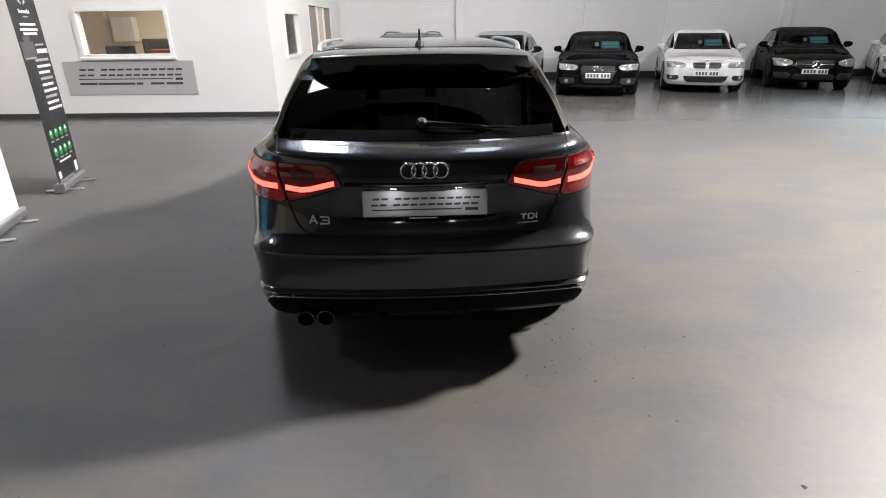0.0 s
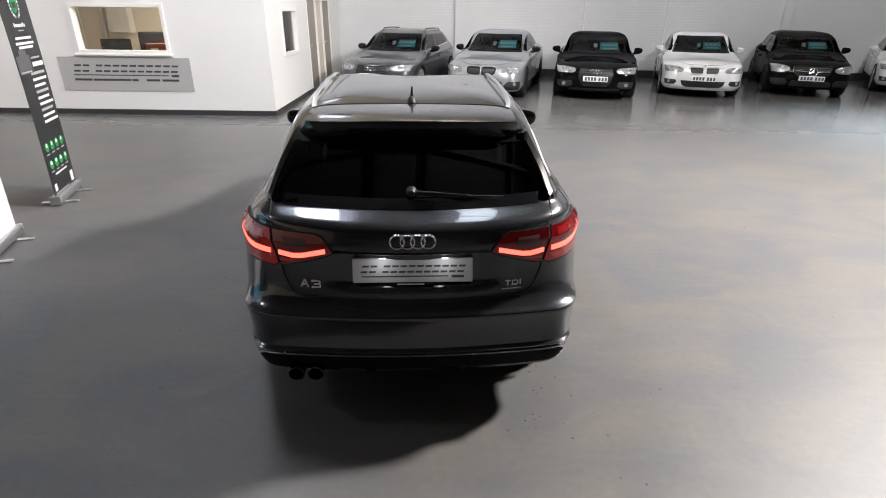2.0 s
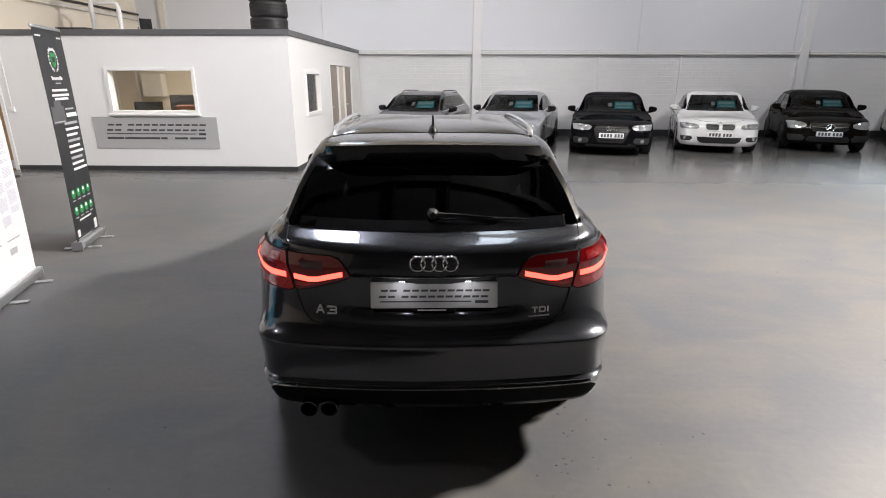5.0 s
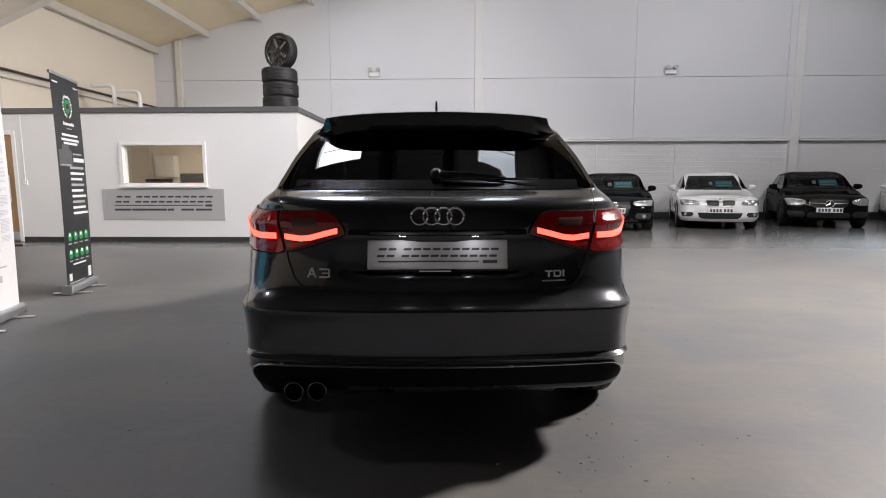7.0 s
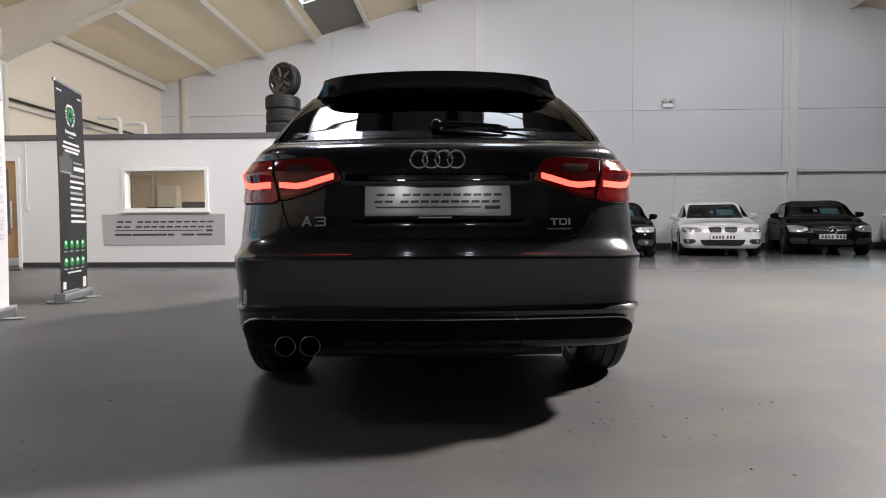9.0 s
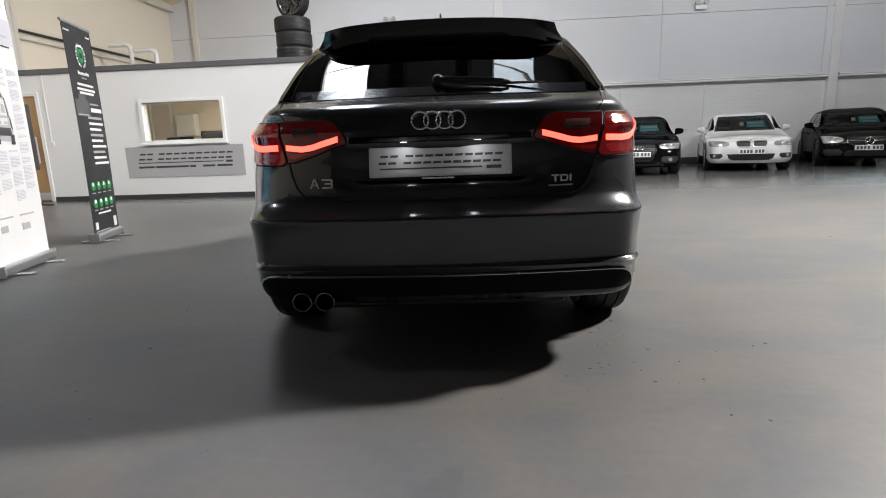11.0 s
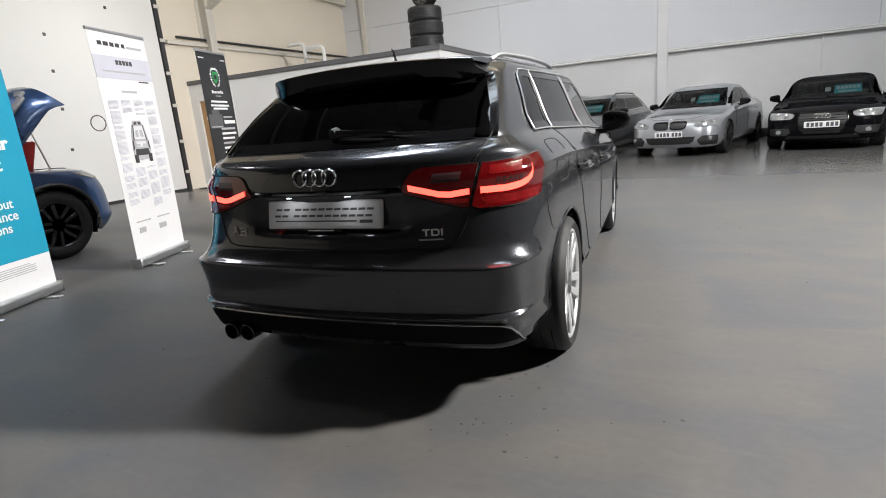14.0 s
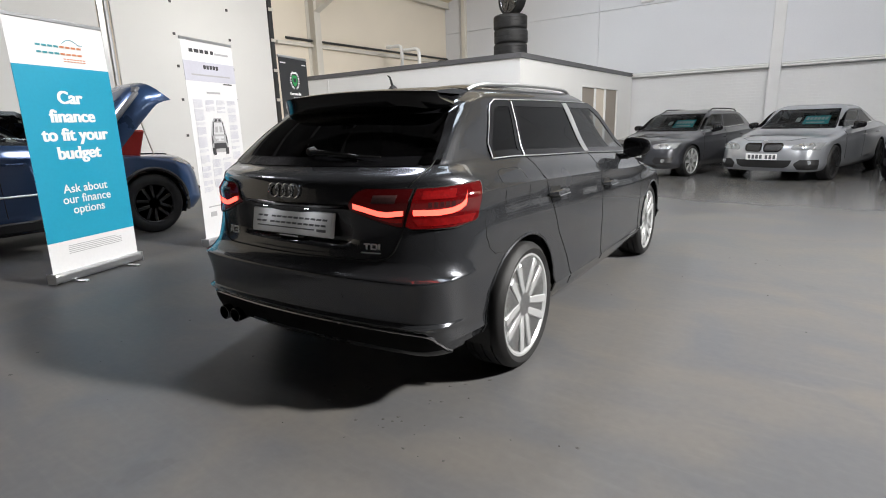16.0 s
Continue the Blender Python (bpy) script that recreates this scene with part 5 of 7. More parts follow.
# window chrome, handles, rails, aerial, wiper, exhausts
for s in (1, -1):
    fl = sh.flank(s)
    lift = (lambda y, z, s=s: sh.flank(s)(y, z) + Vector((0.006 * s, 0, 0.002)))
    part("chrome_trim", line_on(lift, [(0.690, 1.032), (2.93, 1.032)], 0.0034, 6, 0.04), SATIN, hero, "satin aluminium window trim", True)
    part("chrome_trim", line_on(lift, [(0.690, 1.032), (0.712, 1.10), (0.825, 1.25), (0.868, 1.297), (0.93, 1.322), (1.5, 1.326), (2.2, 1.324)], 0.0034, 6, 0.04), SATIN, hero, "satin aluminium window trim", True)
    part("chrome_trim", line_on(lift, [(0.993, 1.032), (1.092, 1.318)], 0.0035, 6, 0.04), SATIN, hero, "satin aluminium window trim", True)
    part("pillar_trim", patch(fl, [(1.04, 1.850, 1.930), (1.315, 1.760, 1.835)], 4, 8, 0.0055, 0.004), SATIN if s > 0 else GLOSS_BLACK, hero, "gloss centre pillar trim", True)
    for y, z in ((1.15, 0.842), (2.02, 0.835)):
        p = fl(y, z)
        hb = tube([p + Vector((s * 0.004, -0.10, -0.002)), p + Vector((s * 0.036, -0.075, 0)), p + Vector((s * 0.042, 0.0, 0.002)), p + Vector((s * 0.036, 0.075, 0)), p + Vector((s * 0.004, 0.10, 0))], [0.010, 0.015, 0.016, 0.015, 0.010], 8)
        hd = part("door_handle", hb, PAINT["grey"], hero, "body colour door handle with bright edge", True)
        part("handle_cup", patch(fl, [(z - 0.032, y - 0.055, y + 0.055), (z, y - 0.075, y + 0.075), (z + 0.03, y - 0.055, y + 0.055)], 8, 6, 0.0012, 0.002), GAP, hd)
        part("handle_trim", tube([p + Vector((s * 0.050, -0.07, -0.012)), p + Vector((s * 0.056, 0.07, -0.010))], 0.004, 6), CHROME, hd)
    pts = [(0.84, 0.505, 0.0), (0.90, 0.515, 0.013), (1.02, 0.527, 0.022), (1.3, 0.54, 0.026), (1.7, 0.548, 0.026), (2.0, 0.55, 0.022), (2.12, 0.548, 0.014), (2.22, 0.545, 0.0)]
    rail = []
    for i in range(len(pts) - 1):
        for k in range(5):
            f = k / 5
            y, x, dz = (pts[i][j] + (pts[i + 1][j] - pts[i][j]) * f for j in range(3))
            rail.append((s * x, y, skin_z(sh, x, y) + dz))
    part("roof_rail", tube(rail, 0.013, 8, False, None, 0.8), SATIN, hero, "satin silver roof rail", True)

az = skin_z(sh, 0, 0.90)
ab = lathe([(0, 0.030), (0.006, 0.032), (0.02, 0.026), (0.034, 0.014), (0.042, 0.0)], 16, "z")
ab.transform(Matrix.Translation((0, 0.90, az - 0.004)) @ Matrix.Diagonal((0.8, 1.4, 1, 1)))
ant = part("aerial", ab, PLASTIC, hero, "short black roof aerial", True)
part("aerial_rod", tube([(0, 0.90, az + 0.02), (0, 0.875, az + 0.075), (0, 0.855, az + 0.085)], [0.008, 0.005, 0.003], 8), PLASTIC, ant)

wz = 1.098
wp = sh.tail(0.0, wz) + Vector((0, -0.02, 0))
wb = tube([wp + Vector((-0.006, 0.0, 0.004)), wp + Vector((0.03, -0.012, 0.004)), wp + Vector((0.14, -0.016, -0.002)), wp + Vector((0.25, -0.012, -0.010)), wp + Vector((0.275, -0.006, -0.012))], [0.013, 0.012, 0.009, 0.007, 0.005], 8)
wip = part("rear_wiper", wb, PLASTIC, hero, "black rear wiper arm and blade", True)
part("blade", tube([wp + Vector((0.02, -0.001, -0.018)), wp + Vector((0.22, 0.0, -0.017)), wp + Vector((0.36, 0.002, -0.017)), wp + Vector((0.41, 0.006, -0.018))], [0.004, 0.006, 0.005, 0.003], 6), RUBBER, wip)
wc = lathe([(-0.022, 0.0), (-0.020, 0.014), (-0.010, 0.020), (0.016, 0.024)], 16, "y")
wc.transform(Matrix.Translation((wp.x - 0.004, wp.y, wp.z + 0.004)))
part("wiper_cap", wc, PLASTIC, wip, "", True)
# dark chrome line stands in for the highlight along the arm
part("arm_glint", tube([wp + Vector((0.02, -0.024, 0.012)), wp + Vector((0.14, -0.024, 0.006)), wp + Vector((0.25, -0.018, -0.004))], 0.0025, 5), DARK_CHROME, wip)

for x in (-0.552, -0.463):
    eb = lathe([(0.06, 0.036), (0.062, 0.038), (0.20, 0.036), (0.20, 0.030), (0.075, 0.032), (0.06, 0.034), (0.06, 0.036)], 28, "y")
    eb.transform(Matrix.Translation((x, 0.0, 0.275)))
    ex = part("exhaust_tip", eb, DARK_CHROME, hero, "round steel exhaust tip", True)
    eb = lathe([(0.16, 0.031), (0.161, 0.0)], 20, "y")
    eb.transform(Matrix.Translation((x, 0.0, 0.275)))
    part("exhaust_bore", eb, GAP, ex)
part("diffuser", patch(sh.tail, [(0.262, -0.80, 0.80), (0.31, -0.765, 0.765), (0.345, -0.73, 0.73), (0.366, -0.68, 0.68)], 40, 8, 0.006, 0.008), MATT_BLACK, hero, "black plastic diffuser insert", True)
part("diffuser_lip", patch(sh.tail, [(0.258, -0.36, 0.795), (0.288, -0.34, 0.768)], 30, 3, 0.0075, 0.008), DIFFUSER_LIP, hero, "dark grey lower lip of the diffuser", True)
part("diffuser_trim", line_on(lambda u, z: sh.tail(u, z) + Vector((0, -0.004, 0)), [(-0.803, 0.262), (-0.77, 0.31), (-0.735, 0.347), (-0.70, 0.364), (-0.65, 0.370), (0.65, 0.370), (0.70, 0.364), (0.735, 0.347), (0.77, 0.31), (0.803, 0.262)], 0.0055, 8, 0.02), TRIM_BRIGHT, hero, "thin bright line over the diffuser", True)
for x in (-0.31, 0.31):
    p = sh.tail(x, 0.50)
    sb = lathe([(-0.002, 0.0), (-0.002, 0.009), (0.004, 0.010)], 12, "y")
    sb.transform(Matrix.Translation(p))
    part("parking_sensor", sb, PAINT["grey"], hero)


# ---- the parked row ----
def far_car(name, m, label, base, k, paint, front, wheel, rim, group="parked row of cars", rails=False, sedan=False, mirror_mat=None):
    car = thing(name, m, label, "car", group)
    kz, kw, ky = k
    tab = scaled(HERO, kz, kw, ky)
    if sedan:
        tab["rear"] = [(z * kz, v * ky) for z, v in [(0.20, 0.13), (0.37, 0.05), (0.58, 0.02), (0.80, 0.03), (0.96, 0.06), (1.00, 0.12), (1.015, 0.30), (1.03, 0.62), (1.06, 0.72), (1.15, 0.92), (1.28, 1.25), (1.36, 1.50), (1.40, 1.62), (1.424, 1.75)]]
        tab["narrow_rear"] = [(z * kz, v) for z, v in [(0.20, 0.02), (0.86, 0.04), (1.05, 0.16), (1.3, 0.10), (1.424, 0.0)]]
        tab["rear_ry"] = [(z * kz, v) for z, v in [(0.20, 0.2), (0.8, 0.4), (1.0, 0.3), (1.1, 0.12), (1.38, 0.1), (1.424, 0.02)]]
    s = Shell(tab, 1.9 * ky, 2.7 * ky, [z * kz for z in LEVELS[::2]], None, 1.345 * kz, 1.424 * kz)
    Z = lambda z: z * kz
    U = lambda u: u * kw
    Y = lambda y: y * ky
    side = [[(Z(z), Y(a), Y(b2)) for z, a, b2 in rows] for rows in (HERO_SPEC["side_glass"] if not sedan else [[(1.05, 1.15, 1.92), (1.2, 1.42, 1.86), (1.30, 1.62, 1.82)], HERO_SPEC["side_glass"][2]])]
    spec = dict(HERO_SPEC, band=0.007, side_glass=side, rear_glass=None, screen=[(Z(z), U(a), U(b2)) for z, a, b2 in HERO_SPEC["screen"]],
                rear_axle=Y(0.80), front_axle=Y(3.437), track=U(0.775), wheel=wheel, rim=rim, belt=Z(1.02), cabin=(Y(0.95), Y(2.75)), seats=(Y(1.4), Y(2.10)), mirror=(Y(2.52), Z(1.0)), mirror_mat=mirror_mat or paint)
    dress_car(car, s, paint, spec)
    N = s.nose
    P = (lambda rows, nm, mat, lab="", lift=0.006, nu=14, nv=8, par=None: part(nm, patch(N, [(Z(z), U(a), U(b2)) for z, a, b2 in rows], nu, nv, lift, 0.012), mat, par or car, lab, True))
    for sg in (1, -1):
        fl = s.flank(sg)
        part("chrome_trim", line_on(fl, [(Y(0.80 if not sedan else 1.15), Z(1.034)), (Y(2.93), Z(1.034))], 0.008, 6, 0.06), SATIN, car, "bright window trim")
        part("shut_line", line_on(fl, [(Y(1.955), Z(1.03)), (Y(1.99), Z(0.30))], 0.004, 4, 0.06), GAP, car)
        part("shut_line", line_on(fl, [(Y(2.97), Z(0.98)), (Y(2.95), Z(0.30))], 0.004, 4, 0.06), GAP, car)
        for y in (1.16, 2.02):
            if sedan and y < 1.5 and "coupe" in name:
                continue
            p = fl(Y(y), Z(0.83))
            part("door_handle", tube([p + Vector((0, -0.1, 0)), p + Vector((sg * 0.035, -0.07, 0)), p + Vector((sg * 0.035, 0.07, 0)), p + Vector((0, 0.1, 0))], 0.012, 6), paint, car)
        rows = front["lamp"]
        lampo = P([(z, sg * a, sg * b2) for z, a, b2 in rows], "headlamp", HEADLAMP, "clear headlamp", 0.010)
        c = front["bulb"]
        for u, z, r in c:
            p = N(sg * U(u), Z(z))
            rb = tube([p + Vector((0.0 + r * math.cos(t), 0.016, r * math.sin(t))) for t in [2 * math.pi * j / 18 for j in range(18)]], 0.008, 6, True)
            part("lamp_ring", rb, CHROME, lampo)
        for rws in front.get("side_intake", ()):
            P([(z, sg * a, sg * b2) for z, a, b2 in rws], "bumper_intake", PLASTIC, "black bumper intake", 0.004)
        for u, z in front.get("fog", ()):
            p = N(sg * U(u), Z(z))
            fb = lathe([(-0.01, 0.04), (0.012, 0.04), (0.014, 0.034), (0.014, 0.0)], 14, "y")
            fb.transform(Matrix.Translation(p))
            part("fog_lamp", fb, HEADLAMP, car, "round fog lamp")
    for rows in front.get("grille", ()):
        gr = P(rows, "grille", PLASTIC, "black slatted grille", 0.008)
        part("grille_frame", border(N, [(Z(z), U(a), U(b2)) for z, a, b2 in rows], 0.014, 0.004, 0.018), front["frame_mat"], gr, "grille surround", True)
        za, zb = rows[0][0], rows[-1][0]
        n = front.get("slats", 5)
        for j in range(1, n):
            z = za + (zb - za) * j / n
            a = float(np.interp(z, [r[0] for r in rows], [r[1] for r in rows]))
            b2 = float(np.interp(z, [r[0] for r in rows], [r[2] for r in rows]))
            part("slat", line_on(lambda u, zz: N(u, zz) + Vector((0, 0.012, 0)), [(U(a), Z(z)), (U(b2), Z(z))], 0.005, 4, 0.08), GLOSS_BLACK, gr)
    for rows in front.get("intake", ()):
        P(rows, "bumper_intake", PLASTIC, "black lower intake", 0.004)
    bz = front["badge"]
    if front["kind"] == "rings":
        for k4 in range(4):
            c = N(0, Z(bz)) + Vector((-0.0825 + 0.055 * k4, 0.022, 0))
            part("badge_ring", tube([c + Vector((0.038 * math.cos(t), 0, 0.038 * math.sin(t))) for t in [2 * math.pi * j / 22 for j in range(22)]], 0.006, 6, True), CHROME, car, "chrome badge ring")
    elif front["kind"] == "kidney":
        c = N(0, Z(bz))
        fb = lathe([(-0.01, 0.040), (0.010, 0.040), (0.014, 0.03), (0.014, 0.0)], 20, "y")
        fb.transform(Matrix.Translation(c))
        part("badge_disc", fb, SATIN, car, "round badge disc")
    else:
        c = N(0, Z(bz)) + Vector((0, 0.03, 0))
        part("badge_ring", tube([c + Vector((0.085 * math.cos(t), 0, 0.085 * math.sin(t))) for t in [2 * math.pi * j / 26 for j in range(26)]], 0.009, 6, True), CHROME, car, "chrome badge ring")
        fb = bmesh.new()
        for k3 in range(3):
            a = math.pi / 2 + k3 * 2 * math.pi / 3
            tube([c, c + Vector((0.082 * math.cos(a), 0, 0.082 * math.sin(a)))], [0.018, 0.005], 6, False, fb)
        part("badge_spokes", fb, CHROME, car)
        for sg in (1, -1):
            part("grille_bar", line_on(lambda u, zz: N(u, zz) + Vector((0, 0.022, 0)), [(sg * U(0.09), Z(bz)), (sg * U(0.36), Z(bz + 0.012))], 0.014, 6, 0.06), CHROME, car, "chrome grille bar", True)
    pz = Z(front["plate"])
    pp = N(0, pz)
    plate_bars(car, pose(0, pp.y + 0.008, pz, 0, 0, 180))
    # price card behind the windscreen
    card = part("price_card", patch(N, [(Z(1.12), U(-0.50), U(-0.06)), (Z(1.235), U(-0.47), U(-0.06))], 6, 3, -0.02, 0.003), TEAL, car, "teal price card with white bars")
    for i5 in range(6):
        u0 = -0.45 + 0.062 * i5
        part("price_bar", patch(N, [(Z(1.178), U(u0), U(u0 + 0.045)), (Z(1.215), U(u0), U(u0 + 0.045))], 1, 1, -0.017, 0.001), CARD, card)
    part("price_bar", patch(N, [(Z(1.137), U(-0.42), U(-0.12)), (Z(1.152), U(-0.42), U(-0.12))], 3, 1, -0.017, 0.001), CARD, card)
    part("paper_card", patch(N, [(Z(1.16), U(0.0), U(0.085)), (Z(1.215), U(0.0), U(0.085))], 2, 2, -0.02, 0.003), CARD, car, "white paper card")
    for sg in (0.05, -0.40):
        part("screen_wiper", line_on(lambda u, zz: N(u, zz) + Vector((0, 0.012, 0.01)), [(U(sg), Z(1.03)), (U(sg + 0.42), Z(1.06))], 0.007, 5, 0.08), PLASTIC, car)
    part("bonnet_line", line_on(N, [(U(-0.58), Z(0.80)), (U(-0.35), Z(0.755)), (U(0.35), Z(0.755)), (U(0.58), Z(0.80))], 0.004, 4, 0.05), GAP, car)
    if rails:
        for sg in (1, -1):
            pts = [(0.84, 0.0), (0.95, 0.035), (1.4, 0.045), (2.0, 0.042), (2.2, 0.0)]
            part("roof_rail", tube([(sg * U(0.54), Y(y), skin_z(s, U(0.54), Y(y)) + dz) for y, dz in pts], 0.014, 6), PLASTIC, car, "roof rail", True)
    return car


RINGS_FRONT = dict(kind="rings", badge=0.655, plate=0.50, frame_mat=CHROME, slats=8, bulb=[(0.56, 0.665, 0.035), (0.70, 0.675, 0.035)],
                   lamp=[(0.605, 0.50, 0.86), (0.64, 0.44, 0.90), (0.69, 0.42, 0.92), (0.715, 0.50, 0.95), (0.73, 0.70, 0.97)],
                   grille=[[(0.34, -0.25, 0.25), (0.42, -0.31, 0.31), (0.60, -0.36, 0.36), (0.705, -0.33, 0.33)]],
                   side_intake=[[(0.30, 0.52, 0.80), (0.36, 0.46, 0.84), (0.44, 0.50, 0.86)]], fog=[(0.66, 0.37)], intake=[[(0.235, -0.55, 0.55), (0.29, -0.50, 0.50)]])
KIDNEY_FRONT = dict(kind="kidney", badge=0.735, plate=0.47, frame_mat=SATIN, slats=1, bulb=[(0.60, 0.645, 0.048), (0.76, 0.655, 0.048)],
                    lamp=[(0.59, 0.50, 0.90), (0.62, 0.44, 0.93), (0.67, 0.46, 0.96), (0.70, 0.56, 0.98), (0.715, 0.75, 0.99)],
                    grille=[[(0.575, 0.045, 0.25), (0.60, 0.03, 0.29), (0.67, 0.03, 0.31), (0.695, 0.05, 0.28)], [(0.575, -0.25, -0.045), (0.60, -0.29, -0.03), (0.67, -0.31, -0.03), (0.695, -0.28, -0.05)]],
                    side_intake=[[(0.31, 0.62, 0.82), (0.36, 0.56, 0.88), (0.42, 0.60, 0.90)]], fog=[(0.74, 0.37)], intake=[[(0.27, -0.36, 0.36), (0.31, -0.44, 0.44), (0.41, -0.48, 0.48)]])
STAR_FRONT = dict(kind="star", badge=0.60, plate=0.45, frame_mat=GLOSS_BLACK, slats=5, bulb=[(0.62, 0.645, 0.05)],
                  lamp=[(0.56, 0.62, 0.88), (0.60, 0.48, 0.92), (0.66, 0.47, 0.95), (0.70, 0.56, 0.98), (0.725, 0.75, 0.99)],
                  grille=[[(0.50, -0.30, 0.30), (0.56, -0.38, 0.38), (0.68, -0.40, 0.40), (0.705, -0.34, 0.34)]],
                  side_intake=[[(0.27, 0.50, 0.80), (0.34, 0.46, 0.86), (0.42, 0.54, 0.88)]], intake=[[(0.26, -0.42, 0.42), (0.33, -0.44, 0.44), (0.39, -0.38, 0.38)]])


def parked(cx, cy, turn, length):
    """A pose from the middle of the nose on the floor; turn: how far the nose swings towards -x from facing -y."""
    return pose(cx, cy, 0, 0, 0, 180 - turn) @ pose(0, -length, 0)


far_car("hatchback_car", parked(-1.50, 12.15, 16, 4.31), "mid grey five-door hatchback with roof rails beside the office", HERO, (0.96, 1.0, 1.0), PAINT["grey2"], dict(RINGS_FRONT, frame_mat=DARK_CHROME), "multi", ALLOY, rails=True, mirror_mat=GLOSS_BLACK)
far_car("saloon_car", parked(0.88, 12.10, 16, 4.62), "silver four-door saloon with black grille and black mirrors", HERO, (0.97, 1.0, 1.072), PAINT["silver"], dict(KIDNEY_FRONT, frame_mat=GLOSS_BLACK, side_intake=[[(0.24, 0.56, 0.90), (0.34, 0.50, 0.92), (0.42, 0.60, 0.92)]]), "twin", BLACK_ALLOY, sedan=True, mirror_mat=GLOSS_BLACK)
far_car("coupe_car", parked(3.40, 12.2, 14, 4.62), "black coupe with a chrome-edged grille", HERO, (0.95, 1.04, 1.072), PAINT["black"], dict(RINGS_FRONT, frame_mat=GLOSS_BLACK), "multi", ALLOY, sedan=True)
far_car("coupe_car", parked(6.0, 12.7, 18, 4.60), "white coupe with twin chrome-edged grilles", HERO, (0.965, 1.0, 1.067), PAINT["white"], KIDNEY_FRONT, "multi", ALLOY, sedan=True)
far_car("hatchback_car", parked(8.72, 13.1, 22, 4.30), "brown black hatchback with a wide barred grille", HERO, (0.985, 1.0, 1.0), PAINT["brownblack"], STAR_FRONT, "star", BLACK_ALLOY, sedan=False)
far_car("coupe_car", parked(11.75, 13.6, 32, 4.60), "white coupe with large headlamps at the end of the row", HERO, (0.965, 1.0, 1.067), PAINT["white"], KIDNEY_FRONT, "multi", ALLOY, sedan=True)


# ---- roll-up banners ----
GREEN = material("green_print", (0.02, 0.30, 0.08), 0.5, 0, 60, 0.1, 4.0)
BAN_BLUE = material("blue_banner_print", (0.012, 0.30, 0.46), 0.45, 0, 40, 0.05, 3.0)
BAN_BLACK = material("black_banner_print", (0.018, 0.019, 0.021), 0.45, 0, 40, 0.15, 3.0)
BAN_WHITE = material("white_banner_print", (0.76, 0.76, 0.77), 0.5, 0, 40, 0.03, 3.0)
BAN_LILAC = material("pale_grey_print", (0.55, 0.55, 0.62), 0.5, 0, 40, 0.05, 3.0)
PALE_TEXT = material("pale_text_print", (0.66, 0.66, 0.68), 0.5, 0, 60, 0.05, 5.0)
PRINT_GREY = material("grey_print", (0.42, 0.42, 0.43), 0.5, 0, 60, 0.05, 5.0)
PRINT_TEAL = material("teal_print", (0.05, 0.30, 0.36), 0.5, 0, 60, 0.05, 5.0)
PRINT_ORANGE = material("orange_print", (0.60, 0.22, 0.10), 0.5, 0, 60, 0.05, 5.0)


def banner(m, width, height, sheet_mat, label, base_mat):
    t = thing("roll_up_banner", m, label, "banner", "roll-up banners")
    w = width / 2
    bb = box(-w - 0.012, w + 0.012, -0.05, 0.05, 0.015, 0.095, 0.02, None, 2)
    part("base", bb, base_mat, t, "aluminium banner cassette")
    for x in (-w * 0.62, w * 0.62):
        part("foot", box(x - 0.022, x + 0.022, -0.17, 0.17, 0.0, 0.016, 0.006), SATIN, t)
    for x in (-w - 0.018, w + 0.013):
        part("end_cap", box(x, x + 0.006, -0.05, 0.05, 0.012, 0.098, 0.002), SATIN, t)
    part("pole", tube([(0, 0.03, 0.09), (0, 0.03, height)], 0.008, 8), SATIN, t)
    sb = bmesh.new()
    n = 14
    rows = []
    for j in range(n + 1):
        z = 0.085 + (height - 0.085) * j / n
        y = -0.004 - 0.012 * math.sin(math.pi * j / n)
        rows.append([sb.verts.new((-w, y, z)), sb.verts.new((w, y, z)), sb.verts.new((w, y + 0.0015, z)), sb.verts.new((-w, y + 0.0015, z))])
    for r0, r1 in zip(rows, rows[1:]):
        for k in range(4):
            sb.faces.new((r0[k], r0[(k + 1) % 4], r1[(k + 1) % 4], r1[k]))
    sheet = part("sheet", sb, sheet_mat, t)
    part("top_bar", box(-w - 0.004, w + 0.004, -0.012, 0.012, height - 0.01, height + 0.018, 0.004), base_mat, t)
    return t, sheet, (lambda z: -0.004 - 0.012 * math.sin(math.pi * (z - 0.085) / (height - 0.085)) - 0.003)


def print_box(sheet, ysurf, x0, x1, z0, z1, mat, name="printed_bar", label="", k=1):
    """A printed block that follows the sheet."""
    b = bmesh.new()
    n = max(1, int((z1 - z0) / 0.15))
    rows = []
    for j in range(n + 1):
        z = z0 + (z1 - z0) * j / n
        y = ysurf(z) - 0.001 * (k - 1)
        rows.append([b.verts.new((x0, y, z)), b.verts.new((x1, y, z)), b.verts.new((x1, y + 0.002, z)), b.verts.new((x0, y + 0.002, z))])
    for r0, r1 in zip(rows, rows[1:]):
        for q in range(4):
            b.faces.new((r0[q], r0[(q + 1) % 4], r1[(q + 1) % 4], r1[q]))
    b.faces.new(rows[0])
    b.faces.new(rows[-1])
    return part(name, b, mat, sheet, label)


def print_words(sheet, ysurf, words, x, z, size, mat, align="CENTER", bold=0.0):
    b = text_mesh(words, size, align, 0.0006, min(bold, 0.0025))
    for dx in ((-0.0045, 0.0045) if bold > 0.003 else ()):
        merge(b, text_mesh(words, size, align, 0.0006, 0.0025), Matrix.Translation((dx, 0.0004 if dx > 0 else 0.0008, 0)))
    b.transform(Matrix.Translation((x, ysurf(z + size * 0.35) - 0.0022, z)))
    return part("printed_word", b, mat, sheet)


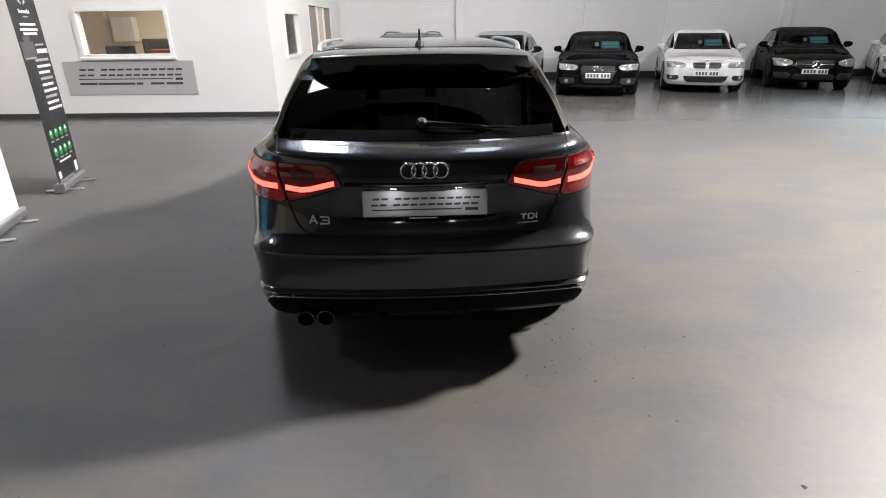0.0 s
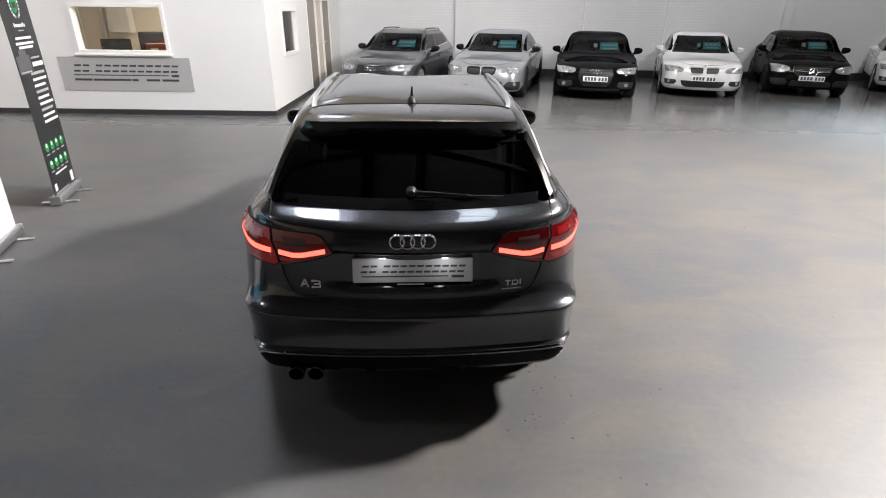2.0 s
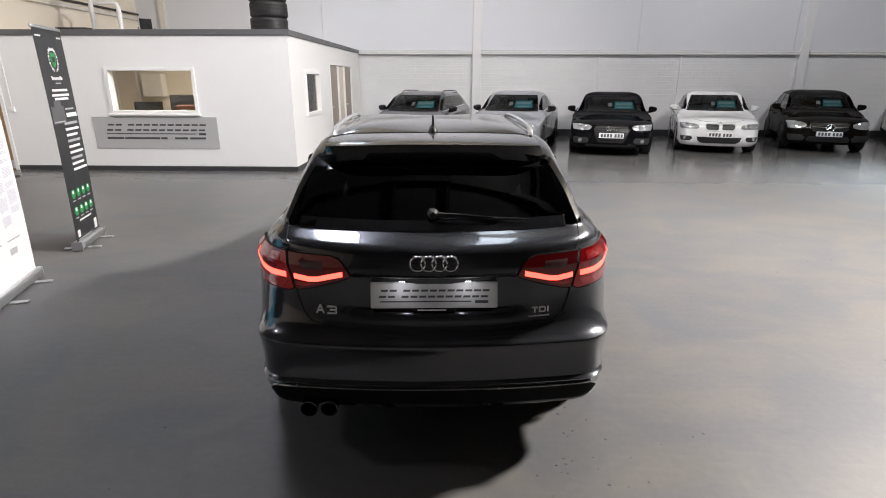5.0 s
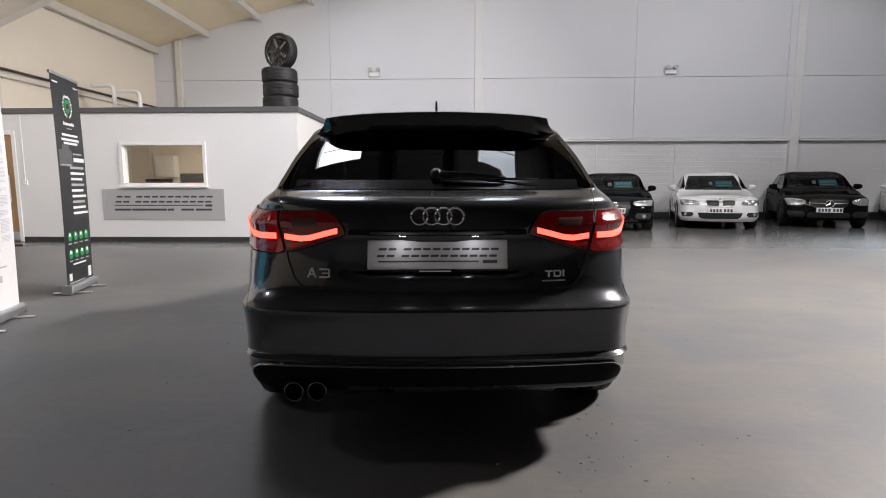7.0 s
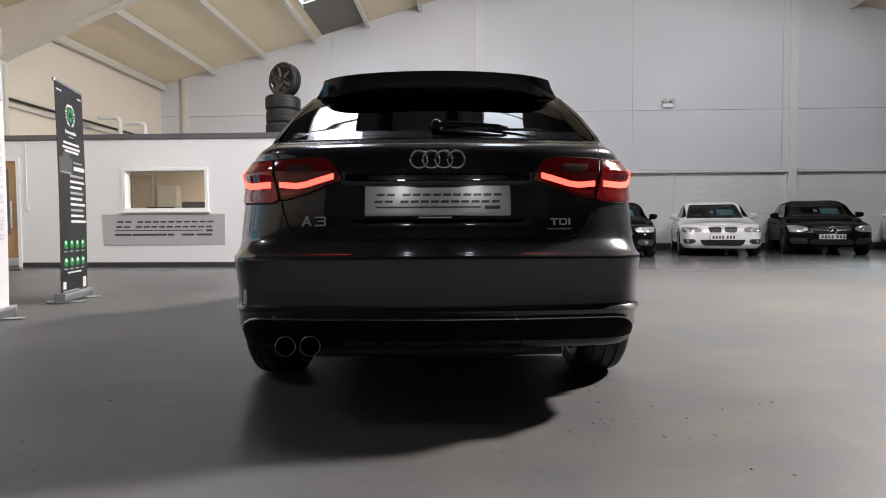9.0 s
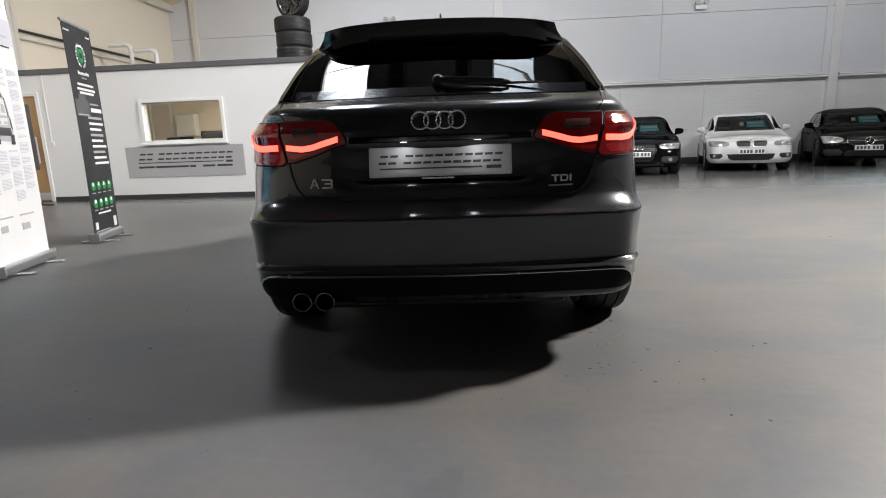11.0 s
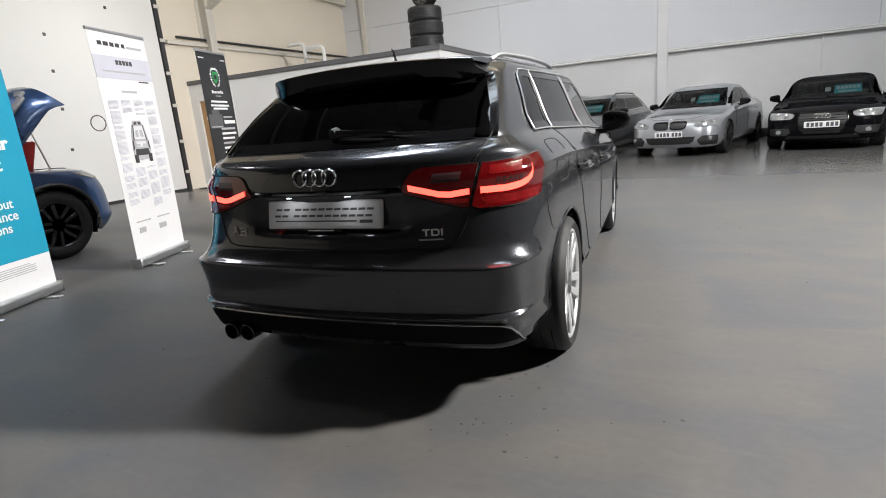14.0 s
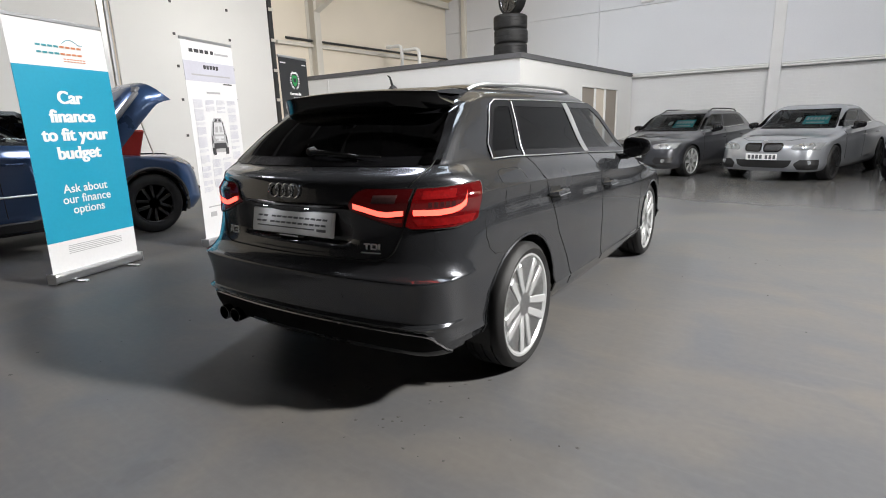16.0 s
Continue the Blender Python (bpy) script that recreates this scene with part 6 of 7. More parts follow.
# blue finance banner
t, sheet, ys = banner(pose(-3.365, 2.625, 0, 0, 0, 108.4), 0.84, 2.12, BAN_WHITE, "blue and white roll-up banner about car finance", SATIN)
print_box(sheet, ys, -0.42, 0.42, 0.35, 1.765, BAN_BLUE, "colour_field", "blue printed field")
for wds, z in (("Car", 1.475), ("finance", 1.325), ("to fit your", 1.175), ("budget", 1.025)):
    print_words(sheet, ys, wds, 0.0, z, 0.143, CARD, bold=0.0042)
for wds, z in (("Ask about", 0.745), ("our finance", 0.655), ("options", 0.565)):
    print_words(sheet, ys, wds, 0.0, z, 0.100, CARD, bold=0.0012)
for bk, b in enumerate(lettering([8], 0.070, 0.40, 0.0, 0.22, 0.001)):
    b.transform(Matrix.Translation((-0.01, ys(1.9) - 0.001, 1.865)))
    part("logo_shape", b, PRINT_TEAL if bk < 8 else PRINT_ORANGE, sheet)
for b in lettering([7], 0.026, 0.20, 0.0, 0.30, 0.001):
    b.transform(Matrix.Translation((0.11, ys(1.83) - 0.001, 1.812)))
    part("logo_shape", b, PRINT_ORANGE, sheet)
arc = [(0.02 + 0.18 * f, ys(1.97) - 0.002, 1.955 + 0.035 * math.sin(math.pi * min(f * 1.25, 1))) for f in [q / 10 for q in range(11)]]
part("logo_shape", tube(arc, 0.003, 4), PRINT_TEAL, sheet)
for j in range(5):
    print_box(sheet, ys, -0.25, 0.27 - 0.05 * (j == 4), 0.235 + 0.016 * j, 0.241 + 0.016 * j, PRINT_GREY, "small_print")

# white technical banner
t, sheet, ys = banner(pose(-3.525, 4.05, 0, 0, 0, 107.3), 0.74, 2.12, BAN_WHITE, "white roll-up banner with a car drawing and grey text", SATIN)
print_box(sheet, ys, -0.37, 0.37, 1.72, 1.915, BAN_LILAC, "colour_field", "pale lilac header band")
for x0, x1 in ((-0.27, -0.22), (-0.20, -0.14), (-0.12, -0.07), (-0.05, 0.0), (0.03, 0.07), (0.09, 0.30)):
    print_box(sheet, ys, x0, x1, 2.0, 2.035 if x1 < 0.08 else 2.02, INK if x1 < 0.08 else PRINT_GREY, "logo_bar")
for k in range(5):
    print_box(sheet, ys, -0.10 + 0.045 * k, -0.065 + 0.045 * k, 1.845, 1.885, INK, "title_bar", k=2)
print_box(sheet, ys, -0.28, 0.28, 1.775, 1.79, PRINT_GREY, "title_bar", k=2)
print_box(sheet, ys, 0.16, 0.30, 1.70, 1.712, INK, "title_bar", k=2)
print_box(sheet, ys, -0.10, 0.10, 1.60, 1.62, PRINT_GREY, "title_bar")
rng = random.Random(5)
for col in range(4):
    x0, z = -0.31 + 0.165 * col, 1.53
    lines = bmesh.new()
    while z > 0.60:
        block = rng.choice((3, 5, 8, 11))
        for j in range(block):
            if not (col in (1, 2) and 0.93 < z < 1.40):
                x1 = x0 + (0.125 if j < block - 1 else rng.uniform(0.04, 0.11))
                box(x0, x1, ys(z) - 0.001, ys(z) + 0.001, z, z + 0.005, 0, lines)
            z -= 0.0105
        z -= rng.choice((0.015, 0.03))
    tagged(part("small_print", lines, BAN_LILAC, sheet), "", "", "", "stuff")
# the drawn car: plain shapes
def print_shape(poly, mat, name, label="", k=1):
    z = sum(q[1] for q in poly) / len(poly)
    part(name, prism(poly, ys(z) - 0.001 * k - 0.002, ys(z) - 0.001 * k + 0.001), mat, sheet, label)


print_shape([(-0.11, 0.99), (0.11, 0.99), (0.125, 1.08), (0.115, 1.17), (0.085, 1.30), (0.05, 1.35), (-0.05, 1.35), (-0.085, 1.30), (-0.115, 1.17), (-0.125, 1.08)], PRINT_GREY, "drawn_car", "grey drawing of a car")
print_shape([(-0.085, 1.18), (0.085, 1.18), (0.065, 1.30), (-0.065, 1.30)], PALE_TEXT, "drawn_car", "", 2)
print_shape([(-0.10, 1.03), (0.10, 1.03), (0.09, 1.09), (-0.09, 1.09)], INK, "drawn_car", "", 2)
print_shape([(-0.06, 1.11), (0.06, 1.11), (0.07, 1.16), (-0.07, 1.16)], PALE_TEXT, "drawn_car", "", 2)
for s in (-1, 1):
    print_shape([(s * 0.075, 0.965), (s * 0.12, 0.965), (s * 0.125, 1.04), (s * 0.075, 1.04)], INK, "drawn_car", "", 3)
    print_shape([(s * 0.082, 1.17), (s * 0.095, 1.17), (s * 0.07, 1.31), (s * 0.06, 1.31)], INK, "drawn_car", "", 3)
    print_shape([(s * 0.100, 1.10), (s * 0.118, 1.08), (s * 0.112, 1.16), (s * 0.100, 1.17)], INK, "drawn_car", "", 3)
    print_shape([(s * 0.020, 1.115), (s * 0.055, 1.115), (s * 0.060, 1.135), (s * 0.022, 1.135)], PRINT_GREY, "drawn_car", "", 3)
    print_shape([(s * 0.012, 1.20), (s * 0.055, 1.20), (s * 0.048, 1.26), (s * 0.012, 1.265)], PRINT_GREY, "drawn_car", "", 3)
    print_shape([(s * 0.010, 1.315), (s * 0.052, 1.312), (s * 0.040, 1.338), (s * 0.010, 1.34)], INK, "drawn_car", "", 3)
print_box(sheet, ys, -0.26, -0.17, 0.32, 0.37, PRINT_GREY, "drawn_part")
print_box(sheet, ys, 0.03, 0.14, 0.31, 0.36, PRINT_GREY, "drawn_part")
for x0 in (-0.28, 0.02):
    print_box(sheet, ys, x0, x0 + 0.2, 0.42, 0.432, PRINT_GREY, "small_print")

# black banner with the green emblem
t, sheet, ys = banner(pose(-3.86, 5.43, 0, 0, 0, 105.5), 0.60, 2.10, BAN_BLACK, "black roll-up banner with a green emblem and white text", SATIN)
em = prism([(-0.052, 1.885), (0.052, 1.885), (0.058, 1.82), (0.035, 1.775), (0, 1.75), (-0.035, 1.775), (-0.058, 1.82)], ys(1.83) - 0.002, ys(1.83) + 0.001)
part("emblem", em, GREEN, sheet, "green printed shield")
part("emblem", box(-0.03, 0.03, ys(1.83) - 0.004, ys(1.83) - 0.002, 1.80, 1.85), BAN_BLACK, sheet, "dark printed mark")
for sg in (-1, 1):
    for j in range(9):
        a = radians(-70 + 17 * j)
        cx, cz = sg * 0.088 * math.cos(a), 1.825 + 0.105 * math.sin(a)
        lf = prism([(cx + 0.017 * math.cos(q) * (0.55 if sg * math.sin(q) > 0 else 1), cz + 0.013 * math.sin(q)) for q in [math.pi * i / 4 for i in range(8)]], ys(cz) - 0.002, ys(cz) + 0.001)
        part("emblem_leaf", lf, CARD if j % 2 else PRINT_GREY, sheet)
part("emblem", box(-0.04, 0.04, ys(1.91) - 0.002, ys(1.91) + 0.001, 1.905, 1.925), CARD, sheet, "white printed mark")
print_box(sheet, ys, -0.27, -0.16, 2.02, 2.035, CARD, "printed_bar")
print_box(sheet, ys, 0.18, 0.27, 2.02, 2.035, CARD, "printed_bar")
for k in range(8):
    print_box(sheet, ys, -0.12 + 0.03 * k, -0.098 + 0.03 * k, 1.64, 1.675 if k in (0, 6) else 1.665, CARD, "title_bar")
print_box(sheet, ys, -0.055, 0.055, 1.605, 1.615, PRINT_GREY, "title_bar")
for z, w in ((1.535, 0.17), (1.49, 0.19), (1.455, 0.15)):
    print_box(sheet, ys, -w, w, z, z + 0.022, CARD, "printed_bar")
print_box(sheet, ys, -0.28, 0.0, 1.24, 1.40, TRIM_GREY, "printed_photo", "dark printed car shape")
print_box(sheet, ys, -0.20, -0.05, 1.38, 1.45, TRIM_GREY, "printed_photo")
print_box(sheet, ys, -0.26, -0.03, 1.25, 1.262, PRINT_GREY, "printed_photo", k=2)
print_box(sheet, ys, 0.03, 0.27, 1.29, 1.33, CARD, "printed_bar")
print_box(sheet, ys, 0.03, 0.22, 1.36, 1.375, PRINT_GREY, "printed_bar")
for j in range(9):
    z = 1.22 - 0.056 * j
    print_box(sheet, ys, -0.06, 0.19 + 0.08 * rng.random(), z, z + 0.024, CARD if j % 3 else PRINT_GREY, "printed_bar")
for r2 in range(2):
    for c in range(4):
        x, z = -0.19 + 0.125 * c, 0.56 - 0.17 * r2
        ic = prism([(x + 0.045 * math.cos(a), z + 0.045 * math.sin(a)) for a in [2 * math.pi * q / 14 for q in range(14)]], ys(z) - 0.002, ys(z) + 0.001)
        part("round_icon", ic, GREEN, sheet, "green round icon")
        print_box(sheet, ys, x - 0.020 + 0.006 * (c % 2), x + 0.016 + 0.008 * r2, z - 0.030, z + 0.032, CARD, "icon_mark", k=3)
        print_box(sheet, ys, x - 0.035, x + 0.035, z - 0.075, z - 0.064, PRINT_GREY, "icon_mark")
print_box(sheet, ys, -0.15, 0.15, 0.275, 0.292, CARD, "printed_bar")
print_box(sheet, ys, -0.25, -0.19, 0.13, 0.20, CARD, "printed_block")
print_box(sheet, ys, 0.19, 0.26, 0.115, 0.22, CARD, "printed_block")
print_box(sheet, ys, -0.25, 0.1, 0.102, 0.112, PRINT_GREY, "printed_bar")

# ---- blue off-roader with its bonnet up ----
SUVK = (1.13, 1.07, 1.02)
suv = thing("off_road_car", pose(-5.80, 0.42, 0), "dark blue off-roader with raised bonnet and black wheels", "car")
tab = scaled(HERO, *SUVK)
tab["front"] = [(z * 1.13, v) for z, v in [(0.20, 4.25), (0.35, 4.36), (0.55, 4.38), (0.70, 4.35), (0.80, 4.22), (0.86, 3.95), (0.91, 3.55), (0.955, 3.22), (1.00, 3.05), (1.15, 2.75), (1.28, 2.45), (1.36, 2.2), (1.40, 2.0), (1.424, 1.78)]]
ssh = Shell(tab, 1.94, 2.75, [z * 1.13 for z in LEVELS[::2]], None, 1.345 * 1.13, 1.424 * 1.13)
suv_spec = dict(HERO_SPEC, clear=True, side_glass=[[(1.19, 0.80, 1.95), (1.45, 1.0, 1.87)], [(1.19, 2.02, 2.85), (1.30, 1.98, 2.65), (1.46, 1.93, 2.32)]], rear_glass=None, screen=[(1.17, -0.62, 0.62), (1.47, -0.52, 0.52)],
                rear_axle=0.83, front_axle=3.506, wheel_r=0.365, wheel_w=0.235, track=0.82, wheel="suv", rim=BLACK_ALLOY, belt=1.15, cabin=(1.0, 2.8), seats=(1.4, 2.15), mirror=(2.55, 1.17), mirror_mat=GLOSS_BLACK, arch=0.05,
                extra_holes=[lambda zone, x, y, z: zone in ("nose", "nose_corner") and x < 0.66 and 0.95 < z < 1.125 and 3.2 < y < 4.15])
dress_car(suv, ssh, PAINT["blue"], suv_spec)
for s in (1, -1):
    for ya in (0.83, 3.506):
        arc = [(s * (ssh.side(ya, 0.7) + 0.004), ya + 0.425 * math.cos(a), 0.37 + 0.425 * math.sin(a)) for a in [math.pi * (-0.10 + 1.2 * k / 24) for k in range(25)]]
        part("arch_trim", tube(arc, 0.022, 6), PLASTIC, suv, "black plastic arch trim", True)
    part("sill_trim", box(s * 0.93 - 0.03, s * 0.93 + 0.03, 1.28, 3.05, 0.24, 0.36, 0.02), PLASTIC, suv, "black plastic sill")
    fl = ssh.flank(s)
    part("headlamp", patch(lambda u, z, s=s: ssh.nose(s * u, z), [(0.80, 0.55, 0.95), (0.84, 0.50, 1.02), (0.90, 0.55, 1.06)], 12, 6, 0.008, 0.012), HEADLAMP, suv, "clear headlamp", True)
    part("shut_line", line_on(fl, [(2.0, 1.17), (2.02, 0.36)], 0.004, 4, 0.06), GAP, suv)
    part("shut_line", line_on(fl, [(2.95, 1.08), (2.95, 0.40)], 0.004, 4, 0.06), GAP, suv)
    part("waist_trim", line_on(fl, [(1.0, 0.62), (2.92, 0.62)], 0.012, 6, 0.1), SATIN, suv, "bright side moulding")
    for y in (1.30, 2.15):
        p = fl(y, 0.98)
        part("door_handle", tube([p + Vector((0, -0.1, 0)), p + Vector((s * 0.04, -0.07, 0)), p + Vector((s * 0.04, 0.07, 0)), p + Vector((0, 0.1, 0))], 0.014, 6), PAINT["blue"], suv)
part("engine_bay", box(-0.62, 0.62, 3.10, 4.10, 0.55, 0.90, 0.03), PLASTIC, suv, "dark engine bay")
part("grille", patch(ssh.nose, [(0.66, -0.45, 0.45), (0.80, -0.48, 0.48)], 14, 5, 0.006, 0.012), PLASTIC, suv, "black grille", True)
bn = bmesh.new()
rows = []
for j in range(13):
    f = j / 12
    w = 0.70 - 0.10 * f * f
    row = []
    for i in range(15):
        a = -1 + 2 * i / 14
        row.append(bn.verts.new((a * w, f * 1.12 - 0.06 * a * a * f, 0.045 * (1 - a * a) - 0.22 * abs(a) ** 6 - 0.06 * f * f - 0.10 * max(0.0, (f - 0.80) / 0.2) ** 1.6)))
    rows.append(row)
for r0, r1 in zip(rows, rows[1:]):
    for q in range(14):
        bn.faces.new((r0[q], r0[q + 1], r1[q + 1], r1[q]))
geo2 = bmesh.ops.extrude_face_region(bn, geom=bn.faces[:])
for v in geo2["geom"]:
    if isinstance(v, bmesh.types.BMVert):
        v.co.z -= 0.03
bn.transform(pose(0, 3.05, 1.12, 48, 0, 0))
bonnet = part("bonnet", bn, PAINT["blue"], suv, "raised blue bonnet", True)
BONNET_GREY = material("grey_bonnet_lining", (0.20, 0.205, 0.21), 0.6, 0, 60, 0.1, 4.0)
fr = bmesh.new()
for x0, x1, y0, y1 in ((-0.60, 0.60, 0.06, 0.16), (-0.52, 0.52, 0.86, 0.95), (-0.60, -0.50, 0.16, 0.86), (0.50, 0.60, 0.16, 0.86), (-0.05, 0.05, 0.16, 0.86), (-0.50, 0.50, 0.48, 0.56)):
    box(x0, x1, y0, y1, -0.075, -0.035, 0.012, fr)
fr.transform(pose(0, 3.05, 1.12, 48, 0, 0))
part("inner_frame", fr, BONNET_GREY, bonnet, "grey pressed inner frame")
part("bonnet_prop", tube([(0.58, 3.75, 0.95), (0.55, 3.62, 1.55)], 0.008, 6), STEEL, suv)
RED = material("red_plastic", (0.45, 0.02, 0.015), 0.4, 0, 60, 0.1, 5.0)
crate = box(-0.22, 0.30, -0.15, 0.15, 0, 0.36, 0.02)
for v in crate.verts:
    if v.co.z > 0.2:
        v.co.y += 0.10
part("engine_cover", crate, RED, suv, "red plastic cover in the engine bay").location = (0.30, 3.42, 0.90)

# ---- on the office roof ----
def loose_wheel(name, m, label, with_rim, width=0.20):
    t = thing(name, m, label, "tyre", "tyres on the office roof")
    for n, me, mat in wheel_meshes(0.325, width, "star"):
        if n == "tyre":
            new("tyre", me).parent = t
        if n == "rim" and with_rim:
            me2 = me.copy()
            me2.materials[0] = DARK_CHROME
            o = new("rim", me2)
            o.parent = t
            tagged(o, "black spoked rim with bright edges")
        if with_rim and n == "hub":
            new("hub", me).parent = t
        if with_rim and n.startswith("spoke"):
            dark_me = me.copy()
            dark_me.materials[0] = DARK_CHROME
            for k in range(5):
                o = new("spoke", dark_me)
                o.parent = t
                o.matrix_local = Matrix.Rotation(2 * math.pi * k / 5 + 0.3, 4, "X")
    return t


for k in range(3):
    loose_wheel("tyre", pose(-3.40 + 0.012 * (k % 2), 10.42, OZ + 0.035 + 0.129 + 0.258 * k, 0, 90, 17 * k), "black rubber tyre lying in a stack", False, 0.258)
loose_wheel("spare_wheel", pose(-3.36, 10.42, OZ + 0.035 + 0.774 + 0.322, 0, 0, -112), "black spoked wheel standing on the tyre stack", True)

chair = thing("office_chair", pose(-7.75, 14.2, OZ + 0.035, 0, 0, 30) @ Matrix.Scale(0.62, 4), "low black swivel office chair on the roof deck", "chair")
for k in range(5):
    a = 2 * math.pi * k / 5
    leg = part("leg", tube([(0, 0, 0.10), (0.30 * math.cos(a), 0.30 * math.sin(a), 0.06)], [0.025, 0.016], 8), PLASTIC, chair)
    cb2 = lathe([(-0.02, 0.025), (0.02, 0.025)], 12)
    cb2.transform(Matrix.Translation((0.30 * math.cos(a), 0.30 * math.sin(a), 0.027)))
    part("castor", cb2, PLASTIC, leg)
part("stem", tube([(0, 0, 0.08), (0, 0, 0.42)], 0.025, 10), PLASTIC, chair)
part("seat", box(-0.24, 0.24, -0.24, 0.24, 0.42, 0.50, 0.035, None, 2), CABIN, chair)
bk = box(-0.22, 0.22, -0.03, 0.03, 0.0, 0.50, 0.03, None, 2)
bk.transform(pose(0, 0.25, 0.56, -10))
part("backrest", bk, CABIN, chair)
for s in (-1, 1):
    part("armrest", tube([(s * 0.25, 0.1, 0.46), (s * 0.29, 0.1, 0.66), (s * 0.29, -0.14, 0.67)], 0.018, 8), PLASTIC, chair)
bx = thing("storage_box", pose(-8.72, 13.0, OZ + 0.035, 0, 0, 4), "low dark storage box on the office roof", "box")
part("carton", box(-0.33, 0.33, -0.2, 0.2, 0, 0.28, 0.01), TRIM_GREY, bx)
part("lid", box(-0.34, 0.34, -0.21, 0.21, 0.28, 0.315, 0.006), TRIM_DARK, bx)
for xx, hh in ((-8.28, 0.99), (-7.66, 0.85)):
    pp = thing("vent_pipe", pose(xx, 13.0, OZ + 0.035), "white bent vent pipe rising from the roof deck", "pipe")
    part("pipe", tube([(0, 0, 0), (0, 0, hh - 0.12), (-0.03, 0, hh - 0.04), (-0.11, 0, hh), (-0.54, 0, hh)], 0.05, 10), FRAME, pp, "", True)
    part("collar", lathe([(0, 0.085), (0.03, 0.085), (0.035, 0.056)], 14, "z"), STEEL, pp)
structure("column_corner", box(XL + 0.75, XL + 0.90, YB - 0.16, YB - 0.02, OZ, roof_z(XL + 0.85) - 0.05, 0.006), STEEL, "cream steel post in the hall corner", "column")

# ---- emergency lights on the end wall ----
for x in (-2.64, 6.30):
    e = thing("emergency_light", pose(x, YB - 0.02, 4.40), "white twin-spot emergency light on the wall", "light", "emergency lights")
    part("housing", box(-0.16, 0.16, -0.09, 0.0, -0.06, 0.06, 0.012), FRAME, e)
    for s in (-1, 1):
        lb = lathe([(-0.12, 0.0), (-0.12, 0.062), (-0.10, 0.068), (0.02, 0.045), (0.02, 0.0)], 18, "y")
        lb.transform(Matrix.Translation((s * 0.12, -0.02, 0.13)))
        part("spot_head", lb, SIGN, e, "round grey lamp head", True)
    part("bracket", box(-0.02, 0.02, -0.05, -0.02, 0.06, 0.13, 0.004), STEEL, e)

# ---- inside the office ----
dk = thing("desk", pose(-6.3, 11.6, 0), "pale wooden office desk", "desk")
part("desktop", box(-0.9, 0.9, -0.4, 0.4, 0.70, 0.73, 0.006), DOORCREAM, dk)
for x in (-0.87, 0.85):
    part("side_panel", box(x, x + 0.025, -0.38, 0.38, 0, 0.70), DOORCREAM, dk)
mo = thing("monitor", pose(-6.55, 11.65, 0.73, 0, 0, 25), "black computer monitor on the desk", "monitor")
part("screen", box(-0.27, 0.27, -0.02, 0.02, 0.12, 0.46, 0.008), GLOSS_BLACK, mo)
part("stand", tube([(0, 0.03, 0.0), (0, 0.03, 0.2)], 0.02, 8), PLASTIC, mo)
part("foot", box(-0.12, 0.12, -0.08, 0.1, 0, 0.012, 0.004), PLASTIC, mo)
cb3 = thing("wall_cabinet", pose(-7.15, 13.19, 1.25), "white wall cabinet in the office", "cabinet")
part("body", box(-0.24, 0.24, -0.2, 0.0, 0, 0.52, 0.006), FRAME, cb3)
part("door", box(-0.235, 0.235, -0.222, -0.202, 0.005, 0.515, 0.004), CARD, cb3)
part("handle", box(0.17, 0.19, -0.24, -0.222, 0.2, 0.32, 0.003), SATIN, cb3)
rb2 = thing("document_box", pose(-5.62, 11.5, 0.73, 0, 0, 10), "red brown document box on the desk", "box")
part("body", box(-0.2, 0.2, -0.15, 0.15, 0, 0.40, 0.008), material("red_brown_card", (0.28, 0.10, 0.06), 0.6, 0, 60, 0.1, 5.0), rb2)
part("label", box(-0.12, 0.02, -0.153, -0.151, 0.25, 0.32), CARD, rb2)
oc = thing("office_chair", pose(-6.1, 12.3, 0, 0, 0, 200), "black high-backed office chair at the desk", "chair")
part("seat", box(-0.25, 0.25, -0.25, 0.25, 0.42, 0.52, 0.04, None, 2), CABIN, oc)
part("backrest", box(-0.25, 0.25, 0.22, 0.30, 0.55, 1.32, 0.035, None, 2), CABIN, oc)
part("stem", tube([(0, 0, 0.03), (0, 0, 0.43)], 0.03, 10), PLASTIC, oc)
part("base", lathe([(0, 0.28), (0.03, 0.27), (0.05, 0.05)], 10, "z"), PLASTIC, oc)
pnl = thing("doorway_panel", pose(-7.85, 13.19, 0), "pale wooden door in the office wall", "door")
part("leaf", box(-0.24, 0.24, -0.03, 0.0, 0, 2.03, 0.004), DOORCREAM, pnl)
part("frame", frame_round(-0.29, 0.29, 0, 2.09, 0.06, -0.045, -0.031, False), FRAME, pnl)

# switch beside the office door, and the cable on the floor
sw = thing("light_switch", pose(-8.17, OY, 1.11), "white switch box on the office wall", "switch")
part("plate", box(-0.045, 0.045, -0.03, 0.0, -0.045, 0.045, 0.006), FRAME, sw)
part("rocker", box(-0.015, 0.015, -0.036, -0.03, -0.025, 0.025, 0.002), CARD, sw)
structure("conduit", tube([(-8.17, OY - 0.012, 1.15), (-8.17, OY - 0.012, OZ - 0.03)], 0.010, 8), FRAME, "white surface conduit down to the switch", "conduit")
cab = [(-9.3 + 0.12 * k, 9.62 - 0.018 * k + 0.10 * math.sin(k * 0.9), 0.012) for k in range(14)]
part("cable", tube(cab, 0.012, 6), PLASTIC, thing("floor_cable", pose(0, 0, 0), "black cable lying on the floor by the office door", "cable"), "", True)

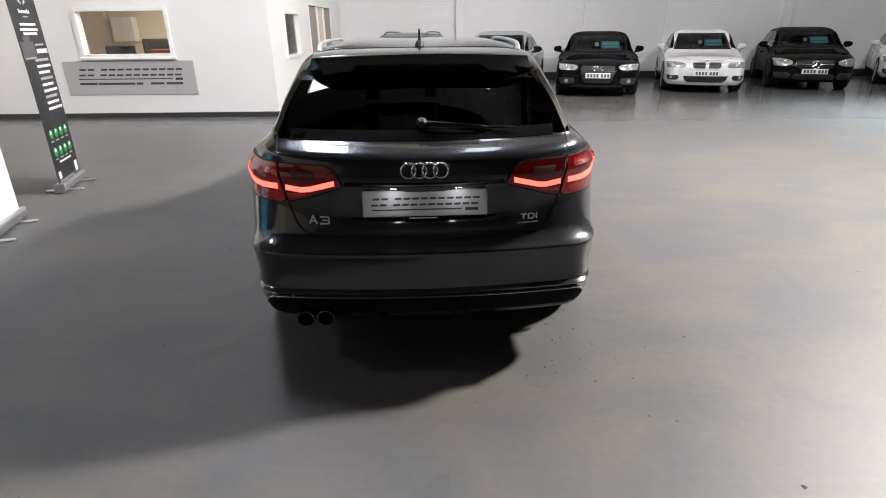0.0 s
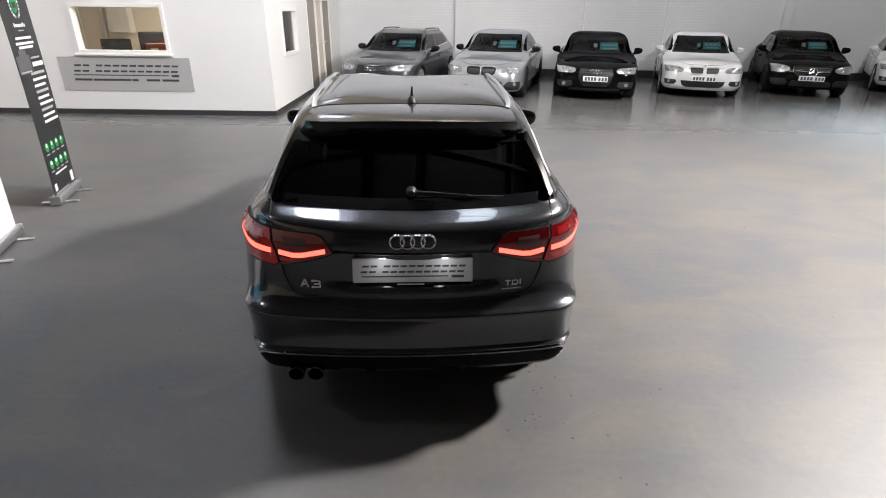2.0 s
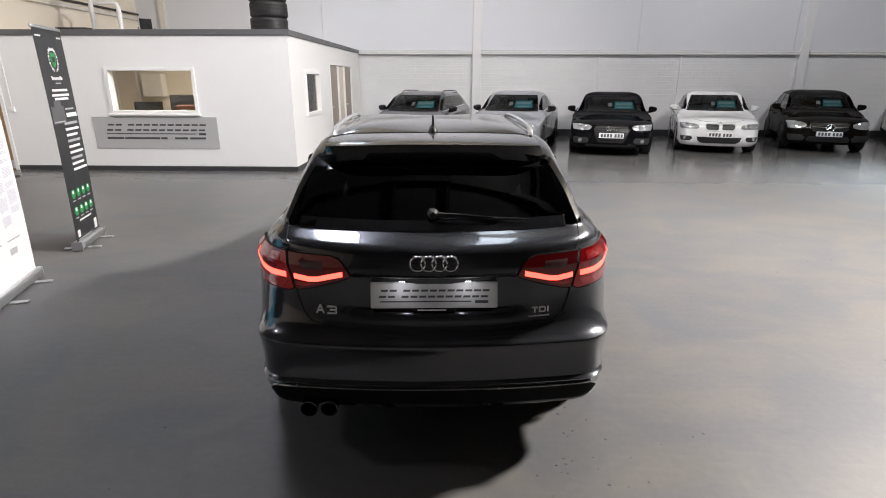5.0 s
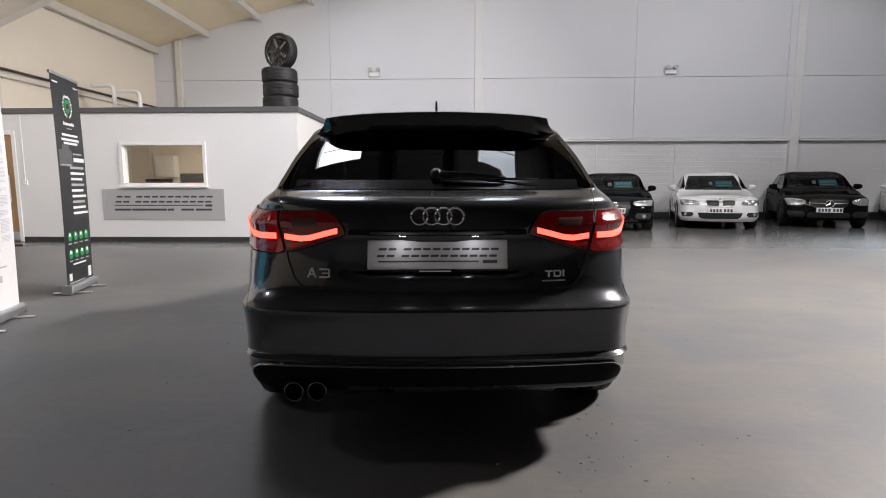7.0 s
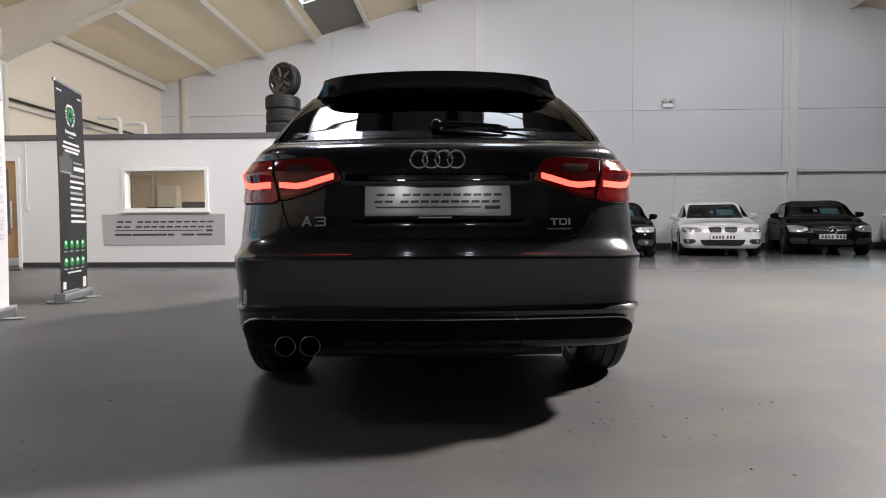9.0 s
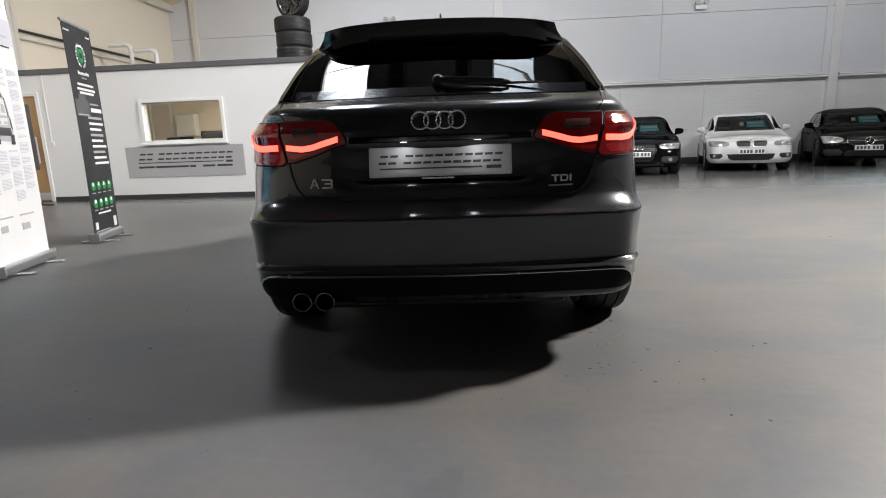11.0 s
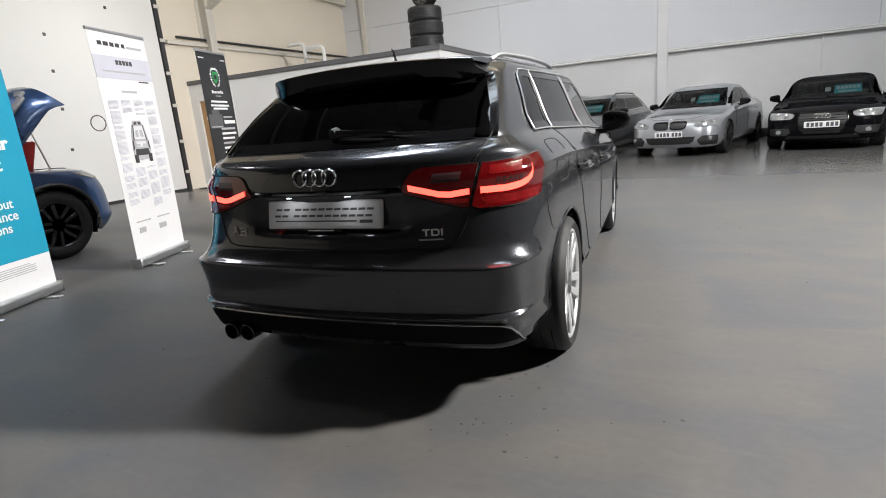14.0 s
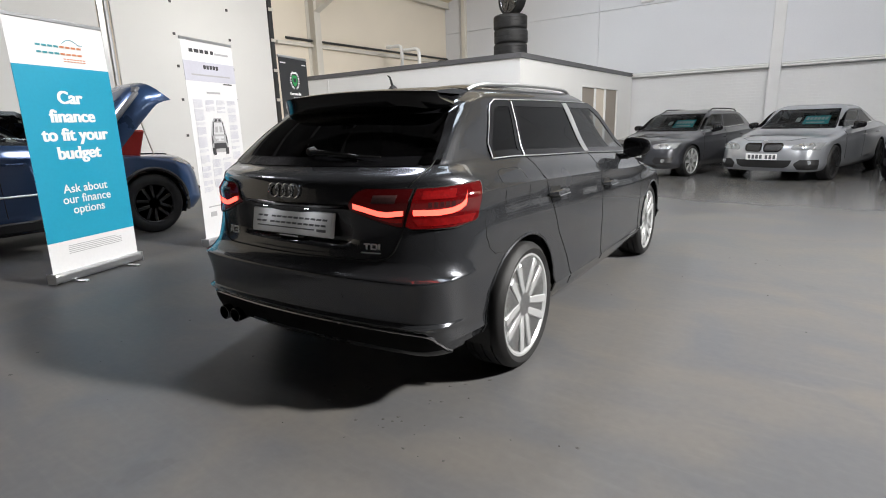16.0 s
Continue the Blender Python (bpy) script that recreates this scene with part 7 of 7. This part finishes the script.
# chips and crumbs on the floor
rng = random.Random(11)
ch = bmesh.new()
for k in range(90):
    if k < 30:
        x, y = rng.gauss(0.55, 0.25), rng.gauss(2.25, 0.22)
    else:
        x, y = rng.uniform(-2.0, 5.0), rng.uniform(0.8, 6.0)
    r = rng.uniform(0.004, 0.014)
    a0 = rng.random() * 6
    lo = [ch.verts.new((x + r * rng.uniform(0.5, 1.2) * math.cos(a0 + q), y + r * rng.uniform(0.5, 1.2) * math.sin(a0 + q), 0.0005)) for q in (0, 1.3, 2.4, 3.6, 5.0)]
    top = ch.verts.new((x, y, rng.uniform(0.002, 0.005)))
    for q in range(5):
        ch.faces.new((lo[q], lo[(q + 1) % 5], top))
tagged(part("floor_crumbs", ch, material("grey_chips", (0.085, 0.083, 0.08), 0.8, 0, 60, 0.3, 9.0), None), "small paint chips and crumbs on the floor", "debris", "", "stuff")

# ---- painted brickwork below the rail: past counting, one part ----
def brickwork(x0, x1, z0, z1, y):
    L, H, J, D = 0.215, 0.065, 0.009, 0.0035
    verts, faces = [], []
    row, z = 0, z0
    while z + H <= z1:
        x = x0 - (0.1125 if row % 2 else 0)
        while x < x1:
            a, b = max(x, x0), min(x + L, x1)
            if b - a > 0.02:
                k = len(verts)
                dy = 0.0007 * math.sin(row * 12.9 + x * 47.3)
                c = 0.003
                verts += [(a, y + D, z), (b, y + D, z), (b, y + D, z + H), (a, y + D, z + H), (a + c, y + dy, z + c), (b - c, y + dy, z + c), (b - c, y + dy, z + H - c), (a + c, y + dy, z + H - c)]
                faces += [(k + 4, k + 5, k + 6, k + 7), (k, k + 1, k + 5, k + 4), (k + 1, k + 2, k + 6, k + 5), (k + 2, k + 3, k + 7, k + 6), (k + 3, k, k + 4, k + 7)]
            x += L + J
        z += H + J
        row += 1
    me = bpy.data.meshes.new("brickwork")
    me.from_pydata(verts, [], faces)
    me.materials.append(BRICK)
    ob = new("brickwork", me)
    return ob


bw = brickwork(-2.84, 16.0, 0.205, RAIL_Z - 0.01, YB + 0.0565)
bw.parent = wall_back
tagged(bw, "white painted brick courses", "", "", "stuff")
